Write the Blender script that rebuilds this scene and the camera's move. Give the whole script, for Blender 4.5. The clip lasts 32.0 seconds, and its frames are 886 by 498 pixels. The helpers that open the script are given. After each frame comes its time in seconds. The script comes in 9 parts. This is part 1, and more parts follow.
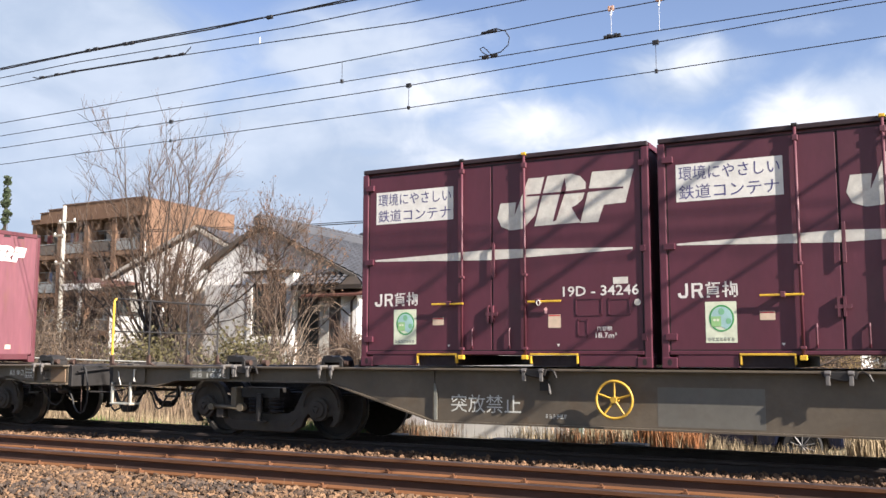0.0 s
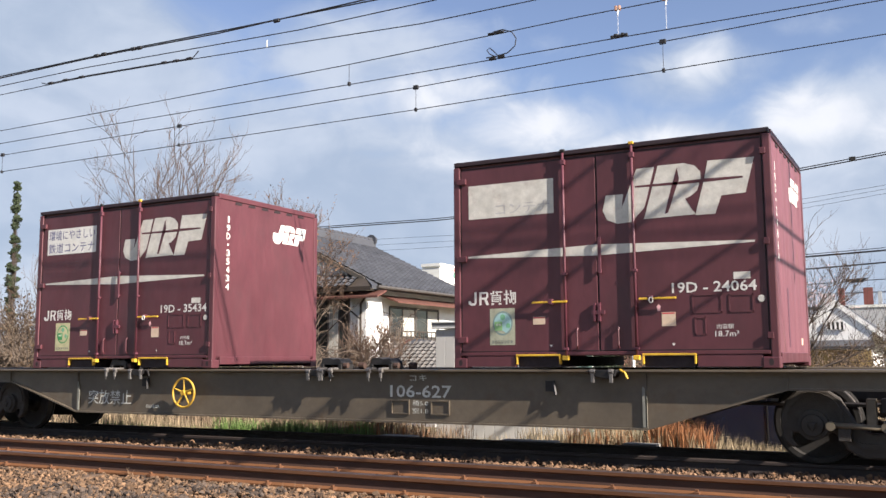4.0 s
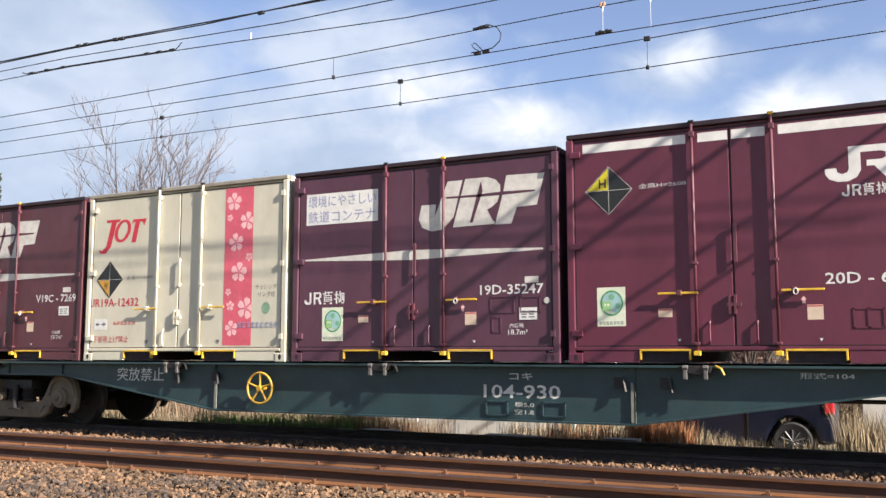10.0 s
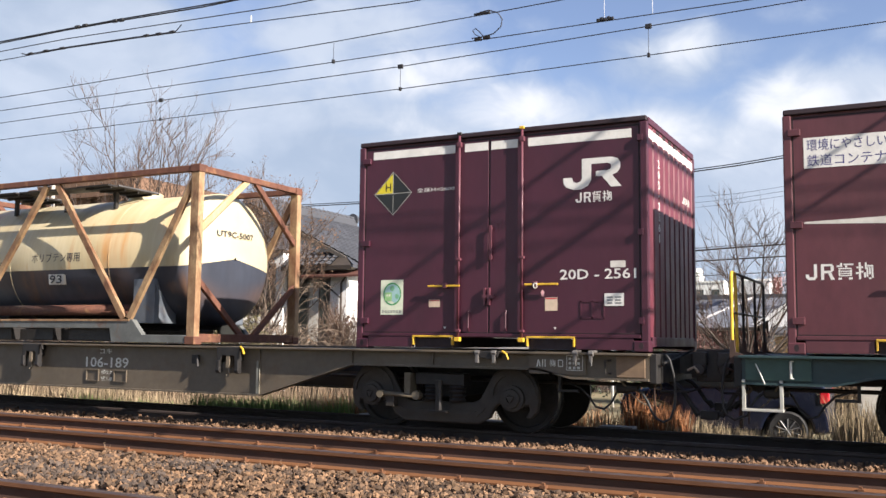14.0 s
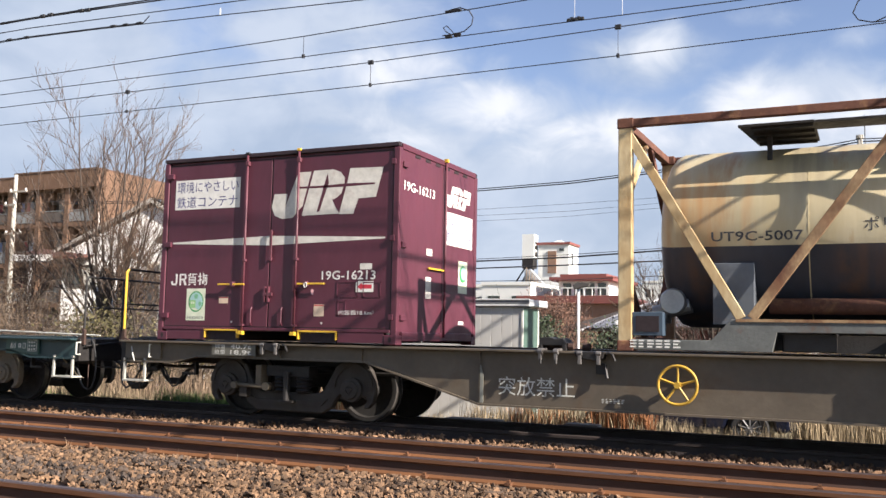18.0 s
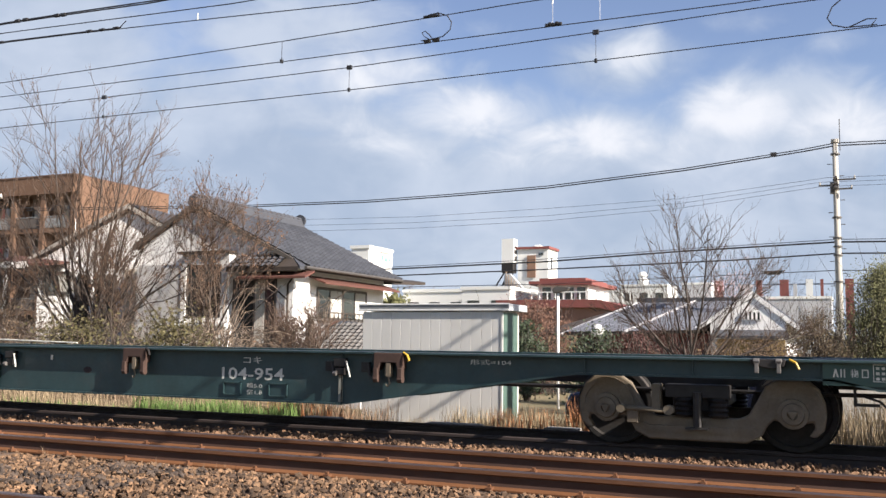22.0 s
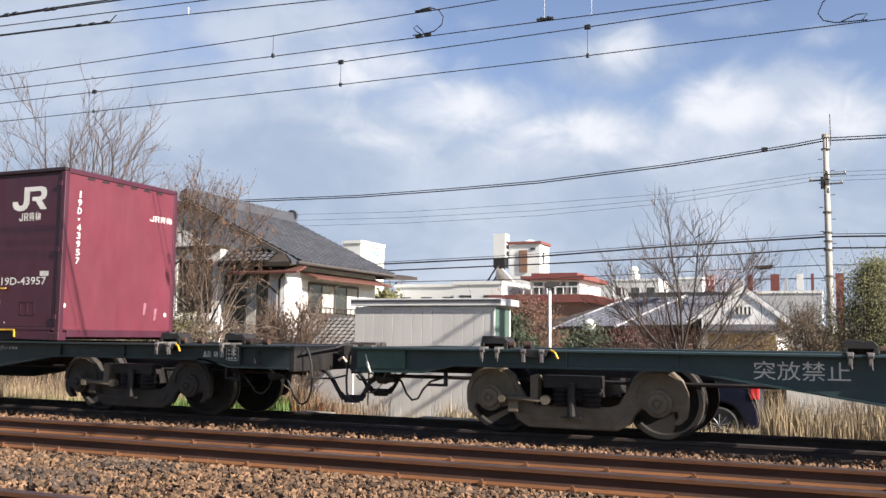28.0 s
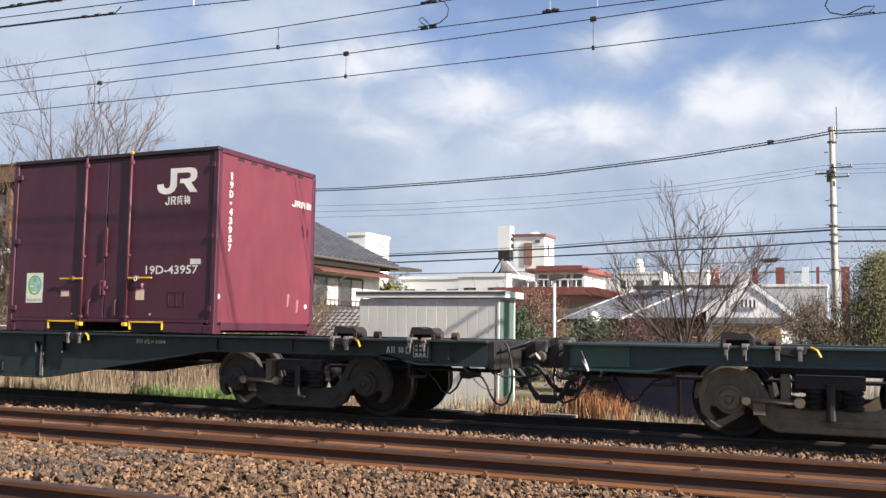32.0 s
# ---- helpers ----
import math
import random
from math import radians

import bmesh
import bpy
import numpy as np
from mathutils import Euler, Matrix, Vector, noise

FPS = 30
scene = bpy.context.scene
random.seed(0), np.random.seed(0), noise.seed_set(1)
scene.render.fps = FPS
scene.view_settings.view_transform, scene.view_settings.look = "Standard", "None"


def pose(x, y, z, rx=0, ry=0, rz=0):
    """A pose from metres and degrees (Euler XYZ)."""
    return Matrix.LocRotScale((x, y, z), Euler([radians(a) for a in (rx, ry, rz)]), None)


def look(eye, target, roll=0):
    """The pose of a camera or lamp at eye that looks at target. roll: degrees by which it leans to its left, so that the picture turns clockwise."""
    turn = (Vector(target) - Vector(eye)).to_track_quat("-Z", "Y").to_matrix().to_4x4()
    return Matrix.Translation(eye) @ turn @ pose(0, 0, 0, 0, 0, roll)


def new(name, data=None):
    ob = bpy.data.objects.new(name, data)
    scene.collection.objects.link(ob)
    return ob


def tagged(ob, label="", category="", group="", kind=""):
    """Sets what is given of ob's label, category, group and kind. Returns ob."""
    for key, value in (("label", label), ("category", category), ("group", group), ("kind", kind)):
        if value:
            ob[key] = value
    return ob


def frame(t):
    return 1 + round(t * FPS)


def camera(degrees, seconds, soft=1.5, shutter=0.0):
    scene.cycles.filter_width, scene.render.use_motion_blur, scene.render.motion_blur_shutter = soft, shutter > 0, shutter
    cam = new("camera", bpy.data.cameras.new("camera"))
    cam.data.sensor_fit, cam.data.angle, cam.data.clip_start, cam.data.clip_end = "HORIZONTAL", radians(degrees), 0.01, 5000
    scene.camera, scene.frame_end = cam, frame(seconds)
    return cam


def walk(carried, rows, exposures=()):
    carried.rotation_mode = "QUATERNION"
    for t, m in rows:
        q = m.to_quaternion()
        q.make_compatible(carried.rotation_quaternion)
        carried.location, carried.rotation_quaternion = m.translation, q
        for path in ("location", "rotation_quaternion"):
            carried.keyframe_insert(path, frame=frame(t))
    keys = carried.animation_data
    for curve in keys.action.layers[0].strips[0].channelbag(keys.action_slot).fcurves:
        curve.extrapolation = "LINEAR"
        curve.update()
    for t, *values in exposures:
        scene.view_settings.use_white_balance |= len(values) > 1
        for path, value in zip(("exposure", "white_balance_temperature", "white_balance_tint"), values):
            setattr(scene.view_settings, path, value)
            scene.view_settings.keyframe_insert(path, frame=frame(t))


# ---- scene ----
cam = camera(51.4, 32.0)
# time, pitch, roll, yaw of the hand-held camera, which stands in one spot
TURNS = [
    (0.0, 6.66, -0.10, 27.73), (0.5, 6.78, 0.36, 27.50), (1.0, 6.99, 0.62, 28.01), (1.5, 6.95, 0.47, 28.37),
    (2.0, 6.95, 0.34, 28.14), (2.5, 6.83, 0.32, 28.65), (4.5, 6.69, 0.28, 27.98), (5.0, 6.61, 0.15, 27.61),
    (5.5, 6.54, 0.03, 27.58), (6.0, 6.51, 0.05, 27.86), (6.5, 6.54, -0.20, 27.93), (7.0, 6.53, -0.16, 27.85),
    (7.5, 6.49, -0.14, 27.70), (8.0, 6.45, -0.15, 27.55), (8.5, 6.51, -0.01, 27.66), (9.0, 6.54, -0.02, 27.46),
    (9.5, 6.52, 0.01, 27.08), (10.0, 6.42, 0.01, 27.23), (10.5, 6.38, -0.02, 27.64), (11.0, 6.33, -0.09, 27.81),
    (11.5, 6.27, -0.19, 27.72), (12.0, 6.14, -0.25, 27.67), (12.5, 5.96, -0.18, 27.91), (13.0, 5.88, -0.16, 27.76),
    (13.5, 5.71, -0.40, 27.32), (14.0, 5.55, -0.62, 27.06), (14.5, 5.50, -0.48, 26.96), (16.5, 5.62, -1.17, 25.39),
    (17.0, 5.58, -1.03, 25.26), (17.5, 5.49, -0.96, 25.23), (18.0, 5.40, -1.10, 25.03), (18.5, 5.46, -1.16, 24.68),
    (19.0, 5.52, -0.77, 24.48), (19.5, 5.58, -0.86, 24.46), (20.0, 5.59, -1.02, 24.36), (20.5, 5.60, -0.86, 24.20),
    (21.0, 5.60, -0.87, 23.98), (21.5, 5.61, -0.96, 23.85), (22.0, 5.72, -0.71, 23.79), (22.5, 5.66, -0.58, 23.71),
    (23.0, 5.49, -0.51, 23.55), (23.5, 5.42, -0.57, 23.37), (24.0, 5.40, -0.58, 23.45), (24.5, 5.45, -0.57, 23.36),
    (25.0, 5.48, -0.70, 23.00), (25.5, 5.45, -0.68, 22.77), (27.5, 5.47, -0.68, 23.15), (28.0, 5.41, -0.62, 23.29),
    (28.5, 5.26, -0.76, 23.51), (29.0, 5.23, -0.72, 23.69), (29.5, 5.17, -0.60, 23.79), (30.0, 5.12, -0.49, 23.89),
    (30.5, 5.11, -0.47, 23.94), (31.0, 5.18, -0.48, 23.87), (31.5, 5.24, -0.52, 23.73), (32.0, 4.92, -0.81, 23.57)]
walk(cam, [(t, pose(0, 0, 1.123, 90 + p, r, y)) for t, p, r, y in TURNS],
     exposures=[(t, 1.395 + e, 6500, 15) for t, e in (
         (0.0, 0.28), (1.0, 0.04), (2.0, -0.10), (5.0, 0.12), (8.0, 0.10), (10.0, 0.26), (12.0, 0.14), (14.0, 0.16), (17.0, 0.12), (20.0, 0.14), (21.0, 0.02), (23.0, 0.03), (28.0, 0.02), (32.0, 0.02))])
# time and metres that the train has rolled since the start
ROLLED = [
    (0.0, 0.000), (0.5, 1.747), (1.0, 3.489), (1.5, 5.255), (2.0, 7.020), (2.5, 8.786),
    (4.5, 15.847), (5.0, 17.684), (5.5, 19.522), (6.0, 21.375), (6.5, 23.199), (7.0, 25.061),
    (7.5, 26.944), (8.0, 28.802), (8.5, 30.649), (9.0, 32.478), (9.5, 34.299), (10.0, 36.110),
    (10.5, 37.892), (11.0, 39.676), (11.5, 41.425), (12.0, 43.143), (12.5, 44.880), (13.0, 46.587),
    (13.5, 48.253), (14.0, 49.905), (14.5, 51.538), (16.5, 57.795), (17.0, 59.346), (17.5, 60.878),
    (18.0, 62.379), (18.5, 63.882), (19.0, 65.360), (19.5, 66.837), (20.0, 68.280), (20.5, 69.714),
    (21.0, 71.159), (21.5, 72.586), (22.0, 73.972), (22.5, 75.339), (23.0, 76.666), (23.5, 78.001),
    (24.0, 79.319), (24.5, 80.611), (25.0, 81.809), (25.5, 82.909), (27.5, 86.240), (28.0, 86.911),
    (28.5, 87.532), (29.0, 88.116), (29.5, 88.632), (30.0, 89.012), (30.5, 89.287), (31.0, 89.458),
    (31.5, 89.511), (32.0, 89.513)]


# ---- world, sun ----
SUN_EL, SUN_AZ = radians(31.5), radians(102.0)
def build_world():
    w = bpy.data.worlds.new("world")
    w.use_nodes = True
    scene.world = w
    nt = w.node_tree
    nt.nodes.clear()
    n, l = nt.nodes.new, nt.links.new
    out, bg = n("ShaderNodeOutputWorld"), n("ShaderNodeBackground")
    sky = n("ShaderNodeTexSky")
    sky.sky_type, sky.sun_disc = "NISHITA", False
    sky.sun_elevation, sky.sun_rotation = SUN_EL, SUN_AZ
    sky.air_density, sky.dust_density, sky.ozone_density = 1.0, 0.6, 1.5
    tc = n("ShaderNodeTexCoord")
    sep = n("ShaderNodeSeparateXYZ")
    l(tc.outputs["Generated"], sep.inputs[0])

    def mth(op, a, b=None, clamp=False):
        m = n("ShaderNodeMath")
        m.operation, m.use_clamp = op, clamp
        for i, v in enumerate((a, b)):
            if v is None:
                continue
            if isinstance(v, (int, float)):
                m.inputs[i].default_value = v
            else:
                l(v, m.inputs[i])
        return m.outputs[0]

    # the compass bearing (to the left of +y) and the height over the horizon, in degrees
    bearing = mth("MULTIPLY", mth("ARCTAN2", mth("MULTIPLY", sep.outputs[0], -1.0), sep.outputs[1]), 57.2958)
    height = mth("MULTIPLY", mth("ARCSINE", sep.outputs[2]), 57.2958)
    com = n("ShaderNodeCombineXYZ")
    l(bearing, com.inputs[0])
    l(height, com.inputs[1])

    def cloud_noise(scale, detail, rgh, stretch, seed):
        mp = n("ShaderNodeMapping")
        mp.inputs["Location"].default_value = (seed, seed * 0.7, 0)
        mp.inputs["Scale"].default_value = (scale, scale * stretch, 1)
        l(com.outputs[0], mp.inputs[0])
        t = n("ShaderNodeTexNoise")
        t.inputs["Scale"].default_value, t.inputs["Detail"].default_value = 1.0, detail
        t.inputs["Roughness"].default_value, t.inputs["Distortion"].default_value = rgh, 0.5
        l(mp.outputs[0], t.inputs["Vector"])
        return t.outputs[0]

    broad = cloud_noise(0.075, 5.0, 0.5, 2.2, 3.1)
    puff = cloud_noise(0.27, 8.0, 0.54, 1.3, 7.7)

    def heap(clouds):
        """Soft heaps of cloud: bearing, height, half width, half height, weight."""
        total = None
        for az, el, ra, re, wt in clouds:
            m = n("ShaderNodeMapping")
            m.vector_type = "TEXTURE"
            m.inputs["Location"].default_value = (az, el, 0)
            m.inputs["Scale"].default_value = (ra, re, 1)
            l(com.outputs[0], m.inputs[0])
            d = n("ShaderNodeVectorMath")
            d.operation = "LENGTH"
            l(m.outputs[0], d.inputs[0])
            r = n("ShaderNodeMapRange")
            r.interpolation_type = "SMOOTHSTEP"
            r.inputs[1].default_value, r.inputs[2].default_value = 0.1, 1.55
            r.inputs[3].default_value, r.inputs[4].default_value = wt, 0.0
            l(d.outputs["Value"], r.inputs[0])
            total = r.outputs[0] if total is None else mth("MAXIMUM", total, r.outputs[0])
        return total

    def ramp01(src, a, c):
        r = n("ShaderNodeMapRange")
        r.interpolation_type = "SMOOTHSTEP"
        r.inputs[1].default_value, r.inputs[2].default_value = a, c
        l(src, r.inputs[0])
        return r.outputs[0]

    def blend(fac, a, c):
        x = n("ShaderNodeMix")
        x.data_type = "RGBA"
        l(fac, x.inputs[0])
        for i, v in ((6, a), (7, c)):
            if isinstance(v, tuple):
                x.inputs[i].default_value = (*v, 1)
            else:
                l(v, x.inputs[i])
        return x.outputs[2]

    hue = n("ShaderNodeHueSaturation")
    hue.inputs["Hue"].default_value, hue.inputs["Saturation"].default_value, hue.inputs["Value"].default_value = SKY_TONE
    l(sky.outputs[0], hue.inputs["Color"])
    veil = mth("ADD", mth("MULTIPLY", heap(VEILS), 1.0), mth("MULTIPLY", mth("SUBTRACT", broad, 0.5), 0.6))
    veil = mth("ADD", veil, mth("MULTIPLY", mth("SUBTRACT", puff, 0.5), 0.40))
    bright = mth("ADD", heap(HEAPS), mth("MULTIPLY", mth("SUBTRACT", puff, 0.5), 1.0))
    bright = mth("ADD", bright, mth("MULTIPLY", mth("SUBTRACT", broad, 0.5), 0.5))
    out_col = blend(mth("MULTIPLY", ramp01(veil, 0.22, 0.72), 0.95), hue.outputs[0], blend(ramp01(mth("ADD", mth("MULTIPLY", broad, 0.7), mth("MULTIPLY", puff, 0.3)), 0.35, 0.65), VEIL_DARK, VEIL_LIGHT))
    out_col = blend(mth("MULTIPLY", ramp01(bright, 0.25, 1.05), 0.95), out_col, blend(ramp01(bright, 0.5, 1.15), VEIL_LIGHT, CLOUD_WHITE))
    l(out_col, bg.inputs[0])
    bg.inputs[1].default_value = 0.05
    l(bg.outputs[0], out.inputs[0])


# bearing, height, half width, half height, weight of the brighter clouds and of the grey veils
HEAPS = [(39, 14.6, 7, 2.2, 0.42), (28.5, 16.4, 8, 2.6, 0.86), (23, 14.2, 7, 2.4, 0.98), (27, 12.8, 11, 3.0, 0.72), (14.3, 12.4, 8, 2.0, 0.98), (18, 11.6, 8, 2.4, 0.72),
         (12.3, 17.5, 4.2, 2.0, 0.78), (5.8, 13.7, 5, 2.6, 1.0), (0.0, 12.6, 6, 3.0, 0.86), (8.5, 11.6, 7, 2.4, 0.72), (2.0, 9.6, 8, 3.0, 0.52), (5.0, 19.0, 3, 1.0, 0.58), (0, 17.3, 3, 1.2, 0.60),
         (20.5, 19.0, 3, 1.2, 0.42), (28, 19.6, 5, 1.4, 0.40), (-60, 25, 40, 12, 0.7), (110, 30, 50, 14, 0.7), (180, 25, 40, 12, 0.7), (60, 60, 40, 14, 0.7)]
VEILS = [(40, 6, 34, 13.0, 1.0), (15, 5, 24, 10.0, 1.0), (54, 17, 15, 8.0, 1.0), (3.5, 9, 8, 7.5, 1.0), (34, 18.5, 10, 4, 0.62), (13, 17, 6, 3, 0.6), (-10, 6, 20, 8, 0.9)]
SKY_TONE = (0.508, 0.98, 1.2)
VEIL_DARK, VEIL_LIGHT, CLOUD_WHITE = (3.15, 3.95, 5.0), (4.55, 5.25, 6.1), (6.85, 7.2, 7.5)
build_world()
lamp = bpy.data.lights.new("sun", "SUN")
lamp.energy, lamp.angle, lamp.color = 5.0, radians(0.5), (1.0, 0.93, 0.82)
sun = new("sun", lamp)
sun.matrix_world = look((40 * math.cos(SUN_EL) * math.sin(SUN_AZ), 40 * math.cos(SUN_EL) * math.cos(SUN_AZ), 40 * math.sin(SUN_EL)), (0, 0, 0))


# ---- materials ----
MATS = {}


def mat(name, col, rough=0.6, metal=0.0, var=0.25, scale=6.0, col2=None, bump=0.0, bscale=60.0, stain=0.0, scol=(0.05, 0.03, 0.02), rand=0.0, isl=0.0, spec=0.5, stretch=(1, 1, 1)):
    """A surface with two scales of variation, stains and fine relief."""
    if name in MATS:
        return MATS[name]
    m = bpy.data.materials.new(name)
    m.use_nodes = True
    nt = m.node_tree
    n, l = nt.nodes.new, nt.links.new
    b = nt.nodes["Principled BSDF"]
    b.inputs["Roughness"].default_value, b.inputs["Metallic"].default_value = rough, metal
    b.inputs["Specular IOR Level"].default_value = spec
    tc = n("ShaderNodeTexCoord")
    mp = n("ShaderNodeMapping")
    mp.inputs["Scale"].default_value = stretch
    l(tc.outputs["Object"], mp.inputs[0])

    def noise_tex(sc, det=4.0, rgh=0.55):
        t = n("ShaderNodeTexNoise")
        t.inputs["Scale"].default_value, t.inputs["Detail"].default_value, t.inputs["Roughness"].default_value = sc, det, rgh
        l(mp.outputs[0], t.inputs["Vector"])
        return t.outputs[0]

    def blend(fac, a, c):
        x = n("ShaderNodeMix")
        x.data_type = "RGBA"
        l(fac, x.inputs[0])
        for i, v in ((6, a), (7, c)):
            if isinstance(v, tuple):
                x.inputs[i].default_value = (*v, 1)
            else:
                l(v, x.inputs[i])
        return x.outputs[2]

    def ramp(src, p0, p1, v0=0.0, v1=1.0):
        r = n("ShaderNodeMapRange")
        r.inputs[1].default_value, r.inputs[2].default_value, r.inputs[3].default_value, r.inputs[4].default_value = p0, p1, v0, v1
        l(src, r.inputs[0])
        return r.outputs[0]

    c2 = col2 or tuple(c * (1 - 0.6 * var) for c in col)
    c1 = tuple(min(1, c * (1 + 0.35 * var)) for c in col)
    out = blend(ramp(noise_tex(scale), 0.3, 0.7), c1, c2)
    out = blend(ramp(noise_tex(scale * 9, 3), 0.3, 0.75, 0, min(1, var)), out, tuple(0.75 * c for c in c2))
    if stain:
        out = blend(ramp(noise_tex(scale * 0.7 + 1.3, 6, 0.65), 0.56, 0.72, 0, stain), out, scol)
    if rand or isl:
        src = n("ShaderNodeObjectInfo").outputs["Random"] if rand else n("ShaderNodeNewGeometry").outputs["Random Per Island"]
        hsv = n("ShaderNodeHueSaturation")
        l(ramp(src, 0, 1, 1 - (rand or isl), 1 + (rand or isl)), hsv.inputs["Value"])
        l(out, hsv.inputs["Color"])
        out = hsv.outputs[0]
    l(out, b.inputs["Base Color"])
    l(ramp(noise_tex(scale * 2.3), 0.25, 0.75, max(0, rough - 0.12), min(1, rough + 0.12)), b.inputs["Roughness"])
    if bump:
        bp = n("ShaderNodeBump")
        bp.inputs["Strength"].default_value, bp.inputs["Distance"].default_value = bump, 0.01
        l(noise_tex(bscale, 5), bp.inputs["Height"])
        l(bp.outputs[0], b.inputs["Normal"])
    MATS[name] = m
    return m


def glass_mat(name, col=(0.02, 0.025, 0.03), rough=0.06):
    m = mat(name, col, rough, 0, 0.1, 2.0, spec=0.8)
    return m


# ---- geometry helpers ----
class Geo:
    """Vertices and faces of one mesh, gathered piece by piece."""

    def __init__(self):
        self.v, self.f = [], []

    def add(self, vs, fs):
        k = len(self.v)
        self.v.extend(tuple(p) for p in vs)
        self.f.extend(tuple(i + k for i in q) for q in fs)
        return self

    def box(self, x0, x1, y0, y1, z0, z1):
        return self.add([(x0, y0, z0), (x1, y0, z0), (x1, y1, z0), (x0, y1, z0), (x0, y0, z1), (x1, y0, z1), (x1, y1, z1), (x0, y1, z1)],
                        [(0, 3, 2, 1), (4, 5, 6, 7), (0, 1, 5, 4), (1, 2, 6, 5), (2, 3, 7, 6), (3, 0, 4, 7)])

    def prism(self, pts, axis, a, b):
        """A polygon given in the two other axes, drawn out along axis from a to b."""
        def at(p, c):
            return {"x": (c, p[0], p[1]), "y": (p[0], c, p[1]), "z": (p[0], p[1], c)}[axis]
        k = len(pts)
        vs = [at(p, a) for p in pts] + [at(p, b) for p in pts]
        fs = [tuple(range(k)), tuple(range(2 * k - 1, k - 1, -1))] + [(i, i + k, (i + 1) % k + k, (i + 1) % k) for i in range(k)]
        return self.add(vs, fs)

    def tube(self, path, r, n=8, cap=True):
        """A round bar along a path; r is one radius or one for each point."""
        path = [Vector(p) for p in path]
        rs = r if isinstance(r, (list, tuple)) else [r] * len(path)
        vs, fs = [], []
        side = None
        for i, p in enumerate(path):
            d = (path[min(i + 1, len(path) - 1)] - path[max(i - 1, 0)])
            d = d.normalized() if d.length > 1e-9 else Vector((0, 0, 1))
            if side is None:
                side = d.orthogonal().normalized()
            else:
                side = (side - d * side.dot(d))
                side = side.normalized() if side.length > 1e-6 else d.orthogonal().normalized()
            up = d.cross(side)
            for j in range(n):
                a = 2 * math.pi * j / n
                vs.append(p + (side * math.cos(a) + up * math.sin(a)) * rs[i])
        for i in range(len(path) - 1):
            for j in range(n):
                fs.append((i * n + j, i * n + (j + 1) % n, (i + 1) * n + (j + 1) % n, (i + 1) * n + j))
        if cap:
            fs.append(tuple(range(n - 1, -1, -1)))
            fs.append(tuple(range((len(path) - 1) * n, len(path) * n)))
        return self.add(vs, fs)

    def lathe(self, prof, n=24, c=(0, 0, 0), axis="y"):
        """Profile points (distance along the axis, radius) turned round it."""
        vs, fs = [], []
        for a, r in prof:
            for j in range(n):
                w = 2 * math.pi * j / n
                u, v = r * math.cos(w), r * math.sin(w)
                p = {"y": (u, a, v), "x": (a, u, v), "z": (u, v, a)}[axis]
                vs.append((p[0] + c[0], p[1] + c[1], p[2] + c[2]))
        m = len(prof)
        for i in range(m - 1):
            for j in range(n):
                fs.append((i * n + j, i * n + (j + 1) % n, (i + 1) * n + (j + 1) % n, (i + 1) * n + j))
        fs.append(tuple(range(n)))
        fs.append(tuple(range((m - 1) * n, m * n)))
        return self.add(vs, fs)

    def mesh(self, name, material, smooth=False, weld=False):
        me = bpy.data.meshes.new(name)
        me.from_pydata([tuple(p) for p in self.v], [], self.f)
        bm = bmesh.new()
        bm.from_mesh(me)
        if weld:
            bmesh.ops.remove_doubles(bm, verts=bm.verts, dist=0.0005)
        bmesh.ops.recalc_face_normals(bm, faces=bm.faces)
        bm.to_mesh(me)
        bm.free()
        me.materials.append(material)
        if smooth:
            for p in me.polygons:
                p.use_smooth = len(p.vertices) <= 4
        return me


def part(name, geo, material, parent=None, label="", bevel=0.0, smooth=False, kind="", weld=False):
    """One mesh object under a thing or a part."""
    ob = new(name, geo if isinstance(geo, bpy.types.Mesh) else geo.mesh(name, material, smooth, weld))
    ob.parent = parent
    tagged(ob, label, kind=kind)
    if bevel:
        md = ob.modifiers.new("edges", "BEVEL")
        md.width, md.segments, md.limit_method, md.angle_limit = bevel, 2, "ANGLE", radians(40)
        md.harden_normals = False
    return ob


def thing(name, label, category, group="", kind="", at=(0, 0, 0), rz=0.0):
    ob = new(name)
    ob.matrix_basis = pose(*at, 0, 0, rz)
    return tagged(ob, label, category, group, kind)


TEXTS = {}


def text_geo(body, height, width, bold=0.0):
    """Lettering in the x-z plane, its lower left corner at the origin, fitted to that width and height."""
    if body not in TEXTS:
        cu = bpy.data.curves.new("lettering", "FONT")
        cu.body, cu.resolution_u, cu.offset = body, 2, (0.012 if body.isascii() else 0.0) + bold
        ob = new("lettering", cu)
        bpy.context.view_layer.update()
        me = bpy.data.meshes.new_from_object(ob.evaluated_get(bpy.context.evaluated_depsgraph_get()))
        TEXTS[body] = ([tuple(v.co) for v in me.vertices], [tuple(p.vertices) for p in me.polygons])
        bpy.data.objects.remove(ob)
        bpy.data.curves.remove(cu)
        bpy.data.meshes.remove(me)
    vs, fs = TEXTS[body]
    x0, x1 = min(v[0] for v in vs), max(v[0] for v in vs)
    y0, y1 = min(v[1] for v in vs), max(v[1] for v in vs)
    kx, kz = width / max(1e-6, x1 - x0), height / max(1e-6, y1 - y0)
    return [((v[0] - x0) * kx, (v[1] - y0) * kz) for v in vs], fs


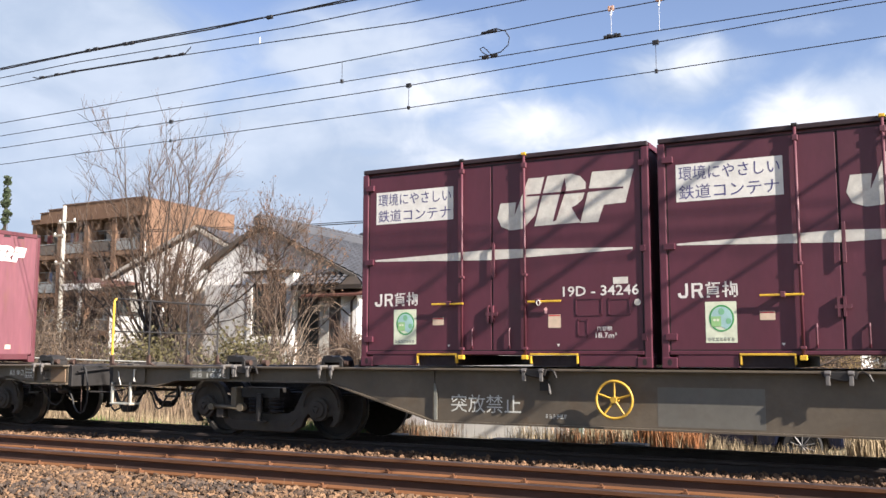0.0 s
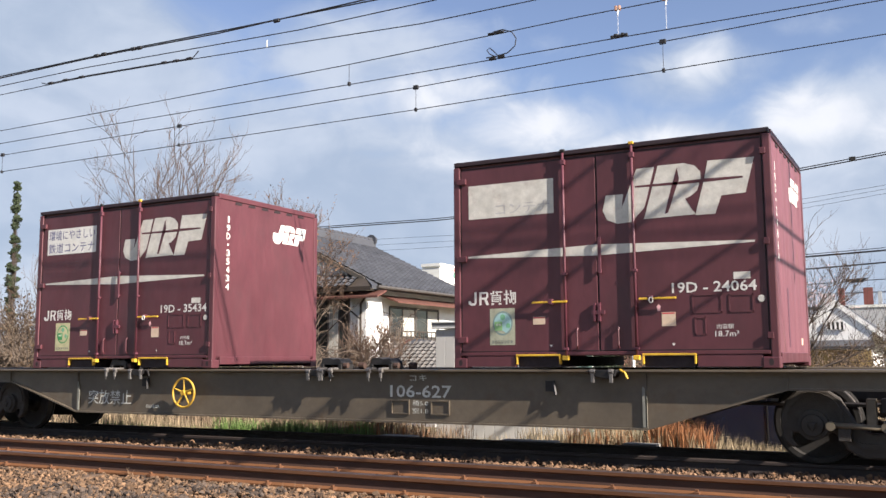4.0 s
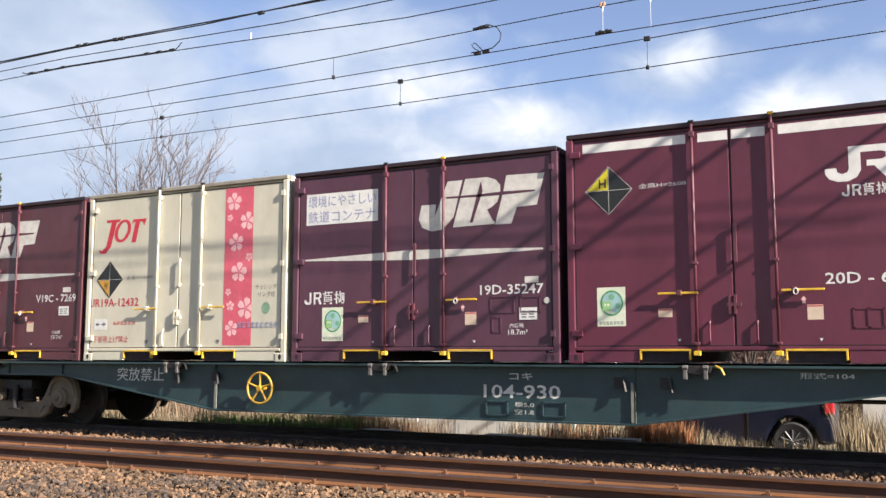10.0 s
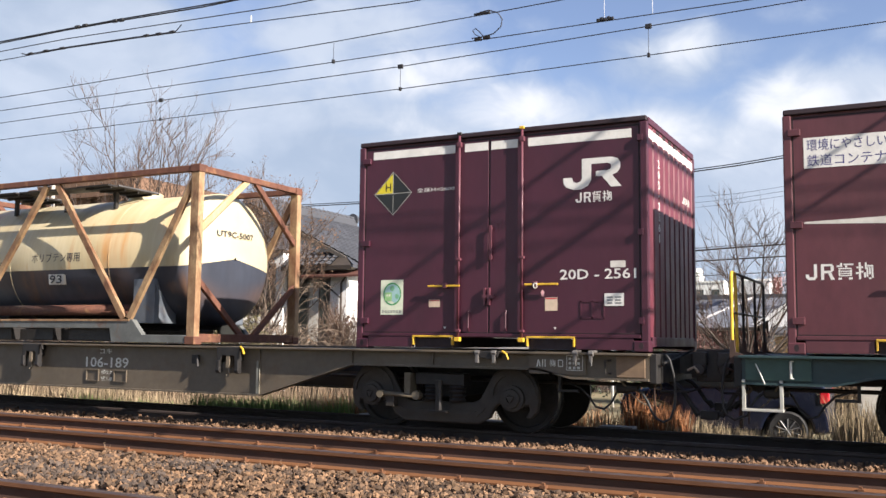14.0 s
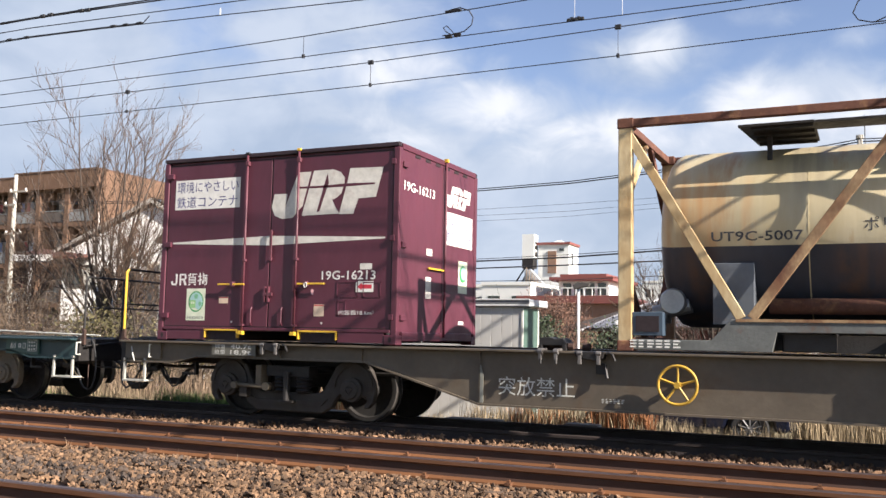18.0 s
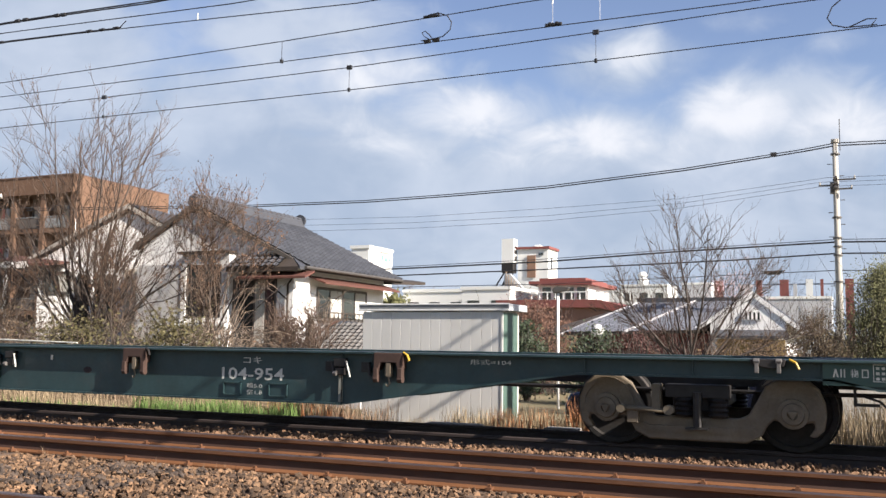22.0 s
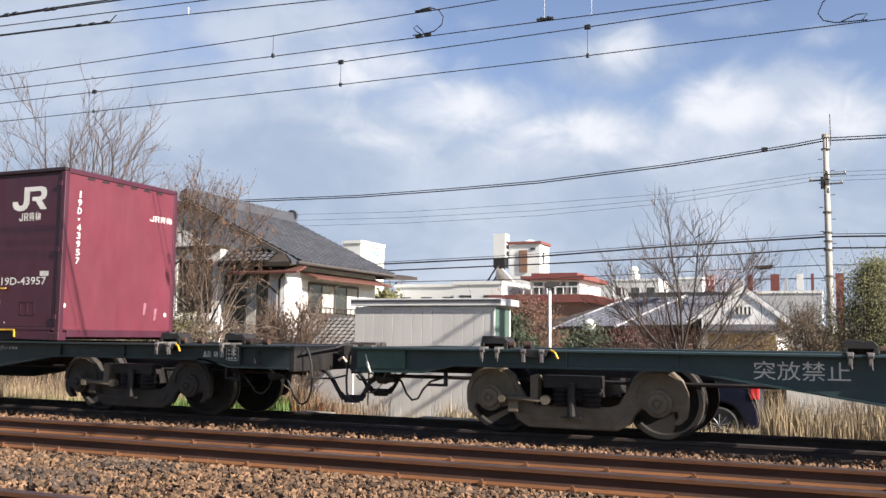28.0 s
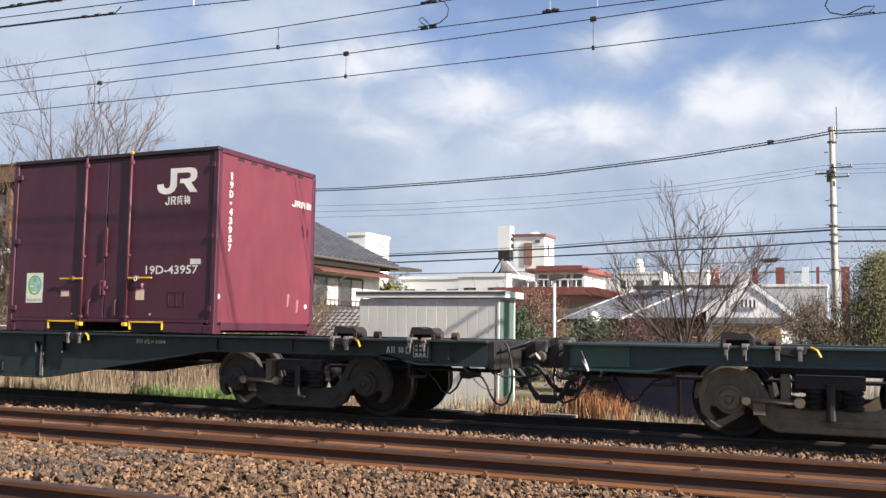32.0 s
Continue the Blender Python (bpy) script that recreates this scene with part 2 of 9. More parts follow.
def lettering(name, body, x, z, width, height, y, material, parent, label="", bold=0.0, face="y-"):
    """Flat painted words on a face: y- looks at the viewer, x+ at the front end."""
    vs, fs = text_geo(body, height, width, bold)
    g = Geo()
    g.add([(x + a, y, z + b) if face == "y-" else (y, x + a, z + b) for a, b in vs], fs)
    me = bpy.data.meshes.new(name)
    me.from_pydata(g.v, [], g.f)
    me.materials.append(material)
    return part(name, me, material, parent, label)


def flat(name, polys, y, material, parent, label="", thick=0.001):
    """Painted plain shapes: polygons in x and z, a coat thick."""
    g = Geo()
    for p in polys:
        g.prism(p, "y", y, y - thick)
    return part(name, g, material, parent, label, kind="stuff" if len(polys) > 7 else "")


def rect(x0, x1, z0, z1):
    return [(x0, z0), (x1, z0), (x1, z1), (x0, z1)]


def rolled(t):
    """How far the train has rolled at t seconds."""
    k = max(0, min(len(ROLLED) - 2, sum(1 for r in ROLLED if r[0] <= t) - 1))
    def slope(i):
        a, b = ROLLED[max(0, i - 1)], ROLLED[min(len(ROLLED) - 1, i + 1)]
        return (b[1] - a[1]) / (b[0] - a[0])
    (t0, s0), (t1, s1) = ROLLED[k], ROLLED[k + 1]
    h = t1 - t0
    u = (t - t0) / h
    return s0 * (2 * u**3 - 3 * u**2 + 1) + slope(k) * h * (u**3 - 2 * u**2 + u) + s1 * (-2 * u**3 + 3 * u**2) + slope(k + 1) * h * (u**3 - u**2)


# ---- the train ----
TRACK_Y = 11.093      # middle of the track that the train is on
PITCH = 20.4          # wagon length over the couplers
FIRST = -0.984        # middle of the leading wagon at the start
SLOT = 3.815          # container spacing


def paint(name, col, fade=0.3, stain=0.25):
    return mat(name, col, 0.5, 0, fade, 1.6, stain=stain, scol=tuple(0.45 * c + 0.012 for c in col), bump=0.12, bscale=26, stretch=(1, 1, 0.45))


MAROON = paint("maroon_paint", (0.0837, 0.0179, 0.0317))
MAROON_BROWN = paint("faded_maroon_paint", (0.0916, 0.0248, 0.0317), 0.4, 0.4)
# kept darker than the end panels, for sides that the sun only grazes
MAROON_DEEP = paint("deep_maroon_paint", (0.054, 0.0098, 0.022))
MAROON_PURPLE = paint("purplish_maroon_paint", (0.104, 0.0175, 0.037))
MAROON_OLD = paint("chalked_maroon_paint", (0.080, 0.0255, 0.033), 0.4, 0.35)
MAROON_GREYED = paint("greyed_purple_paint", (0.088, 0.031, 0.050), 0.35, 0.3)
CREAM = paint("cream_paint", (0.53, 0.5, 0.385), 0.2, 0.2)
WHITE = mat("white_paint", (0.6696, 0.6603, 0.6138), 0.55, 0, 0.25, 5, stain=0.2, scol=(0.4, 0.36, 0.32))
OLDWHITE = mat("weathered_white_paint", (0.57, 0.551, 0.494), 0.6, 0, 0.35, 9, stain=0.35, scol=(0.3, 0.2, 0.18))
BLUEINK = mat("blue_lettering", (0.072, 0.068, 0.19), 0.6, 0, 0.3, 9)
REDINK = mat("red_lettering", (0.5, 0.03, 0.05), 0.6, 0, 0.3, 9)
GREYINK = mat("grey_lettering", (0.12, 0.13, 0.13), 0.6, 0, 0.3, 9)
YELLOW = mat("yellow_paint", (0.62, 0.38, 0.03), 0.5, 0, 0.35, 8, stain=0.45, scol=(0.16, 0.08, 0.03))
GREENMARK = mat("green_print", (0.05, 0.28, 0.09), 0.5, 0, 0.2, 6)
PAPER = mat("pale_sticker", (0.62, 0.66, 0.50), 0.55, 0, 0.25, 12)
PAPER_OLD = mat("yellowed_sticker", (0.50, 0.47, 0.27), 0.6, 0, 0.35, 12)
TAN = mat("tan_label", (0.58, 0.45, 0.33), 0.6, 0, 0.25, 12)
PINKBAND = mat("pink_red_foil", (0.60, 0.10, 0.14), 0.5, 0, 0.3, 2.5, stain=0.35, scol=(0.66, 0.22, 0.25))
PETAL = mat("pale_pink_print", (0.74, 0.42, 0.42), 0.5, 0, 0.2, 20)
BLACKSTEEL = mat("black_grimy_steel", (0.020, 0.018, 0.017), 0.6, 0.2, 0.5, 5, stain=0.3, scol=(0.05, 0.035, 0.025), bump=0.3, bscale=40)
LOCKRUST = mat("rust_brown_lock", (0.06, 0.033, 0.024), 0.8, 0.1, 0.5, 6, stain=0.4)
# near-black of the door seals, and painted shade inside slots, holes and pockets
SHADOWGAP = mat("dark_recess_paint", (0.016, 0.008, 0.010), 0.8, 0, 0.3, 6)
DIRTSTEEL = mat("brown_dusted_steel", (0.155, 0.124, 0.086), 0.75, 0.1, 0.5, 4, stain=0.45, scol=(0.03, 0.025, 0.02), bump=0.35, bscale=55)
DARKCAST = mat("sooty_cast_steel", (0.042, 0.035, 0.028), 0.75, 0.1, 0.5, 4, stain=0.5, scol=(0.02, 0.017, 0.015), bump=0.35, bscale=55)
TREAD = mat("worn_tyre_steel", (0.22, 0.20, 0.18), 0.38, 0.7, 0.3, 6)
GREYSILL = mat("grey_wagon_paint", (0.1038, 0.0827, 0.0581), 0.55, 0, 0.4, 1.6, stain=0.7, scol=(0.085, 0.052, 0.028), bump=0.2, bscale=22)
TEALSILL = mat("teal_wagon_paint", (0.0187, 0.0447, 0.0476), 0.5, 0, 0.4, 2.2, stain=0.35, scol=(0.05, 0.05, 0.045), bump=0.2, bscale=22)
GREENPLATE = mat("green_panel_paint", (0.0298, 0.0723, 0.0595), 0.5, 0, 0.35, 4, stain=0.2)
GREYLIT = mat("dull_white_stencil", (0.58, 0.58, 0.52), 0.6, 0, 0.4, 14, stain=0.3, scol=(0.2, 0.2, 0.18))
GREYLUG = mat("grey_steel_lug", (0.16, 0.15, 0.14), 0.5, 0.3, 0.4, 8, stain=0.4)
RUBBER = mat("black_rubber", (0.02, 0.02, 0.02), 0.7, 0, 0.2, 10)
RUSTBRACE = mat("rust_eaten_paint", (0.33, 0.235, 0.125), 0.75, 0, 0.5, 3.4, col2=(0.135, 0.052, 0.022), stain=1.0, scol=(0.085, 0.030, 0.015), bump=0.35, bscale=30, stretch=(1, 1, 0.55))
RUSTY = mat("rusting_tan_paint", (0.46, 0.39, 0.24), 0.7, 0, 0.5, 2.2, col2=(0.36, 0.22, 0.085), stain=1.0, scol=(0.20, 0.070, 0.025), bump=0.3, bscale=30, stretch=(1, 1, 0.5))
PALERAIL = mat("grey_blue_rail_paint", (0.1122, 0.1188, 0.1122), 0.65, 0, 0.5, 3.2, stain=0.9, scol=(0.10, 0.045, 0.025), bump=0.2, bscale=30)
RUST = mat("heavy_rust", (0.125, 0.048, 0.028), 0.85, 0, 0.55, 5, stain=0.6, scol=(0.30, 0.16, 0.07), bump=0.4, bscale=40)


def jrf_logo(c, dark=False):
    """The slanted three-part freight mark as plain shapes, or the slits that cut it."""
    white = ([(0.07, 1.93), (0.27, 1.93), (0.25, 1.77), (0.43, 2.2), (0.63, 2.2), (0.51, 1.76), (0.36, 1.61), (0.2, 1.6), (0.08, 1.65), (0.03, 1.76)],
             [(0.67, 2.21), (0.96, 2.21), (1.07, 2.17), (1.13, 2.1), (1.13, 2.02), (1.09, 1.9), (0.99, 1.82), (1.06, 1.64), (0.5, 1.63)],
             [(1.21, 2.21), (1.69, 2.2), (1.59, 1.83), (1.34, 1.82), (1.27, 1.63), (1.06, 1.63), (1.17, 2.02)])
    slits = ([(0.88, 2.17), (0.9, 2.04), (0.84, 1.88), (0.77, 1.68), (0.73, 1.67), (0.82, 1.98)],
             [(1.13, 1.95), (1.1, 1.87), (0.96, 1.82), (1.04, 1.67), (1.06, 1.7), (1.14, 1.94)],
             [(0.41, 2.01), (0.84, 2.01), (1.17, 2.02), (1.57, 2.01), (1.57, 1.99), (1.17, 1.98), (0.84, 1.98), (0.41, 1.99)])
    return [[(x * c[2] + c[0], z * c[2] + c[1]) for x, z in p] for p in (slits if dark else white)]


def jr_mark(x, z, w, h):
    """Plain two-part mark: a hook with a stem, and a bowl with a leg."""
    hook = [(0.0, 0.40), (0.16, 0.40), (0.18, 0.27), (0.245, 0.215), (0.31, 0.26), (0.335, 0.36), (0.335, 1.0), (0.50, 1.0), (0.50, 0.30), (0.44, 0.10), (0.32, 0.0), (0.18, 0.0), (0.06, 0.09), (0.01, 0.22)]
    bowl = [(0.50, 1.0), (0.84, 1.0), (0.96, 0.93), (1.0, 0.80), (1.0, 0.62), (0.95, 0.48), (0.86, 0.41), (1.02, 0.03), (0.84, 0.03), (0.68, 0.40), (0.58, 0.40), (0.58, 0.57), (0.78, 0.57), (0.84, 0.62), (0.84, 0.76), (0.78, 0.81), (0.50, 0.81)]
    return [[(x + u * w, z + v * h) for u, v in p] for p in (hook, bowl)]


def script_bars(x, z, w, h, n, seed, fill=0.62):
    """Small writing as plain bars."""
    rnd = random.Random(seed)
    out, cw = [], w / n
    for i in range(n):
        a, b = x + i * cw + 0.08 * cw, x + (i + 1) * cw - 0.08 * cw
        for k in range(3):
            zz = z + h * (0.04 + 0.36 * k)
            out.append(rect(a, a + (b - a) * rnd.uniform(fill, 1.0), zz, zz + 0.17 * h))
    return out


def block_glyph(x, z, w, h, kind):
    """A dense square sign built of plain bars."""
    if kind == 0:
        bars = [(0.22, 0.34, 0.76, 1.0), (0.02, 0.20, 0.76, 0.86), (0.42, 0.98, 0.86, 0.95), (0.50, 0.62, 0.72, 0.84), (0.12, 0.88, 0.62, 0.70), (0.12, 0.22, 0.20, 0.60), (0.78, 0.88, 0.20, 0.60), (0.24, 0.76, 0.46, 0.53), (0.24, 0.76, 0.33, 0.40), (0.24, 0.76, 0.20, 0.27), (0.10, 0.30, 0.0, 0.12), (0.70, 0.92, 0.0, 0.12)]
    else:
        bars = [(0.18, 0.30, 0.0, 1.0), (0.04, 0.17, 0.66, 0.76), (0.31, 0.42, 0.66, 0.76), (0.0, 0.17, 0.32, 0.42), (0.31, 0.44, 0.40, 0.50), (0.52, 0.62, 0.60, 1.0), (0.63, 0.98, 0.74, 0.84), (0.88, 0.98, 0.08, 0.72), (0.72, 0.86, 0.0, 0.10), (0.60, 0.70, 0.14, 0.70), (0.46, 0.56, 0.10, 0.40), (0.74, 0.84, 0.28, 0.70)]
    return [rect(x + a * w, x + b * w, z + c * h, z + d * h) for a, b, c, d in bars]


def firm_name(x, z, w, h):
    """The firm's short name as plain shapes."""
    t = 0.17 * h
    jx, jw = x, 0.17 * w
    j = [(jx, z + 0.34 * h), (jx + t, z + 0.34 * h), (jx + 1.3 * t, z + t), (jx + jw - t, z + t), (jx + jw - t, z + 0.95 * h), (jx + jw, z + 0.95 * h), (jx + jw, z + 0.2 * h), (jx + 0.8 * jw, z), (jx + 0.25 * jw, z), (jx, z + 0.14 * h)]
    rx, rw = x + 0.23 * w, 0.19 * w
    stem = rect(rx, rx + t, z, z + 0.95 * h)
    bowl = [(rx + t, z + 0.95 * h), (rx + 0.85 * rw, z + 0.95 * h), (rx + rw, z + 0.84 * h), (rx + rw, z + 0.56 * h), (rx + 0.8 * rw, z + 0.44 * h), (rx + rw + 0.3 * t, z), (rx + rw - t, z), (rx + 0.55 * rw, z + 0.40 * h), (rx + t, z + 0.40 * h), (rx + t, z + 0.54 * h), (rx + rw - t, z + 0.56 * h), (rx + rw - t, z + 0.82 * h), (rx + t, z + 0.82 * h)]
    return [j, stem, bowl] + block_glyph(x + 0.46 * w, z, 0.255 * w, h, 0) + block_glyph(x + 0.74 * w, z, 0.26 * w, h, 1)


def container_shell(c, paintwork, H, ribs=0, dark=None, endpaint=None):
    """Box, frame, roof, doors and rods of a twelve-foot container."""
    hx, hy = 1.8575, 1.225
    g = Geo()
    g.box(-hx + 0.03, hx - 0.03, -hy + 0.05, hy - 0.05, 0.14, H - 0.05)
    part("body", g, paintwork, c)
    for sx in (-1, 1):
        for sy in (-1, 1):
            x0, x1 = sorted((sx * hx, sx * (hx - 0.085)))
            y0, y1 = sorted((sy * hy, sy * (hy - 0.085)))
            part("corner_post", Geo().box(x0, x1, y0, y1, 0.10, H - 0.06), paintwork, c, bevel=0.012)
            x0, x1 = sorted((sx * (hx + 0.002), sx * (hx - 0.17)))
            y0, y1 = sorted((sy * (hy + 0.004), sy * (hy - 0.15)))
            k = part("corner_casting", Geo().box(x0, x1, y0, y1, 0.0, 0.12), paintwork, c, bevel=0.012)
            cx = sx * (hx - 0.085)
            part("casting_hole", Geo().prism([(cx + 0.024 * math.cos(a), 0.065 + 0.036 * math.sin(a)) for a in [i * math.pi / 6 for i in range(12)]], "y", sy * (hy + 0.005), sy * (hy + 0.001)), SHADOWGAP, k)
    for sy in (-1, 1):
        y0, y1 = sorted((sy * (hy + 0.003), sy * (hy - 0.07)))
        part("top_rail", Geo().box(-hx + 0.01, hx - 0.01, y0, y1, H - 0.055, H), dark or EDGE.get(paintwork.name, BLACKSTEEL), c, bevel=0.008)
        part("sill_rail", Geo().box(-hx + 0.09, hx - 0.09, y0, y1 - 0.0, 0.145, 0.185), paintwork, c, bevel=0.006)
        for a, b in ((-hx + 0.17, -1.06), (1.03, hx - 0.17)):
            part("bottom_rail", Geo().box(a, b, y0 + 0.006, y1, 0.015, 0.145), paintwork, c, bevel=0.006)
    for sx in (-1, 1):
        x0, x1 = sorted((sx * (hx + 0.002), sx * (hx - 0.06)))
        part("end_rail", Geo().box(x0, x1, -hy + 0.08, hy - 0.08, H - 0.08, H - 0.004), paintwork, c, bevel=0.008)
        for k in range(6):
            y = -0.80 + 0.30 * k
            xv = sx * (hx - 0.007)
            # a flat dark shape paints the shade inside each slot
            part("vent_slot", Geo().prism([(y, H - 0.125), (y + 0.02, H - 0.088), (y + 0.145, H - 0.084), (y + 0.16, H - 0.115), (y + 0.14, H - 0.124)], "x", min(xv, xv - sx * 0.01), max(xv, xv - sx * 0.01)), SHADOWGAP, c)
        part("end_sill", Geo().box(x0, x1, -hy + 0.16, hy - 0.16, 0.05, 0.16), paintwork, c, bevel=0.008)
        g = Geo()
        if ribs:
            w = (2 * hy - 0.2) / ribs
            pts = []
            for i in range(ribs):
                y = -hy + 0.1 + i * w
                pts += [(y, 0.0), (y + 0.70 * w, 0.0), (y + 0.78 * w, -0.022), (y + 0.92 * w, -0.022)]
            pts.append((hy - 0.1, 0.0))
            for (ya, da), (yb, db) in zip(pts, pts[1:]):
                xa, xb = sx * (hx - 0.012 + da), sx * (hx - 0.012 + db)
                xi = sx * (hx - 0.09)
                g.add([(xa, ya, 0.16), (xb, yb, 0.16), (xb, yb, H - 0.08), (xa, ya, H - 0.08), (xi, ya, 0.16), (xi, yb, 0.16), (xi, yb, H - 0.08), (xi, ya, H - 0.08)],
                      [(0, 1, 2, 3), (0, 4, 5, 1), (2, 6, 7, 3)])
        else:
            x0, x1 = sorted((sx * (hx - 0.012), sx * (hx - 0.06)))
            g.box(x0, x1, -hy + 0.085, hy - 0.085, 0.16, H - 0.08)
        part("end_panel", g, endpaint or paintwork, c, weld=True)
    part("roof", Geo().box(-hx + 0.05, hx - 0.05, -hy + 0.06, hy - 0.06, H - 0.05, H - 0.012), dark or paintwork, c)
    # the side that faces the viewer: two door leaves, two rods, levers
    for a, b in ((-hx + 0.09, -0.055), (-0.035, hx - 0.09)):
        part("side_door", Geo().box(a, b, -hy + 0.02, -hy + 0.06, 0.19, H - 0.09), paintwork, c, bevel=0.006)
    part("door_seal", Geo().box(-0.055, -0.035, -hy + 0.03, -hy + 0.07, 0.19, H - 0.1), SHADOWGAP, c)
    seal = SHADOWGAP if c["paint"] != "cream_paint" else mat("rusty_seal", (0.085, 0.05, 0.03), 0.8, 0, 0.5, 6)
    for a, b, z0, z1 in ((-hx + 0.088, -hx + 0.102, 0.19, H - 0.09), (hx - 0.102, hx - 0.088, 0.19, H - 0.09), (-hx + 0.103, hx - 0.103, H - 0.104, H - 0.088), (-hx + 0.103, hx - 0.103, 0.188, 0.200)):
        part("door_seal", Geo().box(a, b, -hy + 0.0185, -hy + 0.03, z0, z1), seal, c)
    part("back_door", Geo().box(-hx + 0.09, hx - 0.09, hy - 0.06, hy - 0.02, 0.19, H - 0.09), paintwork, c)
    rodcol = CREAM if dark is None and paintwork is CREAM else ROD.get(paintwork.name, paintwork)
    for x in (-0.43, 0.385):
        rod = part("lock_rod", Geo().tube([(x, -hy - 0.010, 0.10), (x, -hy - 0.010, H + 0.005)], 0.016, 10), rodcol, c, smooth=True)
        for zz in (0.20, 1.05, H - 0.17):
            part("rod_bracket", Geo().box(x - 0.028, x + 0.028, -hy - 0.028, -hy + 0.02, zz, zz + 0.032 + 0.03 * (zz > 2)), rodcol, rod, bevel=0.006)
        part("rod_cam", Geo().box(x - 0.03, x + 0.03, -hy - 0.03, -hy + 0.0, H - 0.022, H + 0.012), YELLOW if x > 0 and c["paint"] != "cream_paint" else BLACKSTEEL, rod, bevel=0.006)
        part("rod_foot", Geo().box(x - 0.035, x + 0.035, -hy - 0.05, -hy + 0.01, 0.09, 0.14), YELLOW, rod, bevel=0.006)
        a, b = (x - 0.40, x + 0.03) if x < 0 else (x + 0.04, x + 0.45)
        h = part("door_lever", Geo().box(a, b, -hy - 0.040, -hy - 0.022, 0.738, 0.762), YELLOW, c, "yellow locking lever", bevel=0.005)
        part("lever_keeper", Geo().box(x + (0.14 if x > 0 else -0.20), x + (0.19 if x > 0 else -0.15), -hy - 0.042, -hy + 0.02, 0.722, 0.785), rodcol, h, bevel=0.006)
    part("handle_bracket", Geo().box(-0.032, 0.006, -hy - 0.020, -hy - 0.004, 1.05, 1.46).box(-0.026, 0.0, -hy - 0.004, -hy + 0.03, 1.07, 1.10).box(-0.026, 0.0, -hy - 0.004, -hy + 0.03, 1.41, 1.44), rodcol, c, bevel=0.005)
    part("door_latch", Geo().box(-0.10, -0.075, -hy - 0.018, -hy + 0.02, 0.52, 0.72).box(-0.045, -0.02, -hy - 0.018, -hy + 0.02, 0.52, 0.72).box(-0.12, 0.03, -hy - 0.016, -hy + 0.01, 0.60, 0.64), rodcol, c)
    for x in (-0.30, 0.18):
        part("grab_bar", Geo().tube([(x, -hy + 0.02, 0.22), (x, -hy - 0.006, 0.25), (x, -hy - 0.006, 0.42), (x, -hy + 0.02, 0.45)], 0.011, 6), paintwork, c)
    for x in (-hx + 0.05, hx - 0.05):
        for zz in (0.30, 1.27, H - 0.28):
            part("door_hinge", Geo().box(min(x, x - 0.06 * (1 if x > 0 else -2)), max(x, x + 0.12 * (1 if x < 0 else -1)), -hy - 0.014, -hy + 0.03, zz, zz + 0.07), paintwork, c, bevel=0.005)
    # fork pockets: solid blocks, the shade inside put into their colour
    for a, b in ((-1.03, -0.52), (0.46, 1.0)):
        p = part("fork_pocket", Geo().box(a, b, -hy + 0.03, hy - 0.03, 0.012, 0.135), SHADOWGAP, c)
        part("pocket_frame", Geo().box(a - 0.02, b + 0.02, -hy - 0.012, -hy + 0.04, 0.137, 0.160).box(a - 0.02, a + 0.0, -hy - 0.012, -hy + 0.04, 0.045, 0.135).box(b, b + 0.02, -hy - 0.012, -hy + 0.04, 0.045, 0.135), YELLOW, p, bevel=0.004)


ROD, EDGE = {}, {}
FACE = -1.205 - 0.0008


def sign_board(c, faded=0, x1=-0.56):
    z0 = 1.785 if x1 > -0.8 else 1.88
    k = (2.195 - z0) / 0.41
    s = flat("slogan_board", [rect(-1.66, x1, z0, 2.195)], FACE, WHITE if faded < 2 else OLDWHITE, c, "white slogan board with blue lettering" if faded < 2 else "white slogan board with lettering worn away")
    if faded < 2:
        ink = BLUEINK if faded == 0 else mat("pale_blue_lettering", (0.28, 0.30, 0.45), 0.6, 0, 0.4, 9)
        lettering("slogan", "環境にやさしい", -1.63, z0 + 0.23 * k, x1 + 1.60, 0.155 * k, FACE - 0.0022, ink, s)
        lettering("slogan", "鉄道コンテナ", -1.63, z0 + 0.025 * k, x1 + 1.59, 0.155 * k, FACE - 0.0022, ink, s)
    else:
        lettering("worn_lettering", "コンテナ", -1.30, z0 + 0.03, 0.69, 0.13, FACE - 0.0022, mat("ghost_lettering", (0.44, 0.43, 0.42), 0.7, 0, 0.4, 9), s)


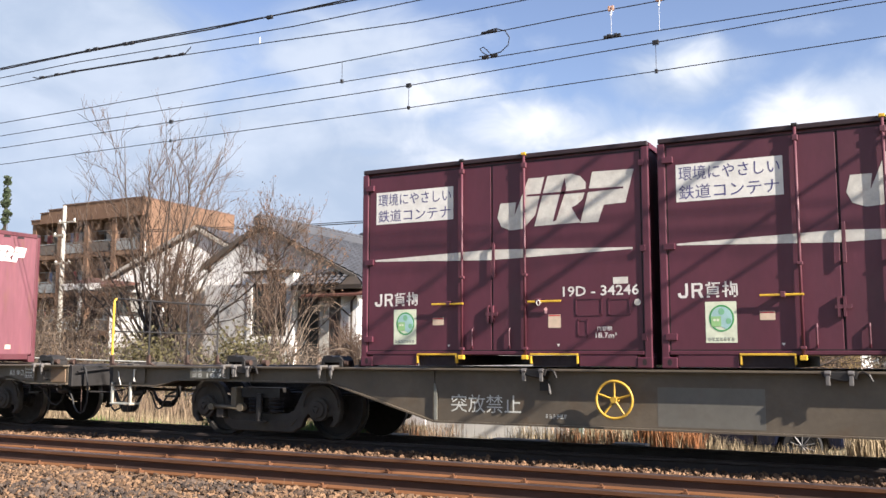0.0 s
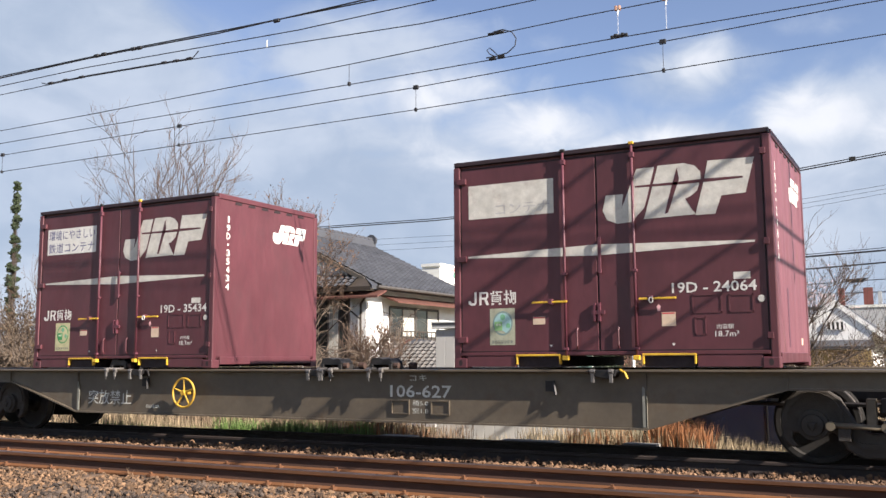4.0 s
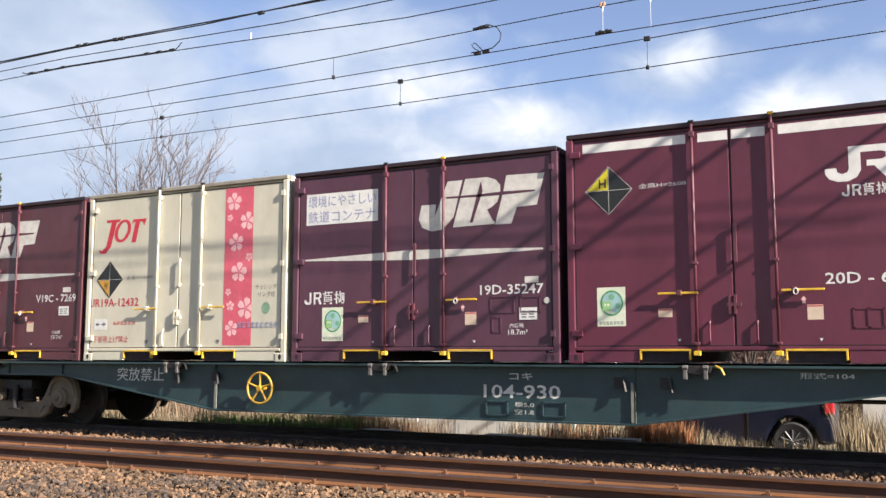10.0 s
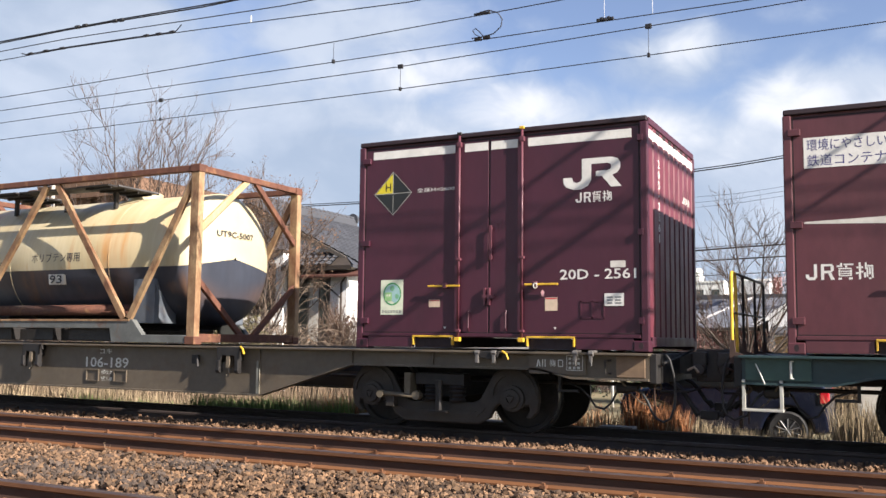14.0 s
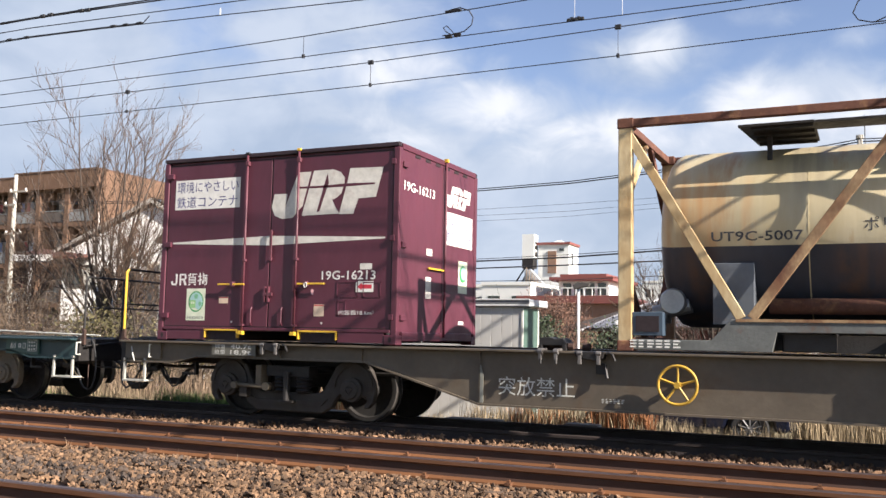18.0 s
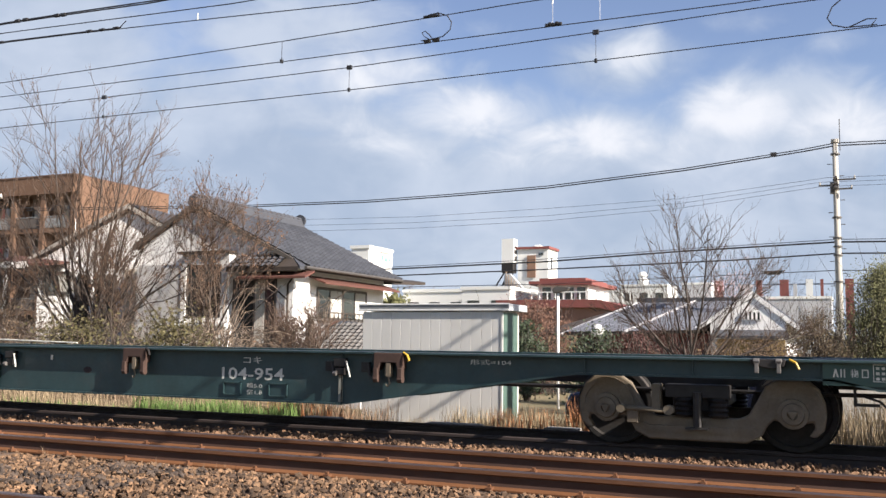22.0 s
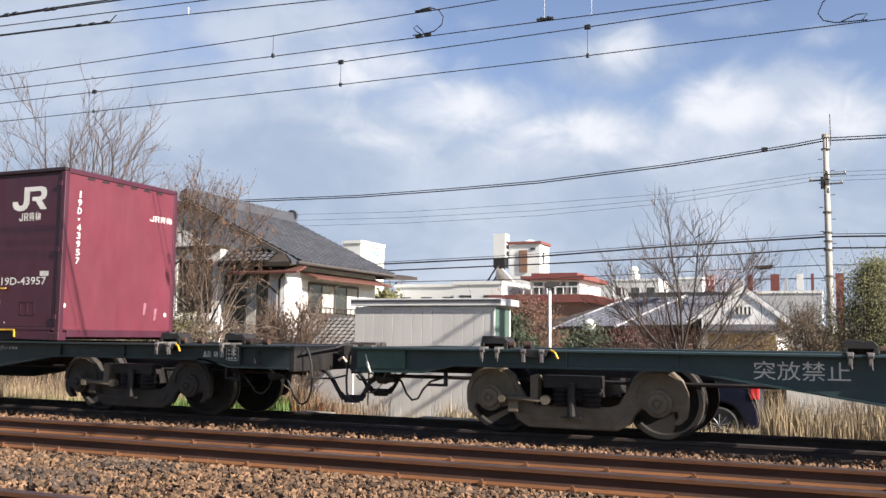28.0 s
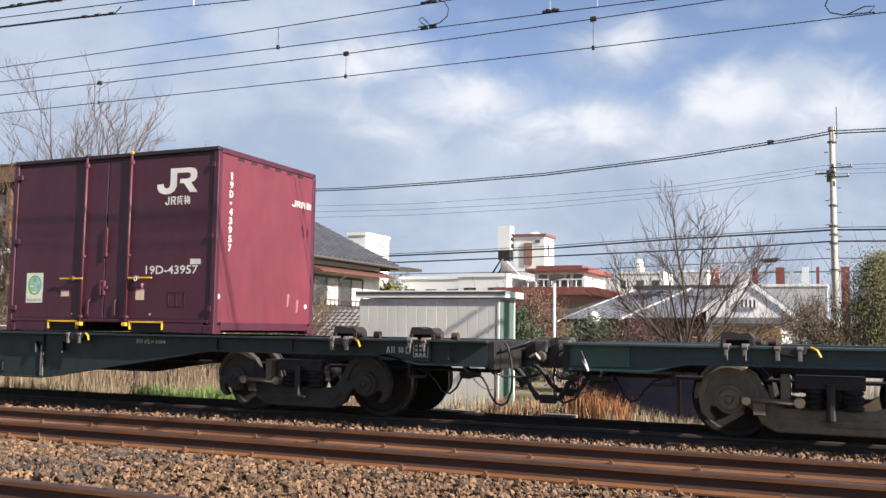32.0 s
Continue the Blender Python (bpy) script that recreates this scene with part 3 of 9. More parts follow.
def eco_sticker(c, x, z, old=False, bleached=False):
    s = flat("round_emblem_sticker", [rect(x, x + 0.32, z, z + 0.43)], FACE, PAPER_OLD if old else mat("sun_bleached_sticker", (0.36, 0.37, 0.27), 0.6, 0, 0.4, 7, stain=0.4) if bleached else PAPER, c, "pale sticker with a green and blue round emblem")
    cx, cz = x + 0.165, z + 0.255
    ink = mat("bleached_blue_print", (0.17, 0.25, 0.24), 0.6) if bleached else GREENMARK
    def disc(r, a0, a1, x0=cx, z0=cz, n=14):
        return [(x0 + r * math.cos(a0 + (a1 - a0) * i / n), z0 + r * 1.1 * math.sin(a0 + (a1 - a0) * i / n)) for i in range(n + 1)]
    ring = [disc(0.128, 0.01, 6.27, n=26) + disc(0.112, 6.27, 0.01, n=26)]
    flat("emblem_ring", ring, FACE - 0.0018, ink, s, thick=0.0006)
    flat("emblem_sea", [disc(0.110, -1.2, 3.3)], FACE - 0.0018, PAPER_OLD if old else mat("pale_blue_print", (0.30, 0.48, 0.47), 0.6), s, thick=0.0006)
    for r_, dx, dz in ((0.032, 0.0, 0.07), (0.028, 0.07, -0.03)):
        flat("emblem_land", [disc(r_, 0, 6.2, cx + dx, cz + dz)], FACE - 0.0028, mat("leaf_green_print", (0.16, 0.38, 0.22), 0.6), s, thick=0.0006)
    flat("emblem_car", [rect(cx - 0.105, cx - 0.005, cz - 0.085, cz + 0.02)], FACE - 0.0036, mat("bright_green_print", (0.26, 0.48, 0.20), 0.6) if not old else ink, s, thick=0.0006)
    flat("emblem_window", [rect(cx - 0.085, cx - 0.06, cz - 0.03, cz - 0.005), rect(cx - 0.05, cx - 0.025, cz - 0.03, cz - 0.005)], FACE - 0.0044, PAPER, s, thick=0.0006)
    flat("emblem_caption", script_bars(x + 0.02, z + 0.02, 0.28, 0.035, 7, 8), FACE - 0.0018, GREYINK, s, thick=0.0006)


def small_labels(c, number, capacity=True, extra=0):
    frames = ((0.99, 1.30, 0.58, 0.78), (1.37, 1.62, 0.58, 0.77), (1.01, 1.13, 0.35, 0.54)) if capacity else ((1.08, 1.22, 0.36, 0.56), (1.22, 1.36, 0.36, 0.56))
    vented, doors, plain, old = number.startswith("V19C"), number.startswith("19G"), number == "19D-43957", number in ("19D-20414", "19D-35247")
    nx, nz, nw = (0.86, 0.80, 0.80) if old else (0.765, 0.80, 0.78) if doors else (0.68, 0.80, 0.88) if plain else (0.84, 0.90, 0.88) if vented else (0.78 if number == "19D-24064" else 0.84, 0.80, 0.88)
    lettering("number", number if doors or plain or old else number.replace("-", " - "), nx, nz, nw, 0.115, FACE - 0.0018, WHITE, c, "white container number")
    up = 0.12 if vented else 0.0
    left = 0.11 if doors else 0.0
    flat("label", [rect(1.43 - left, 1.60 - left, 0.925 + up, 1.0 + up)], FACE, OLDWHITE, c)
    tx, tz = (0.52 if plain else 0.66), (0.34 if doors else 0.45)
    for a, b, z0, z1, m in ((-0.84, -0.69, 0.50, 0.59, TAN), (tx, tx + 0.15, tz, tz + 0.15, TAN)):
        k = flat("label", [rect(a, b, z0, z1)], FACE, m, c)
        flat("label_stripe", [rect(a + 0.005, b - 0.005, z1 - 0.018, z1 - 0.006)], FACE - 0.0018, REDINK, k, thick=0.0006)
    if number.startswith("19D") and capacity:
        part("vent_dot", Geo().lathe([(FACE, 0.038), (FACE - 0.006, 0.034)], 14, (1.745, 0, 0.845) if number == "19D-20414" else (1.70, 0, 0.715)), OLDWHITE, c)
    part("seal_loop", Geo().tube([(0.565 + 0.022 * math.cos(q), -1.272, 0.735 + 0.03 * math.sin(q)) for q in [k * math.pi / 5 for k in range(11)]], 0.006, 5, False), WHITE, c)
    part("arrow_mark", Geo().prism([(0.60, 0.655), (0.63, 0.69), (0.66, 0.655), (0.645, 0.655), (0.645, 0.615), (0.615, 0.615), (0.615, 0.655)], "y", FACE, FACE - 0.001), mat("pale_pink_print", (0.74, 0.42, 0.42), 0.5, 0, 0.2, 20), c)
    for x in (-0.62, 0.78):
        flat("triangle_mark", [[(x - 0.018, 0.265), (x, 0.235), (x + 0.018, 0.265)]], FACE, WHITE, c)
    for x0, x1, z0, z1 in frames if not vented else ():
        g = Geo().box(x0, x1, FACE - 0.005, FACE, z0, z0 + 0.015).box(x0, x1, FACE - 0.005, FACE, z1 - 0.015, z1).box(x0, x0 + 0.012, FACE - 0.005, FACE, z0, z1).box(x1 - 0.012, x1, FACE - 0.005, FACE, z0, z1)
        part("card_frame", g, MATS[c["paint"]], c)
    if doors:
        lettering("capacity", "内容積18.6m³", 1.03, 0.36, 0.50, 0.06, FACE - 0.0062, WHITE, c)
    elif capacity and number != "19D-20414":
        lettering("capacity", "内容積", 1.24, 0.41, 0.17, 0.05, FACE - 0.0018, WHITE, c)
        lettering("capacity", "18.7m³", 1.22, 0.33, 0.24, 0.06, FACE - 0.0018, WHITE, c)
    if extra == 1:
        z = 0.69 if vented else 0.50
        flat("white_label", [rect(1.36, 1.58, z, z + 0.14)], FACE - 0.0034, WHITE, c)
        flat("white_label_print", script_bars(1.38, z + 0.02, 0.18, 0.09, 2, 5, 0.5), FACE - 0.0044, GREYINK, c, thick=0.0006)
    if extra == 2:
        k = flat("white_label", [rect(1.27, 1.52, 0.645, 0.78)], FACE - 0.0034, WHITE, c, "white label with a red arrow")
        flat("red_arrow", [[(1.295, 0.7125), (1.355, 0.76), (1.355, 0.738), (1.495, 0.738), (1.495, 0.687), (1.355, 0.687), (1.355, 0.665)]], FACE - 0.0044, REDINK, k, thick=0.0006)


def stripe(c):
    pts = [(-1.67, 1.315), (-0.06, 1.26), (1.66, 1.305), (1.66, 1.325), (-0.06, 1.385), (-1.67, 1.335)]
    flat("wedge_stripe", [pts], FACE, OLDWHITE, c, "thin white wedge-shaped stripe")


def end_number(c, digits, y=-0.97, z=2.11, step=0.122):
    for i, ch in enumerate(digits):
        if ch == "-":
            g = Geo().box(1.8462, 1.8492, y + 0.02, y + 0.05, z - i * step + 0.01, z - i * step + 0.04)
            part("end_number", g, WHITE, c)
        elif ch != " ":
            lettering("end_number", ch, y + (0.025 if ch == "1" else 0.0), z - i * step - 0.02, 0.028 if ch == "1" else 0.075, 0.095, 1.8502, WHITE, c, face="x+")


def end_logo(c, y=0.06, z=1.90, k=0.51):
    g = Geo()
    for p in jrf_logo((0, 0, k)):
        g.prism([(x + y, zz - 1.6 * k + z) for x, zz in p], "x", 1.8462, 1.8492)
    part("end_mark", g, WHITE, c, "white freight mark")
    g = Geo()
    for p in jrf_logo((0, 0, k), True):
        g.prism([(x + y, zz - 1.6 * k + z) for x, zz in p], "x", 1.8502, 1.8522)
    part("end_mark_slit", g, MATS[c["paint"]], c)


def container(number, u, paintwork, kind="jrf", H=2.5, ribs=0, sign=0, eco="new", endno="", label="", extra=0, shift=0.0, endpaint=None):
    c = thing("freight_container", label, "container", "twelve-foot freight containers", at=(u, TRACK_Y, 1.0))
    c["paint"] = paintwork.name
    container_shell(c, paintwork, H, ribs, endpaint=endpaint)
    if kind == "jrf":
        sign_board(c, sign, -0.56 if shift > -0.5 else -0.86)
        flat("freight_mark", jrf_logo((shift, 0, 1)), FACE, OLDWHITE, c, "large white slanted freight mark")
        flat("mark_slit", jrf_logo((shift, 0, 1), True), FACE - 0.0018, paintwork, c, thick=0.0006)
        stripe(c)
        flat("firm_name", firm_name(-1.67, 0.745, 0.62, 0.165), FACE, mat("yellowed_lettering", (0.50, 0.44, 0.33), 0.6, 0, 0.3, 9) if number == "19D-20414" else WHITE, c)
        if eco:
            eco_sticker(c, -1.39, 0.27, eco == "old", eco == "bleached")
        small_labels(c, number, True, extra)
    else:
        for a, b in ((-1.66, -0.50), (-0.37, -0.06), (-0.02, 0.32), (0.45, 1.68)) if kind == "20d" else ():
            flat("white_band", [rect(a, b, H - 0.23, H - 0.13)], FACE, WHITE, c)
        fx, fz = (0.82, 1.89) if kind == "19d" else (0.88, 1.82)
        flat("firm_mark", jr_mark(fx, fz, 0.67, 0.35), FACE, WHITE, c, "white two-part firm mark")
        flat("firm_name", firm_name(fx + 0.15, fz - 0.15, 0.42, 0.12), FACE, WHITE, c)
        if kind == "20d":
            hazard(c, -1.365, 1.925, "H", "全高H=2600", True)
        if eco:
            eco_sticker(c, -1.52, 0.41, eco == "old", eco == "bleached")
        small_labels(c, number, False, extra)
    if endno:
        end_number(c, endno, {"19d": -0.96, "20d": -0.72}.get(kind, -0.97))
        if kind == "jrf":
            end_logo(c)
            if number == "19D-24064":
                part("end_repair", Geo().box(1.8455, 1.8475, -0.42, -0.33, 0.22, 0.86), MAROON_GREYED, c, "darker repainted strip")
                part("end_label", Geo().box(1.8455, 1.8480, 0.56, 0.68, 0.25, 0.33), TAN, c)
        else:
            g = Geo()
            for p in firm_name(0.52, 1.85, 0.40, 0.09) if kind == "20d" else firm_name(0.58, 1.92, 0.52, 0.10):
                g.prism(p, "x", 1.8462, 1.8492)
            part("end_firm_name", g, WHITE, c, kind="stuff")
            if kind == "19d":
                for y, z in ((0.50, 0.40), (0.75, 0.32)):
                    part("end_scuff", Geo().prism([(y, z), (y + 0.05, z + 0.02), (y + 0.075, z + 0.20), (y + 0.01, z + 0.19)], "x", 1.8458, 1.8475), mat("pale_scuff", (0.24, 0.10, 0.135), 0.6, 0, 0.4, 9, stain=0.4), c)
                for y, z in ((-1.13, 0.50), (1.02, 0.42)):
                    part("end_dot", Geo().lathe([(1.846, 0.035), (1.849, 0.035)], 12, (0, y, z), "x"), OLDWHITE, c)
            if kind == "20d":
                g = Geo()
                hx = 1.8575 - 0.009
                pts = []
                for k in range(9):
                    y = -1.125 + 0.25 * k
                    pts += [(y, hx), (y + 0.175, hx), (y + 0.195, hx - 0.022), (y + 0.230, hx - 0.022)]
                pts.append((1.125, hx))
                for (ya, xa), (yb, xb) in zip(pts, pts[1:]):
                    g.add([(xa, ya, H - 0.23), (xb, yb, H - 0.23), (xb, yb, H - 0.13), (xa, ya, H - 0.13)], [(0, 1, 2, 3)])
                me = bpy.data.meshes.new("end_band")
                me.from_pydata(g.v, [], g.f)
                me.materials.append(WHITE)
                part("end_band", me, WHITE, c)
    TRAIN.append((c, u, TRACK_Y, 1.0))
    return c


def hazard(c, x, z, letter, note, yellow_top):
    k = flat("diamond_plate", [[(x - 0.27, z), (x, z - 0.275), (x + 0.27, z), (x, z + 0.275)]], FACE, mat("black_plate", (0.012, 0.014, 0.013), 0.5), c, "black and yellow diamond plate")
    q = [(x - 0.25, z + 0.006), (x - 0.006, z + 0.006), (x - 0.006, z + 0.25)] if yellow_top else [(x - 0.24, z - 0.006), (x - 0.006, z - 0.006), (x - 0.006, z - 0.24)]
    flat("diamond_quarter", [q], FACE - 0.0018, mat("plate_yellow", (0.60, 0.50, 0.02), 0.5) if yellow_top else mat("plate_orange", (0.52, 0.27, 0.03), 0.5), k, thick=0.0006)
    line = mat("thin_pale_line", (0.45, 0.45, 0.40), 0.6)
    for p in (rect(x - 0.26, x + 0.26, z - 0.003, z + 0.003), rect(x - 0.003, x + 0.003, z - 0.26, z - 0.0035), rect(x - 0.003, x + 0.003, z + 0.0035, z + 0.26)):
        flat("plate_line", [p], FACE - 0.0028, line, k, thick=0.0006)
    for (ax, az), (bx, bz) in (((-0.27, 0), (0, 0.275)), ((0, 0.275), (0.27, 0)), ((0.27, 0), (0, -0.275)), ((0, -0.275), (-0.27, 0))):
        flat("plate_line", [[(x + ax, z + az), (x + bx, z + bz), (x + 0.975 * bx, z + 0.975 * bz), (x + 0.975 * ax, z + 0.975 * az)]], FACE - 0.0020, line if yellow_top else BLACKSTEEL, k, thick=0.0006)
    lettering("plate_letter", letter, x - 0.11, z + (0.03 if yellow_top else -0.14), 0.08, 0.10, FACE - 0.0030, BLACKSTEEL, k)
    lettering("height_note", note, x + 0.34, z - 0.01, 0.52, 0.055, FACE - 0.0018, WHITE if yellow_top else GREYINK, c)


TRAIN = []
CW = [FIRST - PITCH * i for i in range(6)]


def at_slot(w, k):
    return CW[w] + 0.22 + SLOT * k


ROD["chalked_maroon_paint"] = MAROON_OLD
RODPINK = paint("pale_maroon_paint", (0.0996, 0.0275, 0.0399), 0.3, 0.2)
for nm in ("maroon_paint", "faded_maroon_paint", "deep_maroon_paint", "greyed_purple_paint", "purplish_maroon_paint"):
    ROD[nm] = RODPINK
for nm in ("maroon_paint", "faded_maroon_paint", "deep_maroon_paint", "greyed_purple_paint", "purplish_maroon_paint", "chalked_maroon_paint"):
    EDGE[nm] = mat("grimy_maroon_edge", (0.024, 0.011, 0.015), 0.6, 0, 0.4, 4, stain=0.4, scol=(0.015, 0.01, 0.01))
container("19D-34246", -4.499, MAROON, sign=0, label="maroon steel freight container with white slogan board and freight mark")
container("19D-34508", -0.684, MAROON, sign=0, label="maroon steel freight container coupled tightly behind another")
# some containers get an end paint lighter than their sides
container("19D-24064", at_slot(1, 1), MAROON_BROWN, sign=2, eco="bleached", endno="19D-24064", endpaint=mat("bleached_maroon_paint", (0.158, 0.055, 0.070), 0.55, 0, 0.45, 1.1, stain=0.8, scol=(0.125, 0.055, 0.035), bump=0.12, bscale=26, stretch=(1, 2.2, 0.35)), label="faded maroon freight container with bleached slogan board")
container("19D-35434", -24.89, MAROON_BROWN, sign=0, ribs=0, eco="old", endno="19D-35434", label="brownish maroon freight container with yellowed sticker")
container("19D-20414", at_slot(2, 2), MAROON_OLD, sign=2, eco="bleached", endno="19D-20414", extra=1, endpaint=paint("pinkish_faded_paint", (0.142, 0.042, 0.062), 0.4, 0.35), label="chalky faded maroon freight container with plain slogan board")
container("20D-6974", -37.749, MAROON_PURPLE, "20d", 2.6, 0, label="taller deep maroon container with white band and diamond plate")
container("19D-35247", at_slot(2, 0), MAROON_GREYED, sign=1, extra=1, label="maroon freight container with faded slogan board")
container("V19C-7269", -49.195, MAROON_BROWN, sign=0, eco="", endno="", extra=1, shift=-0.85, label="maroon ventilated freight container with slogan board")
# end panels that face the sun: the stronger light is put into this paint
SUNLIT_END = paint("sun_faded_maroon_paint", (0.118, 0.0205, 0.0335))
container("20D-2561", -54.314, MAROON_DEEP, "20d", 2.6, 9, endno="20D-2561", extra=1, endpaint=SUNLIT_END, label="tall deep maroon container with ribbed end and diamond plate")
container("19G-16213", -69.471, MAROON, sign=0, endno="", extra=2, shift=-0.07, label="maroon freight container with side and end doors")
container("19D-43957", -98.953, MAROON_DEEP, "19d", 2.5, 0, endno="19D-43957", endpaint=SUNLIT_END, label="clean maroon freight container with white firm mark")


def end_doors(c):
    """Lock rod, number, mark and stickers on the front end of the container with end doors."""
    x = 1.8502
    rod = part("end_lock_rod", Geo().tube([(1.875, 0.10, 0.1), (1.875, 0.10, 2.5)], 0.016, 10), RODPINK, c, smooth=True)
    part("rod_cam", Geo().box(1.85, 1.90, 0.07, 0.13, 2.47, 2.515), YELLOW, rod)
    part("end_seam", Geo().box(1.8455, 1.8475, 0.055, 0.065, 0.16, 2.42), SHADOWGAP, c)
    lettering("end_number", "19G-16213", -1.08, 1.92, 0.88, 0.12, x, WHITE, c, face="x+")
    end_logo(c, 0.14, 1.88, 0.51)
    b = part("end_slogan_board", Geo().box(x - 0.004, x, 0.13, 1.06, 1.36, 1.81), WHITE, c, "white slogan board with faded lettering")
    pale = mat("faded_violet_lettering", (0.15, 0.14, 0.28), 0.6, 0, 0.4, 9)
    lettering("slogan", "環境にやさしい", 0.16, 1.61, 0.87, 0.155, x + 0.003, pale, b, face="x+")
    lettering("slogan", "鉄道コンテナ", 0.16, 1.40, 0.87, 0.155, x + 0.003, pale, b, face="x+")
    k = part("end_sticker", Geo().box(x - 0.004, x, 0.60, 0.90, 0.72, 1.17), PAPER, c, "pale sticker with a round emblem")
    part("emblem_ring", Geo().lathe([(x, 0.12), (x + 0.003, 0.12)], 18, (0, 0.75, 0.99), "x"), GREENMARK, k)
    part("emblem_sea", Geo().lathe([(x + 0.003, 0.09), (x + 0.006, 0.09)], 18, (0, 0.765, 1.0), "x"), mat("pale_blue_print", (0.30, 0.48, 0.47), 0.6), k)
    for y0, y1, z0, z1, m in ((-0.42, -0.25, 1.16, 1.25, OLDWHITE), (-0.43, -0.27, 0.60, 0.88, OLDWHITE), (0.62, 0.80, 0.28, 0.33, OLDWHITE)):
        part("end_label", Geo().box(x - 0.004, x, y0, y1, z0, z1), m, c)
    part("end_lever", Geo().box(1.86, 1.885, -0.40, 0.06, 0.98, 1.005), YELLOW, c, "yellow locking lever", bevel=0.005)
    for z in (0.3, 1.2, 2.2):
        part("end_hinge", Geo().box(1.85, 1.875, -1.14, -1.02, z, z + 0.07), MATS[c["paint"]], c, bevel=0.005)


end_doors([c for c, u, *_ in TRAIN if u == -69.471][0])


def white_container(u):
    c = thing("freight_container", "cream steel freight container with a pink blossom band", "container", "twelve-foot freight containers", at=(u, TRACK_Y, 1.0))
    c["paint"] = "cream_paint"
    container_shell(c, CREAM, 2.5, 0, dark=mat("weathered_cream_edge", (0.288, 0.264, 0.208), 0.6, 0, 0.4, 3, stain=0.6, scol=(0.10, 0.06, 0.04)))
    # three slanted red shapes of the owner's mark
    j = [(-1.65, 1.66), (-1.58, 1.64), (-1.50, 1.70), (-1.40, 2.06), (-1.50, 2.06), (-1.50, 2.10), (-1.22, 2.10), (-1.24, 2.06), (-1.30, 2.06), (-1.40, 1.70), (-1.50, 1.60), (-1.62, 1.60)]
    o = [(-1.17 + 0.16 * math.cos(a) + 0.04 * math.sin(a), 1.92 + 0.17 * math.sin(a)) for a in [i * math.pi / 10 for i in range(20)]]
    i_ = [(-1.17 + 0.09 * math.cos(a) + 0.035 * math.sin(a), 1.92 + 0.13 * math.sin(a)) for a in [i * math.pi / 10 for i in range(20)]]
    t = [(-1.0, 2.0), (-0.96, 2.08), (-0.70, 2.08), (-0.74, 1.98), (-0.78, 2.04), (-0.83, 2.04), (-0.90, 1.74), (-0.99, 1.74), (-0.92, 2.04), (-0.96, 2.04)]
    flat("owner_mark", [j, t, o], FACE, REDINK, c, "red slanted owner's mark")
    flat("owner_mark_inner", [i_], FACE - 0.0018, CREAM, c, thick=0.0006)
    hazard(c, -1.40, 1.20, "W", "全幅W=2485", False)
    lettering("number", "UR19A-12432", -1.80, 0.80, 1.0, 0.12, FACE - 0.0018, REDINK, c, "red container number")
    lettering("notice", "下部吊上げ禁止", -1.70, 0.27, 0.72, 0.10, FACE - 0.0018, REDINK, c)
    flat("white_label", [rect(-1.68, -1.42, 0.46, 0.62)], FACE, WHITE, c)
    flat("label_arrow", [[(-1.66, 0.54), (-1.61, 0.57), (-1.61, 0.55), (-1.57, 0.55), (-1.57, 0.53), (-1.61, 0.53), (-1.61, 0.51)], [(-1.44, 0.54), (-1.49, 0.57), (-1.49, 0.55), (-1.53, 0.55), (-1.53, 0.53), (-1.49, 0.53), (-1.49, 0.51)]], FACE - 0.0018, GREYINK, c)
    flat("label_print", script_bars(-1.3, 0.53, 0.45, 0.05, 6, 2), FACE, REDINK, c)
    b = flat("blossom_band", [rect(0.78, 1.27, 0.22, 2.39)], FACE, PINKBAND, c, "pink-red band with pale blossoms")
    rnd = random.Random(4)
    for x, z, r in ((0.93, 2.20, 0.13), (1.17, 1.92, 0.13), (0.98, 1.63, 0.13), (1.04, 1.22, 0.14), (1.17, 0.72, 0.15), (0.93, 0.45, 0.11), (0.86, 1.98, 0.05), (1.21, 1.42, 0.06), (0.86, 0.95, 0.05), (0.90, 0.76, 0.07)):
        petals = []
        a0 = rnd.uniform(0, 1.2)
        for k in range(5):
            a = a0 + k * 1.2566
            dx, dz = math.cos(a), math.sin(a)
            q = [(x + 0.14 * r * dx, z + 0.14 * r * dz), (x + r * (0.55 * dx - 0.32 * dz), z + r * (0.55 * dz + 0.32 * dx)), (x + r * (0.82 * dx - 0.34 * dz), z + r * (0.82 * dz + 0.34 * dx)), (x + r * (1.0 * dx - 0.13 * dz), z + r * (1.0 * dz + 0.13 * dx)), (x + 0.90 * r * dx, z + 0.90 * r * dz), (x + r * (1.0 * dx + 0.13 * dz), z + r * (1.0 * dz - 0.13 * dx)), (x + r * (0.82 * dx + 0.34 * dz), z + r * (0.82 * dz - 0.34 * dx)), (x + r * (0.55 * dx + 0.32 * dz), z + r * (0.55 * dz - 0.32 * dx))]
            petals.append([(max(0.785, min(1.265, px)), pz) for px, pz in q])
        g = Geo()
        for k, p in enumerate(petals):
            g.prism(p, "y", FACE - 0.0011, FACE - 0.0018 - 0.0003 * k)
        part("blossom", g, PETAL, b)
        part("blossom_heart", Geo().lathe([(FACE - 0.0042, 0.20 * r), (FACE - 0.0034, 0.20 * r)], 10, (x, 0, z)), mat("pink_print", (0.66, 0.20, 0.25), 0.5), b)
    lettering("notice", "ラッシング", 1.33, 0.97, 0.36, 0.07, FACE - 0.0018, GREYINK, c)
    lettering("notice", "リング付", 1.38, 0.87, 0.28, 0.07, FACE - 0.0018, GREYINK, c)
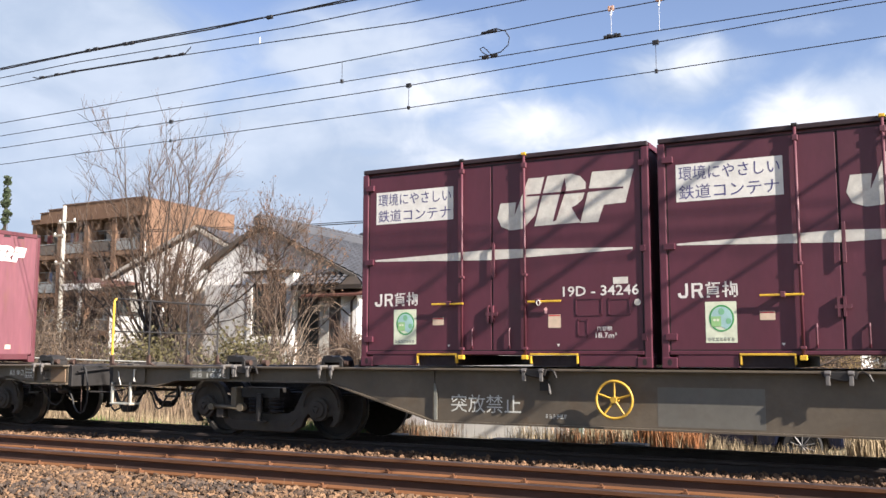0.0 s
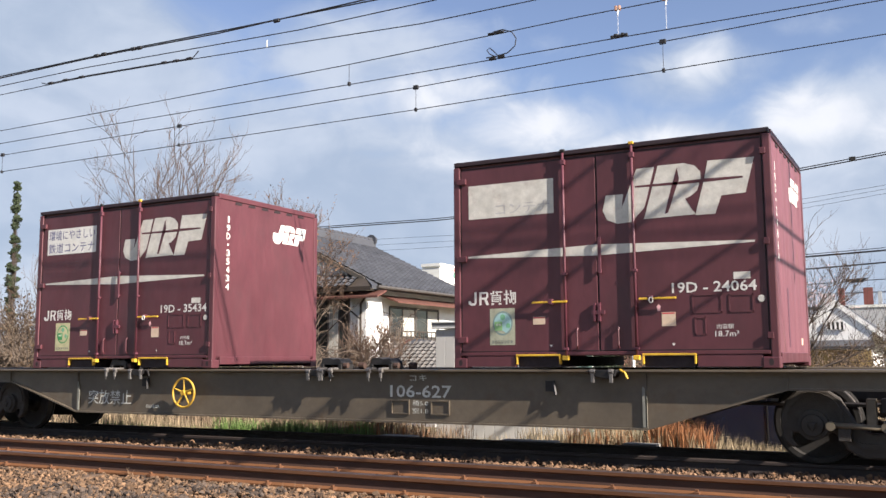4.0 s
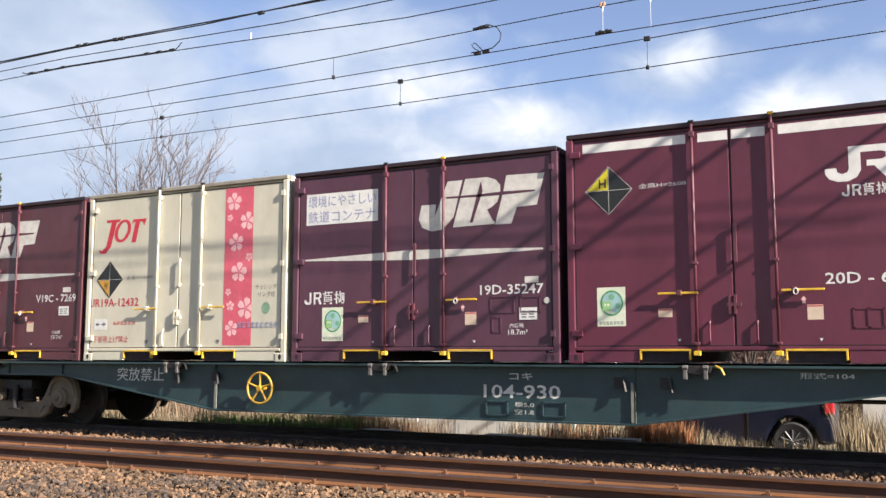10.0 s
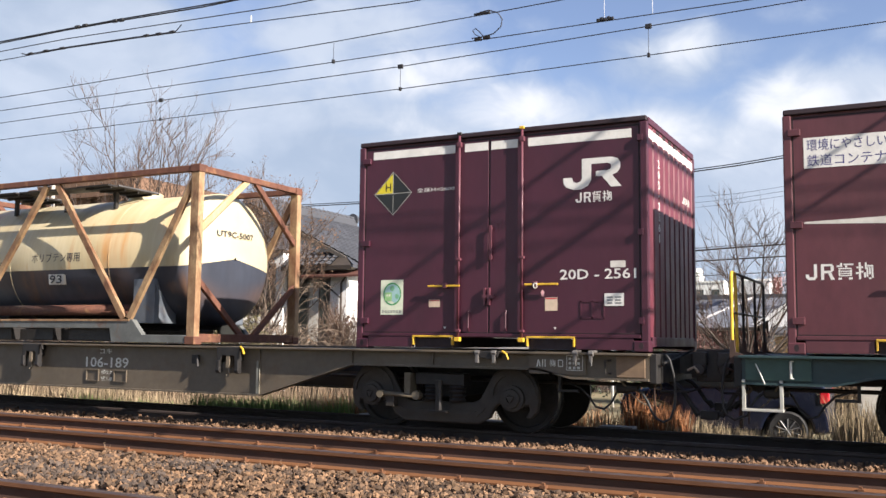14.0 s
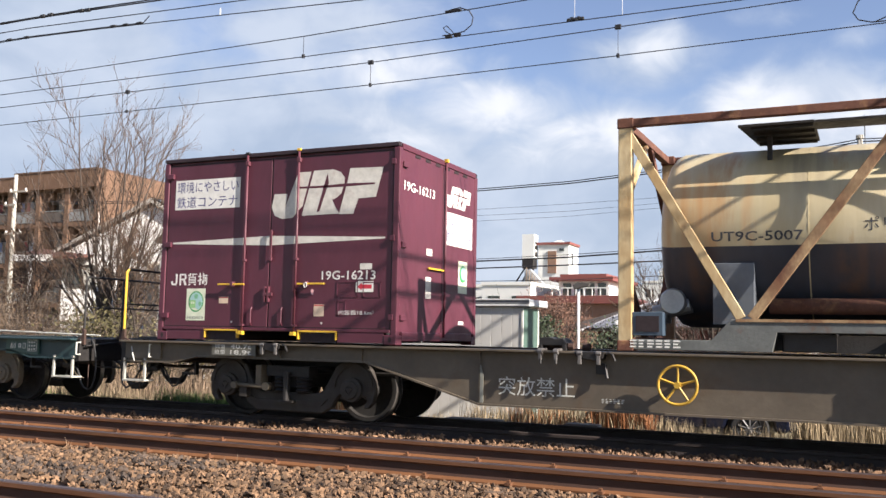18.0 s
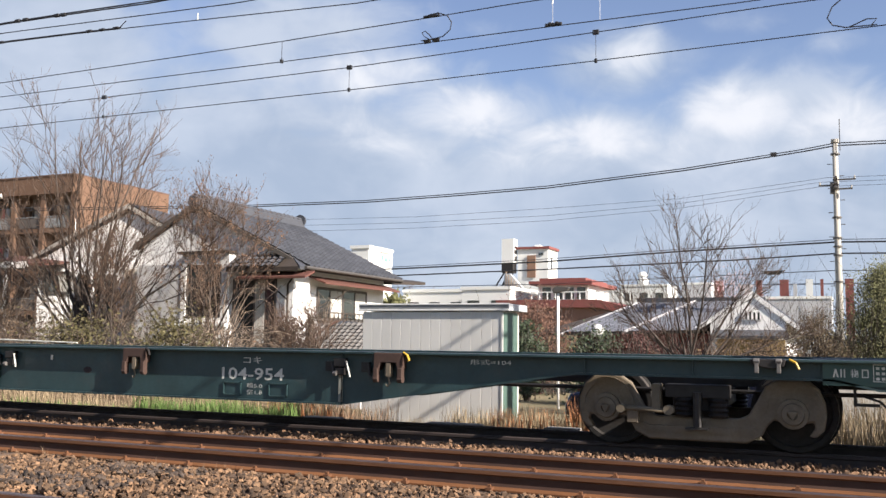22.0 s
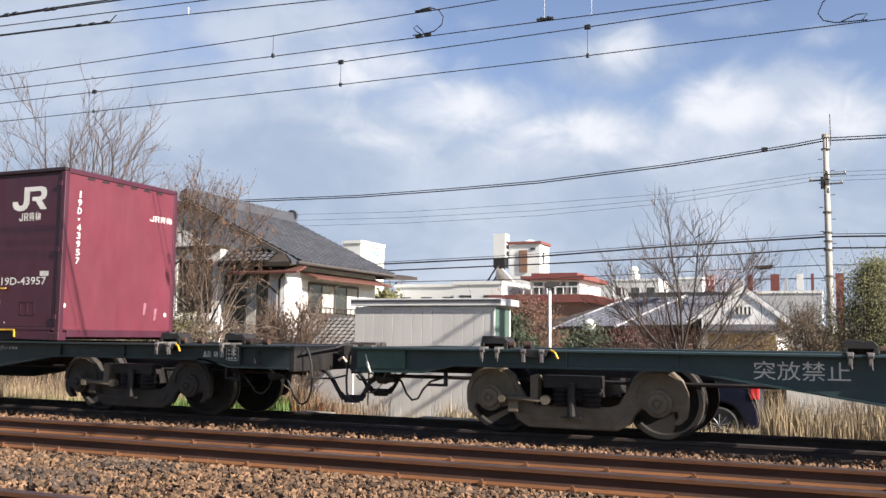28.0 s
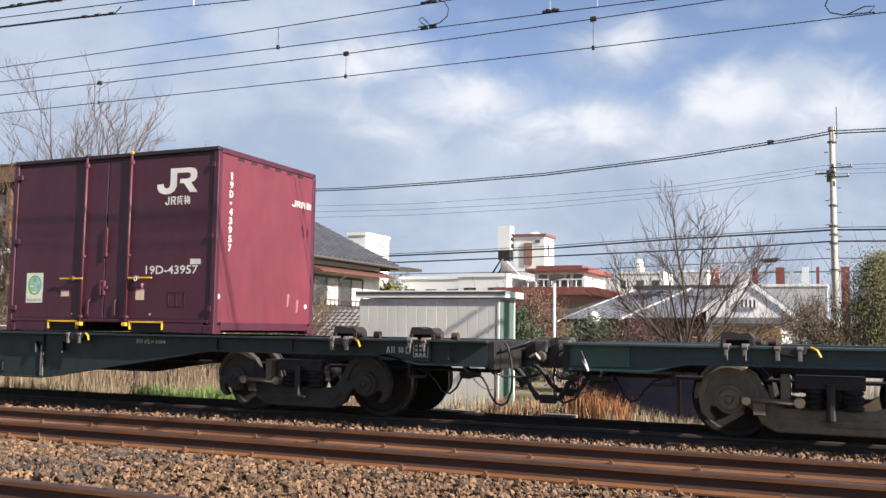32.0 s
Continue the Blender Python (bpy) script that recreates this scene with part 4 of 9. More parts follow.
    flat("green_mark", [[(1.51 + 0.07 * math.cos(i * 0.524), 0.72 + 0.08 * math.sin(i * 0.524)) for i in range(12)]], FACE, mat("faded_green_print", (0.20, 0.33, 0.22), 0.6, 0, 0.4, 20), c)
    flat("blue_print_line", script_bars(1.04, 0.46, 0.70, 0.075, 9, 6, 0.4), FACE - 0.0037, mat("pale_blue_lettering", (0.28, 0.30, 0.45), 0.6, 0, 0.4, 9), c)
    for x in (-0.62, 0.70):
        flat("triangle_mark", [[(x - 0.035, 0.30), (x, 0.24), (x + 0.035, 0.30)]], FACE - 0.0030, GREYINK, c)
    TRAIN.append((c, u, TRACK_Y, 1.0))


white_container(at_slot(2, -1))


def stained(m, spots, colour):
    """Soft-edged stains run down a paint: x, z, half width, half height and strength of each, in the thing's own space."""
    nt = m.node_tree
    n, l = nt.nodes.new, nt.links.new
    socket = nt.nodes["Principled BSDF"].inputs["Base Color"]
    before = socket.links[0].from_socket
    tc = n("ShaderNodeTexCoord")
    flatten = n("ShaderNodeVectorMath")
    flatten.operation = "MULTIPLY"
    flatten.inputs[1].default_value = (1, 0, 1)
    l(tc.outputs["Object"], flatten.inputs[0])
    streak = n("ShaderNodeMapping")
    streak.inputs["Scale"].default_value = (9, 1, 1.2)
    l(flatten.outputs[0], streak.inputs[0])
    grain = n("ShaderNodeTexNoise")
    grain.inputs["Scale"].default_value, grain.inputs["Detail"].default_value = 1.0, 5.0
    l(streak.outputs[0], grain.inputs["Vector"])
    total = None
    for x, z, rx, rz, wt in spots:
        mp = n("ShaderNodeMapping")
        mp.vector_type = "TEXTURE"
        mp.inputs["Location"].default_value, mp.inputs["Scale"].default_value = (x, 0, z), (rx, 1, rz)
        l(flatten.outputs[0], mp.inputs[0])
        d = n("ShaderNodeVectorMath")
        d.operation = "LENGTH"
        l(mp.outputs[0], d.inputs[0])
        fall = n("ShaderNodeMapRange")
        fall.interpolation_type = "SMOOTHSTEP"
        fall.inputs[1].default_value, fall.inputs[2].default_value, fall.inputs[3].default_value, fall.inputs[4].default_value = 0.2, 1.2, wt, 0.0
        l(d.outputs["Value"], fall.inputs[0])
        if total is None:
            total = fall.outputs[0]
        else:
            mx = n("ShaderNodeMath")
            mx.operation = "MAXIMUM"
            l(total, mx.inputs[0])
            l(fall.outputs[0], mx.inputs[1])
            total = mx.outputs[0]
    rg = n("ShaderNodeMapRange")
    rg.inputs[1].default_value, rg.inputs[2].default_value, rg.inputs[3].default_value, rg.inputs[4].default_value = 0.3, 0.62, 0.15, 1.0
    l(grain.outputs[0], rg.inputs[0])
    both = n("ShaderNodeMath")
    both.operation = "MULTIPLY"
    l(total, both.inputs[0])
    l(rg.outputs[0], both.inputs[1])
    mix = n("ShaderNodeMix")
    mix.data_type = "RGBA"
    l(both.outputs[0], mix.inputs[0])
    l(before, mix.inputs[6])
    mix.inputs[7].default_value = (*colour, 1)
    l(mix.outputs[2], socket)


def tank_container(u):
    c = thing("tank_container", "cream and dark blue tank in a rusty steel frame", "tank container", at=(u, TRACK_Y, 1.0))
    hx, hy, H = 3.03, 1.22, 2.555
    cream = mat("yellowed_tank_paint", (0.46, 0.41, 0.275), 0.45, 0, 0.3, 1.5, col2=(0.42, 0.34, 0.19), stain=0.9, scol=(0.36, 0.175, 0.055), bump=0.05, stretch=(1.2, 0.25, 0.2))
    stained(cream, ((-2.25, 1.55, 0.42, 0.60, 0.75), (1.02, 1.55, 0.10, 0.75, 0.85), (1.42, 1.45, 0.12, 0.55, 0.8), (1.25, 1.60, 0.45, 0.6, 0.45), (-1.7, 1.5, 0.08, 0.5, 0.5), (2.2, 1.9, 0.3, 0.4, 0.4)), (0.44, 0.215, 0.065))
    stained(cream, ((-1.15, 2.15, 0.34, 0.62, 0.65), (0.25, 2.2, 0.30, 0.50, 0.5), (-0.5, 2.3, 0.8, 0.35, 0.4)), (0.15, 0.135, 0.11))
    navy = mat("dark_blue_tank_paint", (0.0351, 0.0405, 0.0567), 0.5, 0, 0.45, 1.1, stain=0.7, scol=(0.10, 0.055, 0.032), stretch=(1, 1, 0.5))
    stained(navy, ((-0.5, 0.95, 0.5, 0.35, 0.55), (2.55, 0.80, 0.14, 0.30, 0.8), (1.3, 0.8, 0.3, 0.5, 0.4), (-2.2, 0.9, 0.3, 0.4, 0.5)), (0.12, 0.062, 0.034))
    zc, r = 1.30, 1.02
    def shell(a0, a1, material, name):
        g = Geo()
        prof = [(-2.70, 0.02), (-2.69, 0.45), (-2.655, 0.75), (-2.60, 0.92), (-2.54, 0.99), (-2.46, r), (2.46, r), (2.54, 0.99), (2.60, 0.92), (2.655, 0.75), (2.69, 0.45), (2.70, 0.02)]
        n = 28
        vs, fs = [], []
        for x, rr in prof:
            for j in range(n + 1):
                a = a0 + (a1 - a0) * j / n
                vs.append((x, rr * math.cos(a), zc + rr * math.sin(a)))
        for i in range(len(prof) - 1):
            for j in range(n):
                fs.append((i * (n + 1) + j, i * (n + 1) + j + 1, (i + 1) * (n + 1) + j + 1, (i + 1) * (n + 1) + j))
        g.add(vs, fs)
        return part(name, g, material, c, smooth=True)
    cut = -math.asin(0.17 / r)
    up = shell(cut, math.pi - cut, cream, "tank_upper_shell")
    tagged(up, "yellowed cream upper tank shell with rust streaks")
    tagged(shell(math.pi - cut, 2 * math.pi + cut, navy, "tank_lower_shell"), "dark blue lower tank shell")
    for x in (-1.1, 1.1):
        part("shell_band", Geo().lathe([(x - 0.006, r + 0.003), (x + 0.006, r + 0.003)], 48, (0, 0, zc), "x"), cream, c)
    for sx in (-1, 1):
        for sy in (-1, 1):
            x0, x1 = sorted((sx * hx, sx * (hx - 0.15)))
            y0, y1 = sorted((sy * hy, sy * (hy - 0.11)))
            part("corner_post", Geo().box(x0, x1, y0, y1, 0.10, H - 0.11), RUSTY if sx < 0 and sy < 0 else RUSTBRACE, c, bevel=0.01)
            for z0, z1 in ((0.0, 0.115), (H - 0.115, H)):
                x0, x1 = sorted((sx * (hx + 0.01), sx * (hx - 0.17)))
                y0, y1 = sorted((sy * (hy + 0.01), sy * (hy - 0.15)))
                part("corner_casting", Geo().box(x0, x1, y0, y1, z0, z1), RUST, c, bevel=0.012)
        x0, x1 = sorted((sx * (hx - 0.01), sx * (hx - 0.10)))
        part("end_beam", Geo().box(x0, x1, -hy + 0.1, hy - 0.1, H - 0.10, H - 0.01), RUST, c, bevel=0.008)
        part("end_beam", Geo().box(x0, x1, -hy + 0.1, hy - 0.1, 0.03, 0.15), RUST, c, bevel=0.008)
        for sy in (-1, 1):
            xb = sx * (hx - 0.06)
            for ya, za, yb, zb in ((hy - 0.06, 1.60, 0.10, H - 0.08), (hy - 0.06, 0.94, 0.14, 0.12)):
                dy, dz = (yb - ya) * sy, zb - za
                n = math.hypot(dy, dz)
                py, pz = -0.042 * dz / n, 0.042 * dy / n
                part("end_brace", Geo().prism([(ya * sy + py, za + pz), (yb * sy + py, zb + pz), (yb * sy - py, zb - pz), (ya * sy - py, za - pz)], "x", xb - 0.03, xb + 0.03), RUST if za < 1 or sy > 0 else RUSTY, c, bevel=0.006)
    for sy in (-1, 1):
        y0, y1 = sorted((sy * hy, sy * (hy - 0.09)))
        part("top_rail", Geo().box(-hx + 0.12, hx - 0.12, y0, y1, H - 0.10, H - 0.01), RUST, c, "long rusty top rail", bevel=0.008)
        part("bottom_rail", Geo().prism([(-hx + 0.1, 0.02), (-hx + 0.1, 0.13), (-2.05, 0.13), (-1.85, 0.35), (1.85, 0.35), (2.05, 0.13), (hx - 0.1, 0.13), (hx - 0.1, 0.02), (1.45, 0.02), (1.40, 0.22), (-1.40, 0.22), (-1.45, 0.02)], "y", y0, y1), PALERAIL, c, bevel=0.006)
        part("rail_edge", Geo().box(-1.8, 1.8, min(sy * hy, sy * (hy + 0.012)), max(sy * hy, sy * (hy + 0.012)), 0.325, 0.355), RUSTBRACE, c)
        for xa, xb in ((-1.35, -0.85), (-0.30, 0.10), (0.45, 1.35)):
            part("cross_member", Geo().box(xa, xb, min(sy * 0.3, sy * (hy - 0.10)), max(sy * 0.3, sy * (hy - 0.10)), 0.03, 0.22), BLACKSTEEL, c, bevel=0.01)
        yb = sy * (hy - 0.045)
        for a, b in (((-0.12, 2.44), (-1.65, 0.36)), ((0.12, 2.44), (1.65, 0.36)), ((-2.92, 2.37), (-1.75, 0.36)), ((2.92, 2.37), (1.75, 0.36))):
            dx, dz = b[0] - a[0], b[1] - a[1]
            k = 0.05 / math.hypot(dx, dz)
            part("frame_brace", Geo().prism([(a[0] - dz * k, a[1] + dx * k), (a[0] + dz * k, a[1] - dx * k), (b[0] + dz * k, b[1] - dx * k), (b[0] - dz * k, b[1] + dx * k)], "y", yb - 0.03, yb + 0.03), RUSTY if a[0] < -2 else RUSTBRACE, c, "tan frame brace with rusted ends", bevel=0.006)
        part("heating_pipe", Geo().tube([(-1.5, sy * 0.86, 0.50), (1.6, sy * 0.86, 0.50)], 0.085, 12), RUST, c, smooth=True)
        for x in (-1.85, 1.85):
            part("tank_saddle", Geo().box(x - 0.21, x + 0.21, min(sy * 0.55, sy * 1.01), max(sy * 0.55, sy * 1.01), 0.30, 0.95), mat("blue_grey_plate", (0.10, 0.115, 0.135), 0.5, 0, 0.3, 3, stain=0.4, scol=(0.2, 0.12, 0.06)), c, bevel=0.006)
    walk_m = BLACKSTEEL
    part("walkway", Geo().box(-1.02, 0.38, -0.98, -0.62, 2.405, 2.43), walk_m, c, "narrow dark walkway along the top")
    for xa, xb in ((-1.78, -1.02), (0.38, 1.06)):
        pl = part("walkway_plate", Geo().prism([(xa, -1.05), (xb, -1.05), (xb, -0.05), (xa + 0.1, -0.05)], "z", 2.395, 2.42), walk_m, c, "dark chequered walkway plate")
        for k in range(4):
            y = -0.98 + 0.28 * k
            part("plate_rib", Geo().box(xa + 0.12, xb - 0.02, y, y + 0.03, 2.365, 2.395), walk_m, pl)
    for x in (-1.5, -0.3, 0.8):
        part("walkway_stay", Geo().box(x - 0.025, x + 0.025, -0.66, -0.60, 2.10, 2.40), walk_m, c)
    part("ladder_rail", Geo().tube([(1.06, -0.85, 2.42), (1.32, -0.25, 2.36)], 0.022, 6), walk_m, c)
    part("underframe", Geo().box(-1.38, 1.38, -0.95, 0.95, 0.025, 0.20), walk_m, c)
    part("manhole", Geo().lathe([(2.28, 0.28), (2.46, 0.28), (2.48, 0.22)], 20, (0.6, 0.2, 0), "z"), cream, c)
    yv = -hy + 0.55
    part("drain_valve", Geo().tube([(-2.35, yv, 0.52), (-2.75, yv, 0.42)], 0.09, 12).lathe([(-2.62, 0.15), (-2.58, 0.15)], 16, (0, yv, 0.46), "x"), mat("dull_aluminium", (0.35, 0.36, 0.37), 0.45, 0.7, 0.3, 5), c)
    part("valve_wheel", Geo().lathe([(yv - 0.17, 0.05), (yv - 0.17, 0.13), (yv - 0.13, 0.15), (yv - 0.09, 0.13)], 20, (-2.52, 0, 0.55)), MATS["dull_aluminium"], c, "round pale hand wheel of the drain valve")
    part("document_box", Geo().box(-2.88, -2.55, -hy + 0.02, -hy + 0.2, 0.17, 0.42), mat("blue_box_paint", (0.045, 0.07, 0.1), 0.5), c, bevel=0.006)
    part("document_window", Geo().box(-2.84, -2.59, -hy + 0.012, -hy + 0.02, 0.21, 0.38), SHADOWGAP, c)
    ink = mat("dark_stencil", (0.03, 0.03, 0.035), 0.6)
    def on_shell(name, body, x, z, w, h, material):
        vs, fs = text_geo(body, h, w)
        off = lambda zz: -math.sqrt(max(0.01, (r + 0.0018)**2 - (zz - zc)**2))
        me = bpy.data.meshes.new(name)
        me.from_pydata([(x + a, 0.0, z + b) for a, b in vs], [], fs)
        bm = bmesh.new()
        bm.from_mesh(me)
        for k in range(1, 6):
            bmesh.ops.bisect_plane(bm, geom=bm.verts[:] + bm.edges[:] + bm.faces[:], plane_co=(0, 0, z + h * k / 6), plane_no=(0, 0, 1))
        for v in bm.verts:
            v.co.y = off(v.co.z)
        bm.to_mesh(me)
        bm.free()
        me.materials.append(material)
        part(name, me, material, c)
    on_shell("number", "UT9C-5007", -2.07, 1.18, 0.92, 0.105, ink)
    vs, fs = text_geo("UT9C-5007", 0.095, 0.85)
    def dome(y, z):
        d = math.hypot(y, z - zc)
        for (xa, ra), (xb, rb) in zip(((2.46, 1.02), (2.54, 0.99), (2.60, 0.92), (2.655, 0.75), (2.69, 0.45)), ((2.54, 0.99), (2.60, 0.92), (2.655, 0.75), (2.69, 0.45), (2.70, 0.02))):
            if rb <= d <= ra:
                return xa + (xb - xa) * (ra - d) / (ra - rb)
        return 2.38
    me = bpy.data.meshes.new("end_number")
    me.from_pydata([(dome(-0.42 + a, 1.62 + b) + 0.014, -0.42 + a, 1.62 + b) for a, b in vs], [], fs)
    me.materials.append(ink)
    part("end_number", me, ink, c)
    on_shell("cargo_name", "ポリブテン専用", -0.58, 1.25, 1.07, 0.15, ink)
    part("hazard_number_plate", Geo().add([(-0.18, -1.005, 0.90), (0.16, -1.005, 0.90), (0.16, -1.022, 1.06), (-0.18, -1.022, 1.06)], [(0, 1, 2, 3)]).add([(-0.18, -0.96, 0.90), (0.16, -0.96, 0.90), (0.16, -0.99, 1.06), (-0.18, -0.99, 1.06)], [(0, 1, 2, 3)]), OLDWHITE, c)
    lettering("hazard_number", "93", -0.15, 0.915, 0.28, 0.13, -1.028, ink, c)
    flat("weight_note", script_bars(-2.9, 0.04, 0.55, 0.09, 6, 12), -hy - 0.012, WHITE, c)
    TRAIN.append((c, u, TRACK_Y, 1.0))


tank_container(-61.87)

WHEEL_R = 0.43


def bogie(w, x, teal):
    """Two-axle bogie with cast side frames; its wheelsets turn."""
    # brown castings under teal wagons, darker ones under the rest
    cast = DIRTSTEEL if teal else DARKCAST
    half = [(0.42, 0.36), (0.52, 0.40), (0.61, 0.55), (0.69, 0.70), (0.80, 0.775), (0.955, 0.80), (1.11, 0.77), (1.21, 0.68), (1.265, 0.54), (1.27, 0.40), (1.25, 0.28), (1.17, 0.20), (1.10, 0.21), (1.16, 0.29), (1.15, 0.35), (1.06, 0.335), (0.85, 0.335), (0.77, 0.36), (0.70, 0.29), (0.65, 0.19), (0.50, 0.11)]
    prof = half + [(-px, pz) for px, pz in reversed(half)]
    prof = [(px + x, pz) for px, pz in prof]
    g = Geo()
    g.box(x - 0.20, x + 0.20, -0.95, 0.95, 0.42, 0.66)
    b = part("bogie", g, BLACKSTEEL, w, "two-axle bogie under the wagon end", bevel=0.01)
    for sy in (-1, 1):
        y0, y1 = sorted((sy * 0.90, sy * 1.0))
        part("side_frame", Geo().prism(prof, "y", y0, y1), cast, b, ("dusty brown" if teal else "near-black") + " cast side frame", bevel=0.02)
        yo = sy * 1.0
        for dx in (-0.955, 0.955):
            a = Geo()
            s = sy
            a.lathe([(yo - 0.02 * s, 0.155), (yo + 0.05 * s, 0.15), (yo + 0.055 * s, 0.115), (yo + 0.085 * s, 0.105), (yo + 0.09 * s, 0.05), (yo + 0.07 * s, 0.048)], 20, (x + dx, 0, WHEEL_R))
            part("axle_box", a, cast, b, smooth=False)
            part("axle_cap", Geo().prism([(x + dx + 0.062 * math.cos(q), WHEEL_R + 0.062 * math.sin(q)) for q in (0.5, 2.6, 4.7)], "y", min(yo + 0.085 * s, yo + 0.105 * s), max(yo + 0.085 * s, yo + 0.105 * s)), cast, b, bevel=0.01)
        for dx in (-0.17, 0.17):
            part("coil_spring", Geo().lathe([(0.36, 0.09), (0.385, 0.11), (0.41, 0.085), (0.435, 0.11), (0.46, 0.085), (0.485, 0.11), (0.51, 0.085), (0.535, 0.11), (0.56, 0.09)], 16, (x + dx + 0.05, sy * 0.98, 0), "z"), BLACKSTEEL, b)
        part("spring_cap", Geo().box(x - 0.32, x + 0.34, min(sy * 0.86, sy * 1.06), max(sy * 0.86, sy * 1.06), 0.56, 0.70), BLACKSTEEL, b, bevel=0.01)
        part("bracket", Geo().box(x - 0.45, x - 0.36, min(sy * 0.95, sy * 1.12), max(sy * 0.95, sy * 1.12), 0.40, 0.70), mat("buff_bracket_paint", (0.12, 0.098, 0.066), 0.6, 0, 0.4, 6, stain=0.3), b, bevel=0.01)
        part("brake_rod", Geo().tube([(x - 0.78, sy * 1.1, 0.44), (x - 0.28, sy * 1.1, 0.42)], 0.028, 8), MATS["buff_bracket_paint"], b, smooth=True)
        for dx, rr in ((-0.78, 0.045), (-0.27, 0.055)):
            part("rod_joint", Geo().lathe([(sy * 1.06, rr), (sy * 1.15, rr)], 14, (x + dx, 0, 0.43)), MATS["buff_bracket_paint"], b)
        part("brake_hanger", Geo().box(x - 0.72, x - 0.60, min(sy * 1.0, sy * 1.1), max(sy * 1.0, sy * 1.1), 0.28, 0.42), cast, b, bevel=0.008)
        part("damper", Geo().tube([(x + 0.02, sy * 1.09, 0.26), (x + 0.02, sy * 1.09, 0.62)], 0.045, 10).box(x - 0.10, x + 0.13, min(sy * 1.02, sy * 1.12), max(sy * 1.02, sy * 1.12), 0.235, 0.255), BLACKSTEEL, b)
        part("frame_rib", Geo().prism([(x - 0.60, 0.30), (x - 0.50, 0.20), (x + 0.50, 0.20), (x + 0.60, 0.30), (x + 0.50, 0.26), (x - 0.50, 0.26)], "y", min(sy * 1.0, sy * 1.02), max(sy * 1.0, sy * 1.02)), cast, b)
        for dx in (-0.955, 0.955):
            arch = [(x + dx + 0.30 * math.cos(q), 0.46 + 0.30 * math.sin(q)) for q in [math.pi * k / 10 for k in range(11)]] + [(x + dx + 0.25 * math.cos(q), 0.46 + 0.25 * math.sin(q)) for q in [math.pi * (10 - k) / 10 for k in range(11)]]
            part("pedestal_rib", Geo().prism(arch, "y", min(sy * 1.0, sy * 1.025), max(sy * 1.0, sy * 1.025)), cast, b)
    for dx in (-0.955, 0.955):
        g = Geo()
        g.lathe([(-0.95, 0.07), (0.95, 0.07)], 14)
        for s in (-1, 1):
            yi, yo = s * 0.505, s * 0.625
            g.lathe([(yi, 0.10), (yi, WHEEL_R + 0.02), (yi + s * 0.018, WHEEL_R + 0.026), (yi + s * 0.032, WHEEL_R), (yo - s * 0.006, WHEEL_R - 0.004), (yo, WHEEL_R - 0.012), (yo, WHEEL_R - 0.02), (yo, WHEEL_R - 0.06), (yo - s * 0.05, WHEEL_R - 0.075), (yo - s * 0.06, 0.16), (yo, 0.13), (yo, 0.08)], 40)
        ws = part("wheelset", g, mat("sooty_wheel_steel", (0.014, 0.012, 0.010), 0.8, 0, 0.5, 5, stain=0.3, scol=(0.035, 0.025, 0.018), bump=0.3, bscale=40), b, "pair of steel wheels on an axle", smooth=False)
        ws.data.materials.append(TREAD)
        for p in ws.data.polygons:
            rr = [math.hypot(ws.data.vertices[i].co.x, ws.data.vertices[i].co.z) for i in p.vertices]
            if len(rr) == 4 and min(rr) > WHEEL_R - 0.035 and abs(p.normal.y) < 0.7:
                p.material_index = 1
        ws.matrix_basis = pose(x + dx, 0, WHEEL_R)
        WHEELS.append((ws, x + dx))
    return b


WHEELS = []


def load_plate(w, teal):
    o = 0.0 if teal else 0.12
    pl = part("load_plate", Geo().box(o - 8.25, o - 7.55, -1.303, -1.291, 0.815, 0.985).box(o - 8.2, o - 7.6, -1.291, -1.205, 0.84, 0.86), mat("olive_grey_plate", (0.10, 0.095, 0.075), 0.6, 0, 0.3, 5, stain=0.2), w)
    for word, figure, z in (("荷重", "40.5t" if teal else "40.7t", 0.905), ("自重", "18.7t" if teal else "18.9t", 0.83)):
        lettering("load_word", word, o - 8.2, z, 0.17, 0.06, -1.3045, GREYLIT, pl)
        lettering("load_figure", figure, o - 7.95, z, 0.33, 0.06, -1.3045, GREYLIT, pl)


